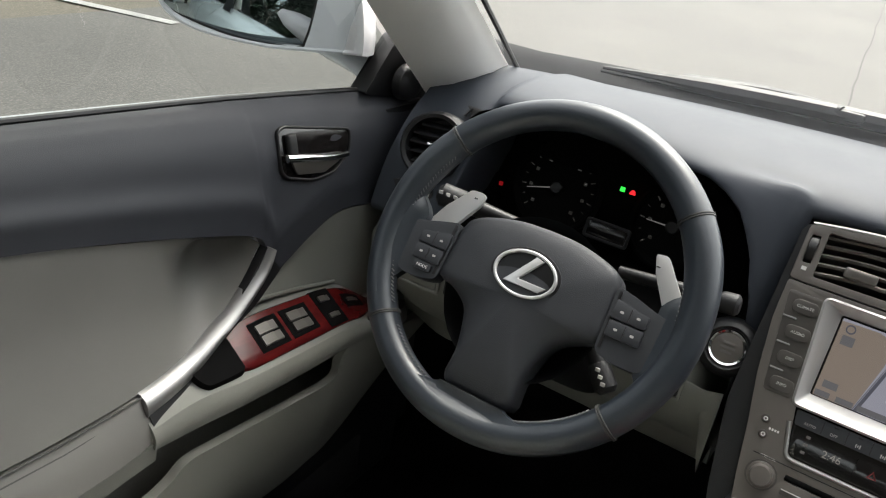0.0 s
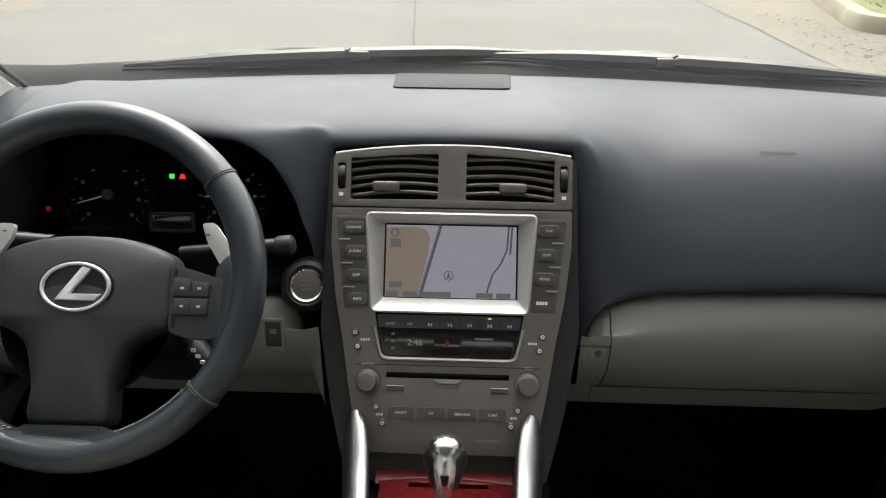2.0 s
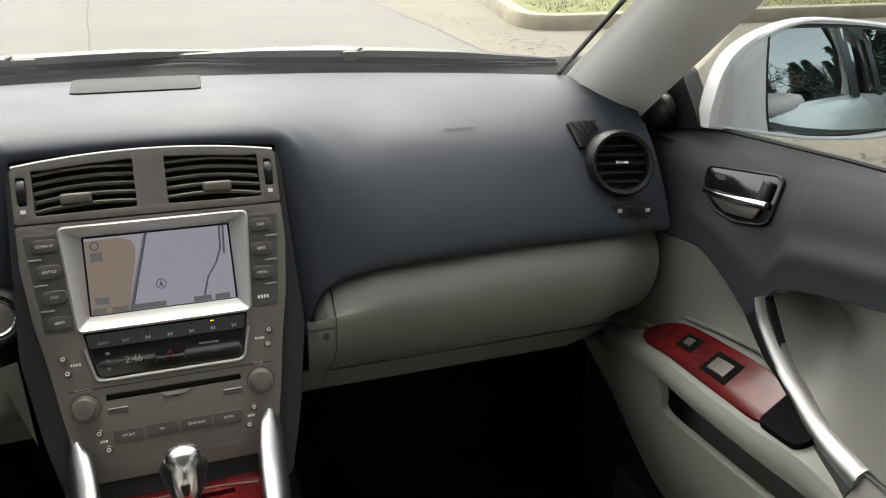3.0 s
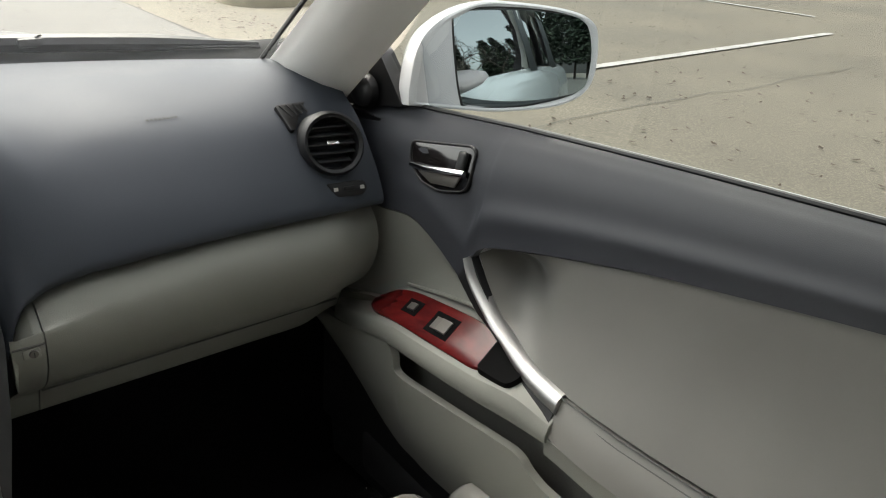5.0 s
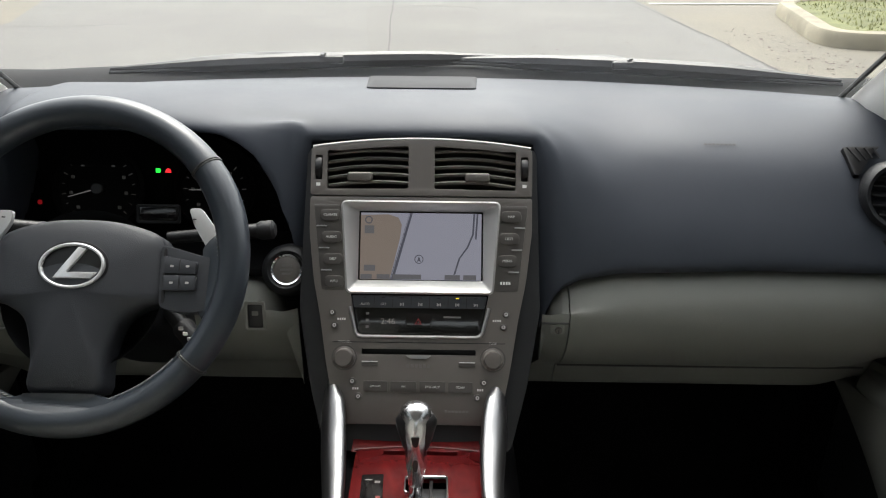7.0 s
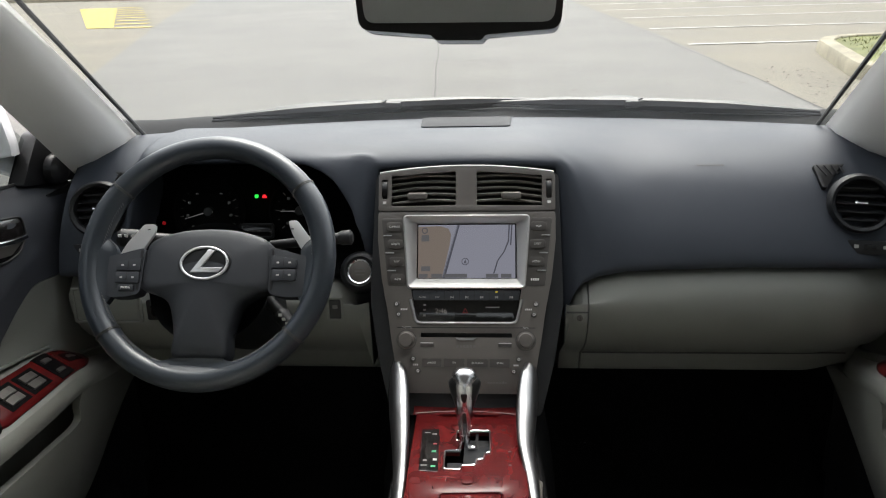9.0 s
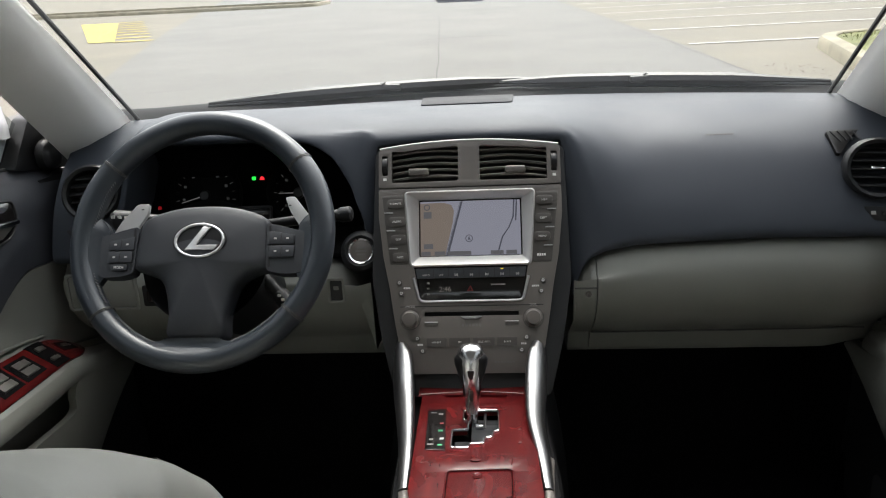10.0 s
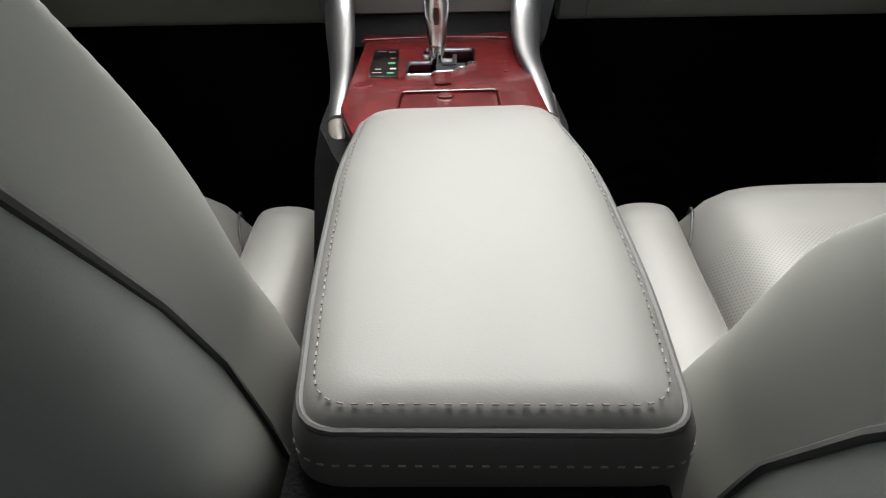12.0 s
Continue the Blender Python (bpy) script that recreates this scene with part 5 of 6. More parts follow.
tray_o = rounded([dk(x, y) for x, y in ((-0.0215, -0.3885), (0.0525, -0.3845), (0.053, -0.47), (-0.021, -0.47))], [0.008, 0.008, 0.001, 0.001])
part("wood_deck", plate(rounded(edge_l + edge_r[::-1], 0.004), [rounded(gate_out, 0.0022), slot, tray_o], -0.006, 0.0015, DK, 0.001), WOOD, console, "glossy red lacquered wood deck")
LIP = [(-0.1680, 0.6056), (-0.1600, 0.6068), (-0.1500, 0.6078), (-0.1400, 0.6092), (-0.1300, 0.6108), (-0.1200, 0.6122)]
rows = []
for y, z in LIP:
    rows.append([(x, y - 0.010 * (x / 0.08) ** 2, z + 0.0008 * (x / 0.08) ** 2) for x in [-0.077 + 0.151 * k / 20 for k in range(21)]])
rows.append([(x, y + 0.002, z - 0.012) for x, y, z in rows[-1]])
part("front_lip", loft(rows), WOOD, console, "rising lacquered front of the deck", angle=60)
part("front_ridge", tube([(x, -0.1650 - 0.010 * (x / 0.08) ** 2, 0.6064 + 0.10 * 0.010 * (x / 0.08) ** 2) for x in [-0.074 + 0.146 * k / 20 for k in range(21)]], 0.0012, 8), WOOD, console)
part("gate_well", plate(rounded([(x * 1.0, y) for x, y in gate_out], 0.003), (), -0.030, -0.022, DK), BLACK, console)
gate = part("gate_trim", plate(rounded([(cxy[0], cxy[1]) for cxy in inset(gate_out[::-1], -0.0016)], 0.004), [rounded(inset(gate_out[::-1], 0.0016), 0.003)], 0.0, 0.0035, DK, 0.0012, 2), CHROME, console, "chrome edging of the stepped shift gate")
part("gate_step", plate(rounded([dk(x, y) for x, y in ((0.002, -0.262), (0.037, -0.262), (0.037, -0.287), (0.029, -0.304), (0.019, -0.321), (0.003, -0.322))], 0.002), (), -0.022, -0.0035, DK, 0.001), GATEMETAL, gate, "dark grey lower step of the gate")
part("gate_step", plate(rounded([dk(x, y) for x, y in ((-0.018, -0.306), (0.001, -0.306), (0.001, -0.332), (-0.017, -0.331))], 0.002), (), -0.022, -0.0045, DK, 0.001), GATEMETAL, gate)
part("gate_blade", block(0.004, 0.050, 0.0014, DK @ move(*dk(0.019, -0.246), -0.004), 0.0004), BLACK, gate)
part("gate_latch", block(0.011, 0.008, 0.007, DK @ move(*dk(0.0125, -0.272), -0.004), 0.002), CHROME, gate, "small chrome latch at the lever foot")
part("gate_step", block(0.036, 0.026, 0.012, DK @ move(*dk(0.019, -0.244), -0.022), 0.002), GATEMETAL, gate)
part("slot_floor", plate(rect(*dk(0.0045, -0.178), 0.092, 0.012), (), -0.020, -0.010, DK), BLACK, console)
part("gear_clip", block(0.046, 0.008, 0.004, DK @ move(*dk(0.006, -0.140), 0.002), 0.0015), CHROME, console)

ind = part("gear_indicator", plate(rounded([dk(x, y) for x, y in ((-0.0585, -0.226), (-0.0345, -0.224), (-0.0275, -0.341), (-0.0525, -0.339))], 0.002), (), 0.0005, 0.0026, DK, 0.0008), PIANO, console, "black gear position panel")
GREENPRINT = material("green_print", (0.03, 0.30, 0.12), 0.5, grain=0.05)
for x, y, w, h, mat in ((-0.040, -0.240, 0.006, 0.004, DIMMARK), (-0.050, -0.236, 0.008, 0.002, DIMMARK), (-0.037, -0.268, 0.005, 0.004, REDPRINT), (-0.037, -0.289, 0.006, 0.005, GREENPRINT), (-0.034, -0.311, 0.005, 0.005, SOFTMARK), (-0.047, -0.313, 0.005, 0.004, DIMMARK), (-0.047, -0.326, 0.008, 0.003, DIMMARK), (-0.035, -0.328, 0.006, 0.004, GREENPRINT)):
    part("mark", plate(rect(*dk(x, y), w, h), (), 0.0026, 0.003, DK), mat, ind)
# ashtray / tray lid in the deck
part("tray_lid", plate(inset(tray_o, -0.0010), (), -0.006, 0.0006, DK, 0.001), WOOD, console, "red lacquered tray lid")
part("tray_ridge", tube([deck(x, y, 0.0015) for x, y in ((-0.0225, -0.455), (-0.0225, -0.394), (-0.019, -0.3885), (0.050, -0.3845), (0.0535, -0.390), (0.054, -0.455))], 0.0011, 8), WOOD, console)
part("tray_catch", lathe([(0.0062, 0), (0.0062, 0.001), (0.0048, 0.0022), (0, 0.0014)], DK @ move(*dk(0.0125, -0.400), 0.0006), 24), WOOD, console)
part("centre_rib", plate(rounded([dk(x, y) for x, y in ((0.0025, -0.327), (0.017, -0.325), (0.0175, -0.369), (0.0030, -0.3695))][::-1], [0.007, 0.007, 0.001, 0.001]), (), 0.0008, 0.0034, DK, 0.0016, 3), WOOD, console)
part("deck_button", lathe([(0.0085, 0), (0.0085, 0.0004), (0.0080, 0.0009), (0, 0.0008)], DK @ move(*dk(-0.0537, -0.3615), 0.0012), 24), WOOD, console, "round lacquered blank")

# raised lines moulded into the lacquer
for pts in (((0.022, -0.354), (0.036, -0.350), (0.050, -0.350), (0.0535, -0.356), (0.052, -0.376)), ((-0.004, -0.354), (-0.016, -0.351), (-0.030, -0.352), (-0.033, -0.360), (-0.031, -0.380)),
            ((0.055, -0.262), (0.050, -0.272), (0.056, -0.283), (0.066, -0.276))):
    part("deck_ridge", tube([deck(x, y, 0.0006) for x, y in [tuple(p)[:2] for p in curve_points([(*q, 0) for q in pts], 12)]], 0.0012, 6), WOOD, console)
for y in (-0.285, -0.3205):
    part("deck_pin", lathe([(0.0022, 0), (0.0022, 0.0005), (0, 0.0006)], DK @ move(*dk(0.0635, y), 0.0015), 12), BLACK, console)

# tapering silver side rails, each running on as a dull strip beside the deck
for s in (-1, 1):
    o = -0.003 if s < 0 else -0.006
    path = curve_points([(s * 0.1035 + o, -0.122, 0.671), (s * 0.098 + 0.001 + o, -0.150, 0.655), (s * 0.0925 + 0.002 + o, -0.20, 0.633), (s * 0.086 + 0.005 + o, -0.27, 0.622), (s * 0.0835 + 0.007, -0.34, 0.617), (s * 0.083 + 0.0105, -0.405, 0.6125)], 28)
    rad = [lerp_table([(0, 0.0024), (2, 0.0088), (5, 0.0145), (8, 0.0168), (12, 0.0160), (16, 0.0132), (20, 0.0104), (24, 0.0082), (27, 0.0066)], k) for k in range(28)]
    part("side_rail", tube(path, rad, 16, flat=0.62, up=(0.6 * s, 0.3, 1)), RAIL, console, "curved satin silver side rail", angle=60)
    path = curve_points([(s * 0.090 + 0.009, -0.33, 0.604), (s * 0.0855 + 0.010, -0.38, 0.609), (s * 0.0825 + 0.0115, -0.415, 0.6115), (s * 0.078 + 0.0135, -0.445, 0.611), (s * 0.072 + 0.015, -0.47, 0.604)], 20)
    part("side_strip", tube(path, [0.0062 * min(1, 0.2 + (19 - k) / 5) for k in range(20)], 12, flat=0.55, up=(0.4 * s, 0, 1)), STACK, console, "dull grey strip beside the deck")

# gear lever
lever = thing("gear_lever", "chrome and black leather gear lever in a stepped gate", "gear lever", (0.004, -0.245, 0.61))
base, tipv = Vector((0.003, -0.262, 0.606)), Vector((0.005, -0.232, 0.712))
up = (tipv - base).normalized()
LM = axes(base, (1, 0, 0), up.cross(Vector((1, 0, 0))))
part("shaft", lathe([(0.0062, -0.02), (0.0062, 0.018), (0.0075, 0.020)], LM, 20), CHROME, lever)
def round_rows(table, n=28):
    """Rings of (height, half width, half depth, shift towards the rear) about the lever's axis."""
    return [[(w * math.cos(t), d * math.sin(t) + o, z) for t in [2 * math.pi * q / n for q in range(n)]] for z, w, d, o in table]


BULB = [(0.044, 0.0070, 0.008, 0), (0.054, 0.0105, 0.0105, 0), (0.064, 0.0145, 0.0130, 0), (0.076, 0.0186, 0.0158, 0), (0.087, 0.0218, 0.0172, 0), (0.093, 0.0222, 0.0170, 0), (0.0985, 0.0185, 0.0150, 0), (0.1025, 0.0115, 0.0110, 0), (0.1045, 0.001, 0.001, 0)]
SPINE = [(0.006, 0.0070, 0.0056, 0), (0.020, 0.0078, 0.0062, 0), (0.034, 0.0096, 0.0085, 0), (0.046, 0.0118, 0.0118, 0), (0.056, 0.0120, 0.0150, 0), (0.066, 0.0124, 0.0176, 0), (0.077, 0.0145, 0.0190, 0), (0.088, 0.0172, 0.0193, 0), (0.099, 0.0176, 0.0180, 0), (0.1065, 0.0158, 0.0145, 0), (0.1110, 0.0105, 0.0095, 0), (0.1125, 0.001, 0.001, 0)]
part("leather_grip", loft(round_rows(BULB), close_u=True, cap=True, m=LM), BLACK, lever, "dark leather sides of the grip", angle=60)
part("spine", loft(round_rows(SPINE), close_u=True, cap=True, m=LM), SATINCHROME, lever, "polished chrome cap and tapering spine", angle=60)
part("crest", plate(rounded(mm((-4.5, 4), (4.5, 4), (3, -5), (0, -8), (-3, -5)), 0.001), (), 0.0, 0.0012, LM @ move(0, -0.0186, 0.076) @ Matrix.Rotation(radians(97), 4, "X"), 0.0004), BLACK, lever, "small dark crest")
part("spine_inlay", plate(rounded(mm((-2.2, 8), (2.2, 8), (2.8, 0), (1.8, -8), (-1.8, -8), (-2.8, 0)), 0.002), (), 0.0, 0.001, LM @ move(0, -0.0118, 0.046) @ Matrix.Rotation(radians(108), 4, "X"), 0.0004), STACKBTN, lever, "dark inlay down the spine")

# ---- armrest ----
arm = thing("armrest", "pale grey leather armrest lid with stitched edges", "armrest", (0.028, -0.63, 0.6))


ARM = rounded([(-0.043, -0.463), (0.085, -0.463), (0.102, -0.572), (0.107, -0.680), (0.105, -0.768), (-0.035, -0.768), (-0.0425, -0.680), (-0.0475, -0.56)][::-1], [0.016, 0.016, 0.03, 0.03, 0.020, 0.020, 0.03, 0.03][::-1], 6)


def arm_top(x, y):
    """Height of the padded lid."""
    u, v = (x - 0.030) / 0.075, (y + 0.62) / 0.157
    return 0.657 - 0.006 * u * u - 0.008 * max(v, 0) ** 3 - 0.004 * max(-v, 0) ** 3


def arm_ring(d, h):
    """The lid's outline drawn in by d, at the height h from its top."""
    fx, fy = 1 - d / 0.072, 1 - d / 0.157
    pts = [(0.030 + (x - 0.030) * fx, -0.620 + (y + 0.620) * fy) for x, y in ARM]
    return [(x, y, arm_top(x, y) + h) for x, y in pts]


rows = [arm_ring(d, h) for d, h in ((0.002, -0.034), (0.0, -0.026), (0.0, -0.012), (0.0035, -0.004), (0.008, -0.0008), (0.018, 0.0006))]
for f in (0.55, 0.35, 0.15, 0.02):
    rows.append([(0.030 + (x - 0.030) * f, -0.620 + (y + 0.620) * f) for x, y in ARM])
    rows[-1] = [(x, y, arm_top(x, y) + 0.0016) for x, y in rows[-1]]
part("lid", loft(rows, close_u=True, cap=True), LEATHER, arm, "padded pale leather lid", angle=75)
rows = [arm_ring(d, h) for d, h in ((0.008, -0.13), (0.005, -0.05), (0.003, -0.036))]
part("box", loft(rows, close_u=True, cap=True), PADLOW, arm, "dark storage box below the lid", angle=60)
part("rear_band", loft([arm_ring(d, h) for d, h in ((0.002, -0.060), (-0.0018, -0.052), (-0.0024, -0.014), (0.0002, -0.010))], close_u=True), BAND, arm, "stitched taupe leather side band, darkened as if shaded", angle=75)
part("piping", tube(arm_ring(0.0010, -0.0078), 0.0017, 8, closed=True), PIPING, arm, "rolled seam round the lid")


def dense(loop, n=260):
    p = [Vector(q) for q in loop]
    p.append(p[0])
    d = [0]
    for a, b in zip(p, p[1:]):
        d.append(d[-1] + (b - a).length)
    out, j = [], 0
    for k in range(n):
        s = d[-1] * k / n
        while d[j + 1] < s:
            j += 1
        out.append(p[j].lerp(p[j + 1], (s - d[j]) / (d[j + 1] - d[j] + 1e-12)))
    return out


for d, h in ((0.0068, -0.0006), (-0.0026, -0.020)):
    ring_p = dense(arm_ring(d, h), 300)
    out = [tube([ring_p[k], ring_p[(k + 1) % 300].lerp(ring_p[k], 0.15)], 0.00045, 5) for k in range(0, 300, 2) if ring_p[k].y < -0.49]
    tagged(part("stitching", merged(*out), THREAD, arm, "row of pale stitches"), kind="stuff")


# ---- doors ----
BELT = [(-1.05, 0.972), (-0.52, 0.956), (-0.40, 0.951), (-0.27, 0.945), (-0.17, 0.938), (-0.06, 0.930), (0.04, 0.920), (0.12, 0.905)]


def fill_patch(lo, hi, depth, nu=40, nw=12, back=0.012):
    """A moulded skin between two edges given as (y, z, x); depth(w, y) pushes it outwards; its rim turns back."""
    a = curve_points([(x, y, z) for y, z, x in lo], nu)
    b = curve_points([(x, y, z) for y, z, x in hi], nu)
    rows = []
    for j in range(nw + 1):
        w = j / nw
        rows.append([(p.x + (q.x - p.x) * w + depth(w, p.y + (q.y - p.y) * w), p.y + (q.y - p.y) * w, p.z + (q.z - p.z) * w) for p, q in zip(a, b)])
    full = [[(x + back, y, z) for x, y, z in rows[0]], *rows, [(x + back, y, z) for x, y, z in rows[-1]]]
    full = [[(r[0][0] + back, r[0][1], r[0][2]), *r, (r[-1][0] + back, r[-1][1], r[-1][2])] for r in full]
    return full


def mirror_rows(rows, s):
    return [[(s * x, y, z) for x, y, z in r] for r in rows]


def door(s):
    word = "driver" if s < 0 else "passenger"
    d = thing("front_door", f"closed {word} door with dark upper panel, pale leather insert and red wood switch plate", "car door", (s * 0.68, -0.45, 0.4), "front doors")

    def skin(name, lo, hi, mat, label="", depth=lambda w, y: 0.0, nu=40, nw=12, back=0.012):
        return part(name, loft(mirror_rows(fill_patch(lo, hi, depth, nu, nw, back), s)), mat, d, label, angle=55)

    bound = [(0.07, 0.772, 0.672), (-0.03, 0.778, 0.664), (-0.107, 0.786, 0.662), (-0.160, 0.768, 0.661), (-0.205, 0.744, 0.660), (-0.226, 0.736, 0.659), (-0.240, 0.768, 0.659), (-0.266, 0.795, 0.660),
             (-0.384, 0.826, 0.661), (-0.487, 0.848, 0.661), (-0.578, 0.863, 0.661), (-0.75, 0.888, 0.662), (-1.0, 0.915, 0.664)]
    ys = [0.09, -0.03, -0.105, -0.155, -0.200, -0.226, -0.250, -0.275, -0.384, -0.487, -0.578, -0.75, -1.0]
    belt = [(y, lerp_table(BELT, y) - 0.003, 0.700) for y in ys]

    def roll(w, y):
        return -0.010 * math.sin(math.pi * min(w / 0.9, 1)) - 0.004 * math.exp(-((w - 0.28) / 0.12) ** 2) * smooth(-0.05, -0.14, y) - 0.008 * smooth(0.35, 0.80, w) * (1 - smooth(0.88, 1.0, w))

    skin("upper_panel", bound, belt, DOORPAD, "dark soft upper door panel", roll, 90, 24)
    # outer lip with its rubber window seal
    part("window_seal", tube([(s * 0.705, y, z - 0.001) for y, z in BELT], 0.0034, 8), BLACK, d, "black window seal")
    part("outer_sill", loft([[(s * x, y, z + h) for y, z in BELT] for x, h in ((0.710, -0.004), (0.725, -0.003), (0.745, -0.012), (0.80, -0.06), (0.84, -0.20), (0.85, -0.45))]), WHITEPAINT, d, "pearl white outer door skin")
    front_lo = [(0.07, 0.575, 0.665), (-0.02, 0.607, 0.663), (-0.107, 0.668, 0.664), (-0.18, 0.694, 0.664), (-0.245, 0.705, 0.662), (-0.275, 0.704, 0.660)]
    front_hi = [(0.07, 0.769, 0.673), (-0.03, 0.775, 0.666), (-0.107, 0.783, 0.664), (-0.165, 0.762, 0.664), (-0.205, 0.741, 0.663), (-0.235, 0.724, 0.662)]
    skin("front_insert", front_lo, front_hi, GREYTRIM, "pale grey moulded insert ahead of the pull", lambda w, y: 0.006 * math.sin(math.pi * w), 30, 10)
    part("insert_bead", tube([(s * (x - 0.001), y, z) for y, z, x in [(-0.107, 0.679, 0.664), *front_lo[3:]]], 0.003, 8), GREYTRIM, d)
    ins_lo = [(-0.250, 0.781, 0.664), (-0.272, 0.752, 0.660), (-0.308, 0.722, 0.653), (-0.360, 0.700, 0.642), (-0.440, 0.686, 0.628), (-0.53, 0.681, 0.624), (-0.62, 0.680, 0.624), (-0.80, 0.684, 0.626), (-1.0, 0.690, 0.630)]
    ins_hi = [(-0.256, 0.788, 0.666), (-0.280, 0.797, 0.666), (-0.320, 0.807, 0.666), (-0.365, 0.819, 0.666), (-0.42, 0.831, 0.666), (-0.50, 0.848, 0.666), (-0.59, 0.863, 0.666), (-0.76, 0.887, 0.667), (-1.0, 0.912, 0.668)]
    skin("leather_insert", ins_lo, ins_hi, LEATHER, "pale leather door insert dished behind the pull", lambda w, y: 0.052 * math.sin(math.pi * w) ** 0.8 * math.exp(-((y + 0.292) / 0.066) ** 2) + 0.010 * math.sin(math.pi * w), 60, 16)
    base_lo = [(-0.218, 0.737, 0.661), (-0.262, 0.708, 0.655), (-0.312, 0.692, 0.645), (-0.365, 0.670, 0.624), (-0.400, 0.657, 0.611), (-0.442, 0.646, 0.602)]
    base_hi = [(-0.243, 0.775, 0.660), (-0.275, 0.742, 0.655), (-0.315, 0.714, 0.646), (-0.365, 0.695, 0.636), (-0.405, 0.688, 0.628), (-0.442, 0.684, 0.624)]
    skin("pull_base", base_lo, base_hi, PADLOW, "dark base of the door pull", lambda w, y: -0.003, 30, 6)
    # diagonal pull: a slim bar at its top that broadens into a flat foot
    bar_lo = curve_points([(0.656, -0.236, 0.7725), (0.655, -0.2479, 0.7471), (0.6505, -0.2825, 0.7194), (0.6435, -0.3192, 0.7019), (0.635, -0.361, 0.6807), (0.626, -0.4027, 0.6688), (0.619, -0.4441, 0.6624)], 30)
    bar_hi = curve_points([(0.6544, -0.2480, 0.7790), (0.6506, -0.2780, 0.7500), (0.6422, -0.3230, 0.7240), (0.6335, -0.3660, 0.7060), (0.627, -0.3970, 0.6980), (0.621, -0.4250, 0.6935), (0.619, -0.4435, 0.6890)], 30)
    rows = []
    for k, (p, q) in enumerate(zip(bar_lo, bar_hi)):
        rise = 0.009 + 0.003 * math.sin(math.pi * k / 29)
        w = 0.52 + 0.40 * (k / 29) ** 1.6
        sec = [(0.0, 0.012), (0.0, -0.001), (0.10 * w, -rise * 0.75), (0.32 * w, -rise), (0.60 * w, -rise * 0.85), (0.86 * w, -rise * 0.4), (w, 0.004), (w, 0.014)]
        rows.append([(s * (p.x + (q.x - p.x) * f + h), p.y + (q.y - p.y) * f, p.z + (q.z - p.z) * f) for f, h in sec])
    part("pull_handle", loft(rows, close_u=True, cap=True), SILVER, d, "satin silver diagonal door pull with a broad foot", angle=65)
    pad_lo = [(-0.418, 0.6478, 0.6078), (-0.440, 0.641, 0.6035), (-0.50, 0.632, 0.600), (-0.60, 0.630, 0.600), (-0.80, 0.634, 0.603), (-1.0, 0.64, 0.607)]
    pad_hi = [(-0.420, 0.6848, 0.6262), (-0.442, 0.6822, 0.6236), (-0.53, 0.677, 0.621), (-0.62, 0.676, 0.621), (-0.80, 0.680, 0.623), (-1.0, 0.686, 0.627)]
    skin("arm_pad", pad_lo, pad_hi, LEATHER, "padded pale leather door armrest", lambda w, y: -0.003 * math.sin(math.pi * w), 30, 8)
    for h in (0.0, -0.010):
        part("seam", tube([(s * (x - 0.0015 + 0.25 * h), y, z + 0.002 + h) for y, z, x in pad_hi], 0.0013, 6), PIPING, d)
    # ledge carrying the switch plate, and its skirt
    led_out = [(0.07, 0.594, 0.664), (-0.02, 0.621, 0.664), (-0.107, 0.675, 0.665), (-0.20, 0.692, 0.665), (-0.291, 0.700, 0.660), (-0.36, 0.685, 0.640), (-0.445, 0.668, 0.618)]
    led_in = [(0.05, 0.588, 0.640), (-0.04, 0.618, 0.618), (-0.13, 0.643, 0.606), (-0.237, 0.651, 0.601), (-0.325, 0.657, 0.600), (-0.39, 0.664, 0.601), (-0.445, 0.655, 0.604)]
    led_low = [(0.05, 0.560, 0.636), (-0.04, 0.592, 0.612), (-0.13, 0.617, 0.600), (-0.237, 0.624, 0.595), (-0.325, 0.628, 0.595), (-0.39, 0.632, 0.597), (-0.445, 0.632, 0.600)]
    skin("ledge", led_in, led_out, GREYTRIM, "pale grey ledge round the switch plate", nu=36, nw=5)
    skin("ledge_skirt", led_low, led_in, GREYTRIM, "", lambda w, y: -0.004 * math.sin(math.pi * w), 36, 5)
    skin("pad_skirt", [(-0.44, 0.612, 0.606), (-0.6, 0.60, 0.604), (-1.0, 0.61, 0.608)], [(-0.44, 0.638, 0.602), (-0.6, 0.629, 0.600), (-1.0, 0.64, 0.606)], GREYTRIM, nu=20, nw=3)
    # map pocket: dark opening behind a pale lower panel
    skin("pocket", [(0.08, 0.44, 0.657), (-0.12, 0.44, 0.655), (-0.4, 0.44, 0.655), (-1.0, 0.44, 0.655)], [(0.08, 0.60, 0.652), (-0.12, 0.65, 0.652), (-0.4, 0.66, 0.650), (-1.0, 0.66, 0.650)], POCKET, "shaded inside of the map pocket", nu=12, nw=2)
    low_hi = [(0.10, 0.555, 0.640), (0.02, 0.572, 0.625), (-0.06, 0.600, 0.610), (-0.135, 0.617, 0.601), (-0.155, 0.602, 0.600), (-0.166, 0.578, 0.600), (-0.25, 0.584, 0.597), (-0.36, 0.593, 0.596), (-0.405, 0.593, 0.597), (-0.430, 0.576, 0.599), (-0.47, 0.566, 0.600), (-0.6, 0.56, 0.602), (-1.0, 0.565, 0.606)]
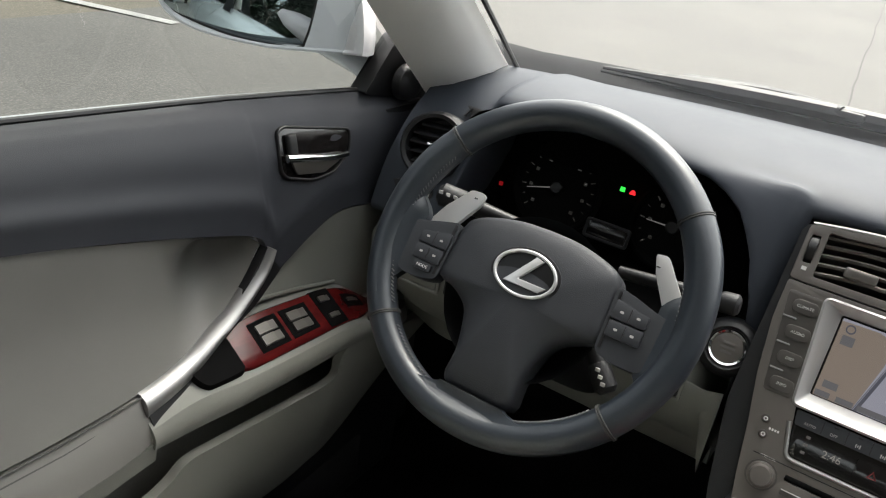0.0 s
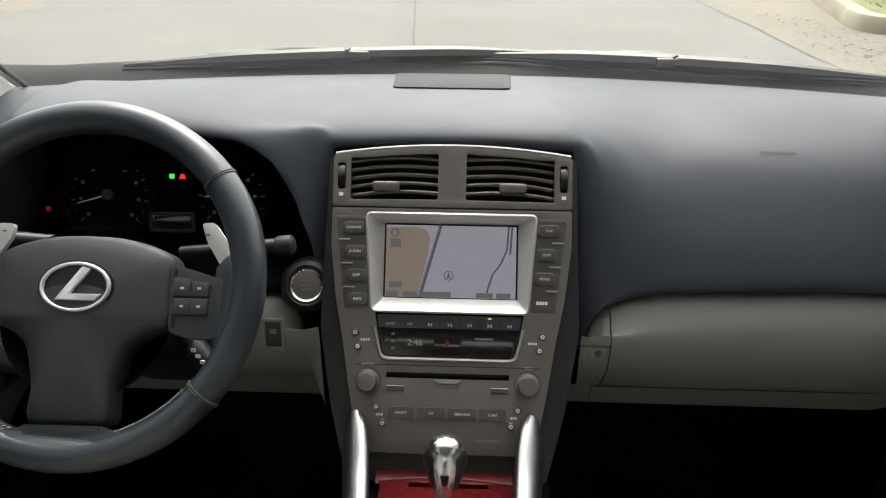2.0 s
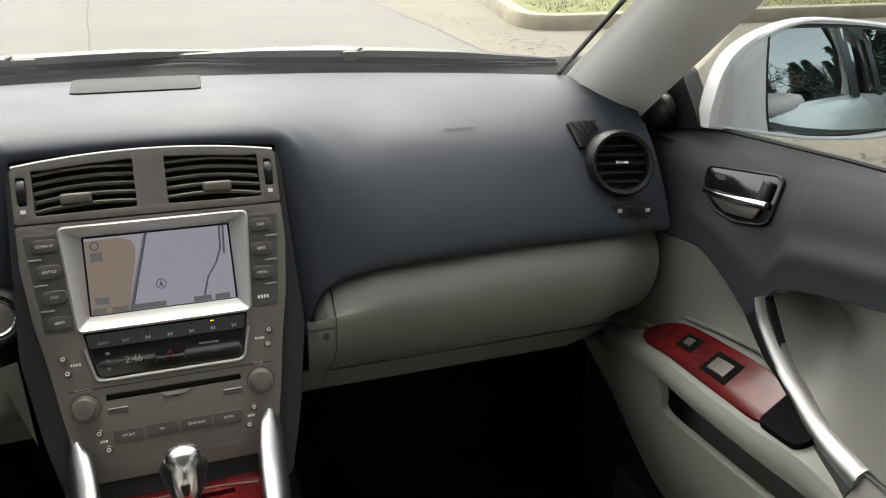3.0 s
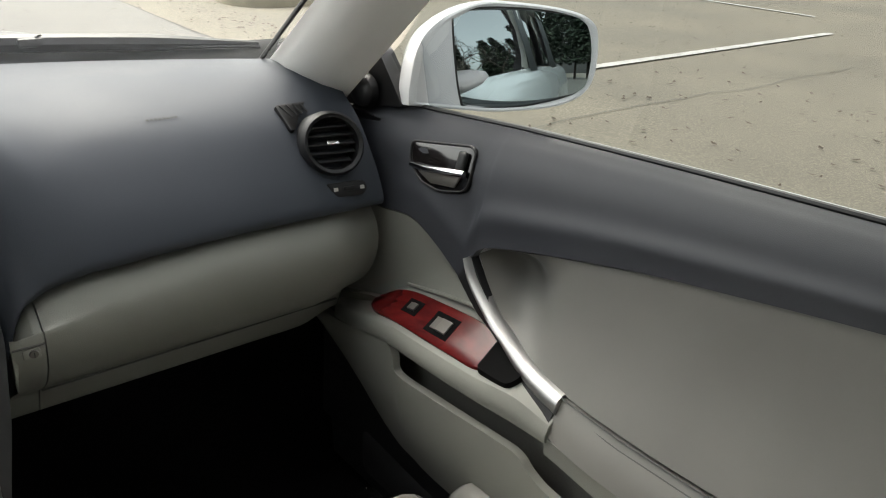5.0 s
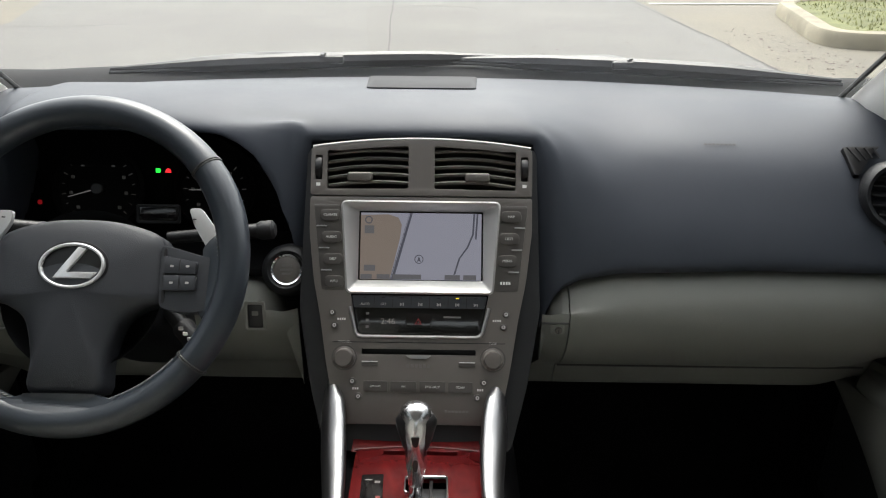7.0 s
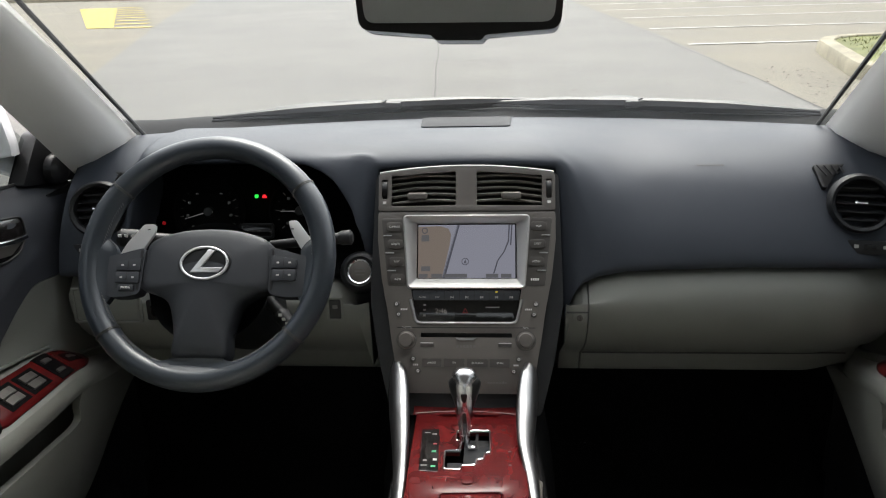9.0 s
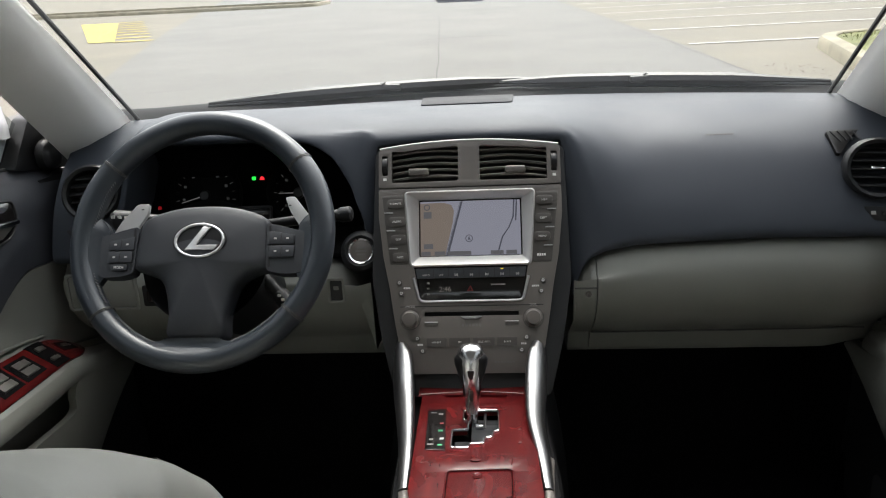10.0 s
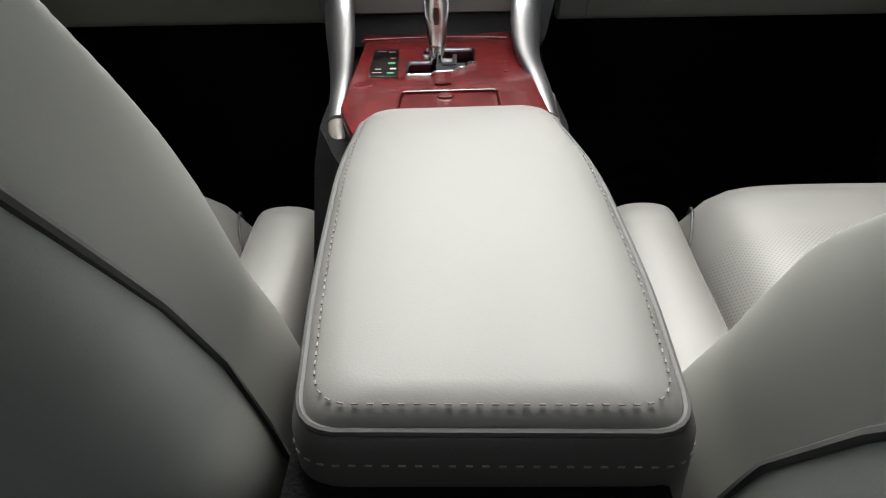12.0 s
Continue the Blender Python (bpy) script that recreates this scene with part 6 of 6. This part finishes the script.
    low_lo = [(0.12, 0.53, 0.650), (0.03, 0.490, 0.645), (-0.06, 0.440, 0.642), (-0.12, 0.415, 0.640), (-0.16, 0.408, 0.640), (-0.20, 0.402, 0.640), (-0.27, 0.40, 0.640), (-0.36, 0.40, 0.640), (-0.41, 0.40, 0.640), (-0.44, 0.40, 0.640), (-0.50, 0.40, 0.640), (-0.6, 0.40, 0.640), (-1.0, 0.40, 0.640)]
    skin("lower_panel", low_lo, low_hi, GREYTRIM, "pale grey lower door panel with map pocket", lambda w, y: -0.012 * math.sin(math.pi * w), 70, 12)
    skin("kick_panel", [(0.10, 0.25, 0.66), (-0.3, 0.25, 0.66), (-1.0, 0.25, 0.66)], [(0.12, 0.54, 0.655), (-0.10, 0.43, 0.648), (-0.25, 0.405, 0.646), (-1.0, 0.405, 0.646)], PADLOW, "dark foot of the door", nu=20, nw=4)
    skin("dash_end", [(0.16, 0.30, 0.675), (0.05, 0.30, 0.675), (-0.05, 0.30, 0.670)], [(0.16, 0.90, 0.690), (0.05, 0.90, 0.685), (0.0, 0.90, 0.684)], PADLOW, "", nu=8, nw=3)
    # red wood switch plate
    n_in, n_out = curve_points([(x, y, z) for y, z, x in led_in[1:6]], 20), curve_points([(x, y, z) for y, z, x in led_out[1:6]], 20)

    def on_plate(y, w, h=0.0):
        a, b = Vector((lerp_table([(-p.y, p.x) for p in n_in], -y), y, lerp_table([(-p.y, p.z) for p in n_in], -y))), Vector((lerp_table([(-p.y, p.x) for p in n_out], -y), y, lerp_table([(-p.y, p.z) for p in n_out], -y)))
        n = Vector((-0.35, 0.1, 0.93))
        q = a.lerp(b, w) + n * h
        return Vector((s * q.x, q.y, q.z))

    def spread(y0, y1, w0, w1, h, nose=False, n=26):
        rows = []
        for k in range(n + 1):
            f = k / n
            y = y0 + (y1 - y0) * f
            lo2, hi2 = w0, w1
            if nose:
                e = min(f / 0.22, 1)
                r = math.sqrt(max(1 - (1 - e) ** 2, 0.0004))
                mid = w0 + 0.70 * (w1 - w0)
                lo2, hi2 = mid + (w0 - mid) * r, mid + (w1 - mid) * r
                e = min((1 - f) / 0.05, 1)
                lo2 += (1 - e) * 0.05
            rows.append([on_plate(y, lo2 + (hi2 - lo2) * q, hh) for q, hh in ((0, -0.004), (0, h * 0.6), (0.03, h), (0.25, h), (0.5, h), (0.75, h), (0.97, h), (1, h * 0.6), (1, -0.004))])
        return loft(rows, close_u=True, cap=True)

    sp = part("switch_plate", spread(-0.048, -0.322, 0.10, 0.86, 0.004, True), WOOD, d, "red lacquered wood switch plate")
    part("plate_cap", spread(-0.384, -0.3215, 0.10, 0.94, 0.0085, True, 24), CLUSTERBLACK, d, "dark end cap of the switch plate")
    if s < 0:
        sets = ((-0.262, 0.30, 0.68, 0.016), (-0.208, 0.30, 0.68, 0.016), (-0.150, 0.52, 0.80, 0.010), (-0.150, 0.20, 0.42, 0.010), (-0.095, 0.45, 0.62, 0.012))
    else:
        sets = ((-0.225, 0.32, 0.62, 0.016), (-0.155, 0.44, 0.62, 0.008))
    for y, w0, w1, half_y in sets:
        part("switch_bezel", spread(y + half_y + 0.008, y - half_y - 0.008, w0 - 0.09, w1 + 0.07, 0.0046, False, 4), CLUSTERBLACK, sp)
        n = 2 if s < 0 and half_y > 0.015 else 1
        for k in range(n):
            a, b = w0 + (w1 - w0) * k / n, w0 + (w1 - w0) * (k + 0.86) / n
            if s < 0 and half_y < 0.015:
                a, b = w0 + 0.3 * (w1 - w0), w0 + 0.7 * (w1 - w0)
            part("switch_key", spread(y + half_y * 0.25, y - half_y, a, b, 0.0072, False, 4), SWITCHKEY, sp, "silver rocker key")
            part("switch_key", spread(y + half_y, y + half_y * 0.3, a, b, 0.0058, False, 4), SLAT, sp)
    # inner release handle: a flat black plate stands in for the shaded recess
    H = axes((s * 0.6716, 0, 0.870), (0, -s, 0), (s * 0.28, 0, 1)) @ move(0, -0.870, 0)
    o = [(-0.088, 0.890), (-0.205, 0.910), (-0.216, 0.905), (-0.217, 0.858), (-0.208, 0.850), (-0.165, 0.839), (-0.125, 0.842), (-0.094, 0.862)]
    loop = rounded([(-s * y, z) for y, z in o], 0.010, 4)
    sgn = -1 if s < 0 else 1
    inner = inset(loop, 0.004 * sgn)
    rel = part("release_handle", plate(loop, (), -0.016, 0.0012, H, 0.0006), PIANO, d, "release handle with chrome lever on a flat black plate for its shaded recess")
    part("bezel", plate(inset(loop, -0.0018 * sgn), [inset(loop, 0.0015 * sgn)], -0.016, 0.0030, H, 0.0015, 3), BLACK, rel)
    lev = curve_points([(-s * -0.104, 0.860, 0.006), (-s * -0.140, 0.863, 0.011), (-s * -0.180, 0.869, 0.013), (-s * -0.213, 0.874, 0.010)], 16)
    part("lever", tube(lev, [0.004 + 0.001 * k / 15 for k in range(16)], 10, m=H, flat=0.8), CHROME, rel, "chrome lever")
    part("lever_blade", plate(rounded([(-s * y, z) for y, z in ((-0.118, 0.856), (-0.203, 0.870), (-0.196, 0.852), (-0.150, 0.846))], 0.004), (), 0.003, 0.006, H, 0.001), STACKBTN, rel)
    part("lock_knob", block(0.015, 0.026, 0.009, H @ move(-s * -0.199, 0.888, 0.001), 0.004, 3), PADLOW, rel, "dark lock knob")
    # black quarter panel in the window's front corner
    Q = axes((s * 0.694, 0, 0), (0, -s, 0), (0, 0, 1))
    tri = rounded([(-s * y, z) for y, z in ((-0.050, 0.926), (0.125, 0.898), (0.110, 0.955), (0.055, 1.004), (0.012, 0.997))], 0.008)
    part("mirror_corner", plate(tri, (), -0.02, 0.006, Q, 0.003, 3), BLACK, d, "black corner cover behind the side mirror")
    part("tweeter", loft([[(s * x, y, z) for x, y, z in r] for r in [[(0.686 - h, 0.035 + r * math.cos(t), 0.935 + r * 0.85 * math.sin(t)) for t in [2 * math.pi * q / 24 for q in range(24)]] for r, h in ((0.030, 0.0), (0.028, 0.012), (0.022, 0.017), (0.012, 0.018))]], close_u=True, cap=True), BLACK, d)
    # side window pane
    pane = solo("window_2" if s < 0 else "window_3", loft([[(s * (0.715 - 0.19 * f * f * 0.9), y0 * (1 - f) + y1 * f, 0.905 + 0.43 * f) for y0, y1 in ((0.11, -0.42), (-0.2, -0.55), (-0.5, -0.70), (-0.8, -0.84))] for f in (0, 0.25, 0.5, 0.75, 1)]), SIDEGLASS, "clear greenish side window", "car window", "structure")
    face_inward(pane)
    return d


door(-1)
door(1)

# ---- front seats ----
BACKREST = [(0.360, -0.427, 0.262), (0.450, -0.472, 0.262), (0.540, -0.528, 0.263), (0.620, -0.571, 0.265), (0.680, -0.612, 0.266), (0.730, -0.652, 0.267), (0.780, -0.692, 0.267), (0.817, -0.712, 0.266), (0.851, -0.724, 0.264), (0.876, -0.742, 0.262), (0.902, -0.768, 0.258), (0.925, -0.797, 0.256), (0.945, -0.834, 0.251), (0.960, -0.868, 0.240), (0.973, -0.910, 0.195), (0.978, -0.950, 0.060)]


def seat_level(z):
    i = 0
    while i < len(BACKREST) - 2 and BACKREST[i + 1][0] < z:
        i += 1
    a, b = BACKREST[i], BACKREST[i + 1]
    f = (z - a[0]) / (b[0] - a[0])
    return [p + (q - p) * f for p, q in zip(a, b)]


def seat(cx, dy, back, word, inset_pipe):
    s = 1 if cx < 0 else -1
    t = thing("front_seat", f"pale grey leather {word} seat with perforated cushion and dark piping", "car seat", (cx, -0.5 + dy, 0.3), "front seats")

    def at(z, ang, grow=0.0):
        """A point of the backrest at height z; angle 0 faces the cabin's middle, 90 the front."""
        _, yf, w = seat_level(z)
        d = 0.085 + 0.036 * smooth(0.80, 0.55, z) - 0.05 * max(0.0, (z - 0.91) / 0.076) ** 2
        c, q = math.cos(radians(ang)), math.sin(radians(ang))
        y = yf - d + (d + grow) * math.copysign(abs(q) ** (0.76 if q > 0 else 0.5), q)
        # the shoulder is set in above a crease that climbs towards the rear
        f = smooth(-0.011, 0.012, z - 0.85 - 0.92 * (-0.816 - y))
        x = ((0.270 + 0.010 * smooth(0.62, 0.54, z) - 0.026 * f) * (min(1.0, w / 0.258) if z > 0.90 else 1.0) + grow) * math.copysign(abs(c) ** 0.28, c)
        if q > 0:
            # side bolsters stand forward of the middle
            y -= 0.035 * math.exp(-(x / (0.55 * w + 1e-4)) ** 4) * smooth(0.98, 0.85, z) * q
        lean = lerp_table([(0.36, 1.0), (0.70, 1.4), (0.90, 2.1), (1.0, 2.4)], z)
        return (cx + s * x, y + dy + back * lean, z)

    zs = [0.36 + (0.9775 - 0.36) * (1 - (1 - k / 150) ** 1.5) for k in range(151)]
    turn = [j + 2.4 * math.sin(radians(4 * j)) for j in range(0, 360, 2)]
    part("backrest", loft([[at(z, a) for a in turn + [turn[0]]] for z in zs], cap=True), BACKHIDE, t, "grey leather backrest, toned apart for the light on it", angle=70)
    rear = [z for z in zs if z < 0.935]
    def pipe(z):
        """Angle of the piping, a hand's width behind the front."""
        d = 0.085 + 0.036 * smooth(0.80, 0.55, z)
        back_by = inset_pipe + 0.030 * smooth(0.78, 0.87, z) + 0.018 * smooth(0.62, 0.52, z)
        return math.degrees(math.asin(min(1.0, max(0.0, back_by / d - 1)) ** 2))

    for side in (0, 1):
        part("piping", tube([at(z, 180 + pipe(z) if side else -pipe(z), 0.0015) for z in rear], 0.0024, 8), PIPING, t, "dark piping")
    part("rear_panel", loft([[at(z, 180 + pipe(z) + (180 - 2 * pipe(z)) * j / 44, 0.002) for j in range(45)] for z in rear]), LEATHER_BACK, t, "greener rear panel of the backrest, colour lifted for light", angle=70)
    part("bolster_seam", tube([at(z, 62) for z in zs if z < 0.90], 0.0018, 6), PIPING, t)

    # cushion: perforated middle between side bolsters
    def slab(x0, x1, y0, y1, top, crown, low=0.33, n=18, nose=0.05):
        rows = []
        for j in range(n + 1):
            v = j / n
            y = y0 + (y1 - y0) * v
            r = []
            for i in range(n + 1):
                u = i / n
                x = x0 + (x1 - x0) * u
                e = max(0.0, 1 - abs(2 * u - 1) ** 7) ** 0.5 * max(0.0, 1 - max(0.0, (v - 0.84) / 0.16) ** 3) ** 0.5
                z = low + (top - low) * e + crown * math.sin(math.pi * u) * e - 0.02 * (1 - v)
                r.append((cx + s * x, y + dy, z))
            rows.append(r)
        return loft(rows)

    part("cushion", slab(-0.180, 0.180, -0.62, -0.240, 0.492, 0.004), PERF, t, "perforated leather seat cushion", angle=75)
    part("inner_bolster", slab(0.168, 0.258, -0.66, -0.283, 0.488, 0.012), LEATHER, t, "padded side bolster", angle=75)
    part("outer_bolster", slab(-0.252, -0.168, -0.66, -0.283, 0.486, 0.010), LEATHER, t, "padded side bolster", angle=75)
    for x in (0.174, -0.174):
        part("seam", tube([(cx + s * x, y + dy, 0.455 + 0.008 * smooth(-0.62, -0.4, y) - 0.10 * max(0.0, (y + 0.325) / 0.06) ** 2) for y in [-0.64 + 0.35 * k / 20 for k in range(21)]], 0.0018, 6), PIPING, t)
    for x in (0.146, -0.146):
        rows = []
        for k in range(25):
            v = 0.70 + 0.29 * k / 24
            xs = x + math.copysign(0.026 * (1 - k / 24) ** 1.6, x)
            u = (xs + 0.180) / 0.36
            e = max(0.0, 1 - abs(2 * u - 1) ** 7) ** 0.5 * max(0.0, 1 - max(0.0, (v - 0.84) / 0.16) ** 3) ** 0.5
            rows.append((cx + s * xs, -0.62 + 0.38 * v + dy, 0.33 + 0.162 * e + 0.004 * math.sin(math.pi * u) * e - 0.02 * (1 - v)))
        part("nose_seam", tube(rows, 0.0013, 6), PIPING, t)
    part("base", block(0.42, 0.40, 0.14, move(cx, -0.48 + dy, 0.21), 0.02), BLACK, t, "dark seat base")


seat(-0.352, 0.0, 0.0, "driver", 0.130)
seat(0.405, 0.0, -0.050, "passenger", 0.124)


# ---- mirrors and wipers ----
GLASS = [(-114, 56), (-70, 65), (24, 62), (88, 50), (107, 23), (108, -25), (91, -54), (3, -70), (-85, -68), (-101, -54), (-110, 4)]
HOUSE = [(-183, -63), (-181, -35), (-167, 18), (-134, 52), (-80, 74), (-21, 75), (67, 65), (115, 47), (127, 16), (123, -33), (101, -62), (49, -77), (-40, -79), (-101, -73)]


def side_mirror(s, lift):
    m = axes((0.86, -0.11, 0.995 + lift), (0.96, -0.28, 0), (0.028, 0.096, 0.995))
    t = thing("side_mirror", "pearl white side mirror with a black-edged glass", "side mirror", (s * 0.84, -0.06, 0.98), "side mirrors")
    m = Matrix.Diagonal((s, 1, 1, 1)) @ m
    g, h = mm(*GLASS), mm(*HOUSE)
    g = [tuple(p)[:2] for p in curve_points([(*q, 0) for q in g + g[:1]], 61)][:-1]
    h = [tuple(p)[:2] for p in curve_points([(*q, 0) for q in h + h[:1]], 61)][:-1]
    cx, cy = sum(p[0] for p in h) / len(h), sum(p[1] for p in h) / len(h)

    def sc(f, z, k=0.0):
        return [(cx + (x - cx) * f + k, cy + (y - cy) * f, z) for x, y in h]

    part("housing", loft([sc(0.90, 0.002), sc(0.95, 0.006), sc(0.99, 0.004), sc(1.0, -0.010), sc(0.99, -0.035), sc(0.93, -0.065), sc(0.80, -0.09), sc(0.55, -0.105), sc(0.2, -0.11), sc(0.01, -0.111)], close_u=True, m=m), WHITEPAINT, t, "glossy pearl white housing", angle=60)
    gc = (sum(p[0] for p in g) / len(g), sum(p[1] for p in g) / len(g))
    part("rim", plate([(gc[0] + (x - gc[0]) * 1.035, gc[1] + (y - gc[1]) * 1.05) for x, y in g], [g], -0.030, 0.0035, m, 0.001), BLACK, t, "black edge round the glass")
    face = [(cx + (x - cx) * 0.915, cy + (y - cy) * 0.915) for x, y in h]
    hole = [(gc[0] + (x - gc[0]) * 1.03, gc[1] + (y - gc[1]) * 1.045) for x, y in g]
    part("inner_face", plate(face, [hole], -0.006, 0.0032, m, 0.0008), WHITEPAINT, t, "painted face round the glass")
    # convex glass set back in the housing and turned in towards the cabin
    gm = m @ move(0, 0, -0.010) @ Matrix.Rotation(radians(-13.0), 4, "Y")
    part("glass", loft([[(x * f, y * f, -(x * x + y * y) * f * f / 2.4) for x, y in g] for f in [0.01] + [k / 14 for k in range(1, 15)] + [1.02]], close_u=True, cap=True, m=gm), BLUEMIRROR, t, "convex mirror glass", angle=80)
    part("arm", tube(curve_points([(s * 0.722, 0.012, 0.945), (s * 0.745, 0.0, 0.944 + 0.3 * lift), (s * 0.79, -0.035, 0.952 + 0.7 * lift), (s * 0.85, -0.05, 0.970 + lift)], 14), [0.036 - 0.002 * abs(k - 7) / 7 for k in range(14)], 16, flat=0.62), WHITEPAINT, t, "short mirror arm")


side_mirror(-1, 0.045)
side_mirror(1, 0.0)

rv = thing("rear_view_mirror", "black rear-view mirror below the roof", "mirror", (0.0, -0.27, 1.19))
RV = axes((0.006, -0.272, 1.186), (1, -0.06, -0.012), (0, 0.20, 1))
body = rounded([(-0.118, 0.030), (-0.112, -0.030), (-0.03, -0.036), (-0.026, -0.042), (0.026, -0.042), (0.03, -0.036), (0.112, -0.030), (0.118, 0.030), (0.0, 0.034)], 0.012)
part("housing", plate(body, (), -0.030, 0.004, RV, 0.006, 4), PIANO, rv, "black mirror housing")
part("glass", plate(rounded([(-0.110, 0.026), (-0.105, -0.023), (0.105, -0.023), (0.110, 0.026)], 0.012), (), 0.004, 0.005, RV), MIRROR, rv, "mirror glass")
part("stem", tube([(0.004, -0.25, 1.20), (0.003, -0.26, 1.26), (0.0, -0.30, 1.285)], 0.012, 10), BLACK, rv)


def wiper(pivot, knee, a, b, label):
    t = thing("wiper", label, "wiper", pivot, "windscreen wipers")
    a, b = Vector(a), Vector(b)
    mid = (a + b) / 2
    part("arm", tube(curve_points([pivot, knee, tuple(mid + Vector((0, 0, 0.012)))], 14), [0.013 - 0.006 * k / 13 for k in range(14)], 10, flat=0.7), BLACK, t)
    taper = [0.0120 * min(1.0, 0.25 + 3.0 * min(k, 23 - k) / 23) for k in range(24)]
    part("blade", tube(curve_points([a, mid + Vector((0, 0.006, 0.004)), b], 24), taper, 8, flat=1.1), BLACK, t)
    part("rubber_lip", tube(curve_points([a + Vector((0, -0.006, -0.004)), mid + Vector((0, 0, -0.001)), b + Vector((0, -0.006, -0.004))], 16), 0.0028, 6), RUBBER, t)
    part("claw", block(0.06, 0.012, 0.013, move(*mid), 0.004), BLACK, t)


wiper((-0.40, 0.37, 0.974), (-0.28, 0.395, 0.984), (-0.50, 0.285, 0.976), (0.16, 0.40, 0.984), "black windscreen wiper parked across the cowl on the wheel side")
wiper((0.17, 0.40, 0.974), (0.28, 0.385, 0.986), (0.02, 0.385, 0.982), (0.615, 0.235, 0.978), "black windscreen wiper parked across the cowl on the glove box side")


# ---- trees behind and beside the car, for the mirrors and to cut low side light ----
BARK = material("grey_bark", (0.07, 0.06, 0.05), 0.9, grain=0.4, grain_size=20, stain=0.3, stain_size=2)
NEEDLES = material("dark_pine_needles", (0.035, 0.055, 0.035), 0.85, grain=0.4, grain_size=3, stain=0.4, stain_size=0.5)


def bare_tree(x, y, height, seed):
    r = random.Random(seed)
    t = thing("bare_tree", "leafless grey tree with forked branches", "tree", on_lot(x, y), "bare trees")
    limbs = []

    def grow(p, d, length, rad, depth):
        q = p + d * length
        limbs.append(tube([p, p.lerp(q, 0.5) + Vector((r.uniform(-1, 1), r.uniform(-1, 1), 0)) * length * 0.05, q], [rad, rad * 0.85, rad * 0.65], 6))
        if depth == 0:
            return
        for k in range(r.choice((2, 3, 3))):
            a, b = r.uniform(0, 6.28), r.uniform(0.35, 0.8)
            side = d.cross(Vector((math.cos(a), math.sin(a), 0.3))).normalized()
            grow(q, (d * math.cos(b) + side * math.sin(b)).normalized(), length * r.uniform(0.62, 0.85), rad * 0.62, depth - 1)

    base = on_lot(x, y, -0.1)
    part("trunk", tube([base, base + Vector((0.1, 0, height * 0.3))], [height * 0.022, height * 0.018], 10), BARK, t)
    grow(base + Vector((0.1, 0, height * 0.28)), Vector((0, 0.05, 1)).normalized(), height * 0.2, height * 0.017, 5)
    part("branches", merged(*limbs), BARK, t)
    return t


def pine(x, y, height, seed):
    r = random.Random(seed)
    t = thing("pine_tree", "dark green pine with a ragged crown", "tree", on_lot(x, y), "pines")
    base = on_lot(x, y, -0.1)
    part("trunk", tube([base, base + Vector((0, 0, height))], [height * 0.02, 0.03], 8), BARK, t)
    vs, fs = [], []
    for k in range(2600):
        f = r.random() ** 0.8
        z = height * (0.18 + 0.82 * f)
        rad = height * 0.20 * (1 - f) ** 0.8 * r.uniform(0.3, 1.1)
        a = r.uniform(0, 6.28)
        c = base + Vector((rad * math.cos(a), rad * math.sin(a), z))
        s = r.uniform(0.15, 0.5) * max(1.0, height / 8)
        i = len(vs)
        for q in range(3):
            vs.append(tuple(c + Vector((r.uniform(-s, s), r.uniform(-s, s), r.uniform(-s, s) * 0.5))))
        fs.append((i, i + 1, i + 2))
    me = bpy.data.meshes.new("crown")
    me.from_pydata(vs, [], fs)
    me.materials.append(NEEDLES)
    ob = new("crown", me)
    ob.parent, ob.matrix_parent_inverse = t, placed(t).inverted()
    return t


wood_rnd = random.Random(9)
for k, (x, y, h) in enumerate(((4.2, -13, 5.0), (7.5, -17, 6.0), (2.4, -17, 5.2), (-4, -14, 5.2), (-7, -20, 6.0))):
    bare_tree(x, y, h, 20 + k)
first = bare_tree(19, -3, 13.0, 41)
second = bare_tree(22, -7, 15.0, 43)
for k in range(54):
    model = first if k % 2 else second
    side = 1 if k % 3 else -1
    x, y = side * (13.5 + wood_rnd.uniform(0, 10)), -34 + 0.62 * k + wood_rnd.uniform(-1, 1)
    copy_thing(model, Matrix.Translation(on_lot(x, y)) @ Matrix.Rotation(wood_rnd.uniform(0, 6.28), 4, "Z"))
evergreen = pine(30, 8, 13.0, 80)
# Pines on the left are added nearer, to hold back light from that side.
for k in range(84):
    side = 1 if k % 2 else -1
    x, y = (side * ((25 if side > 0 else 15) + wood_rnd.uniform(0, 9)), -46 + 0.75 * k + wood_rnd.uniform(-1, 1)) if k < 60 else (-26 + 2.2 * (k - 60), -36 - wood_rnd.uniform(0, 10))
    copy_thing(evergreen, Matrix.Translation(on_lot(x, y)) @ Matrix.Rotation(wood_rnd.uniform(0, 6.28), 4, "Z"))
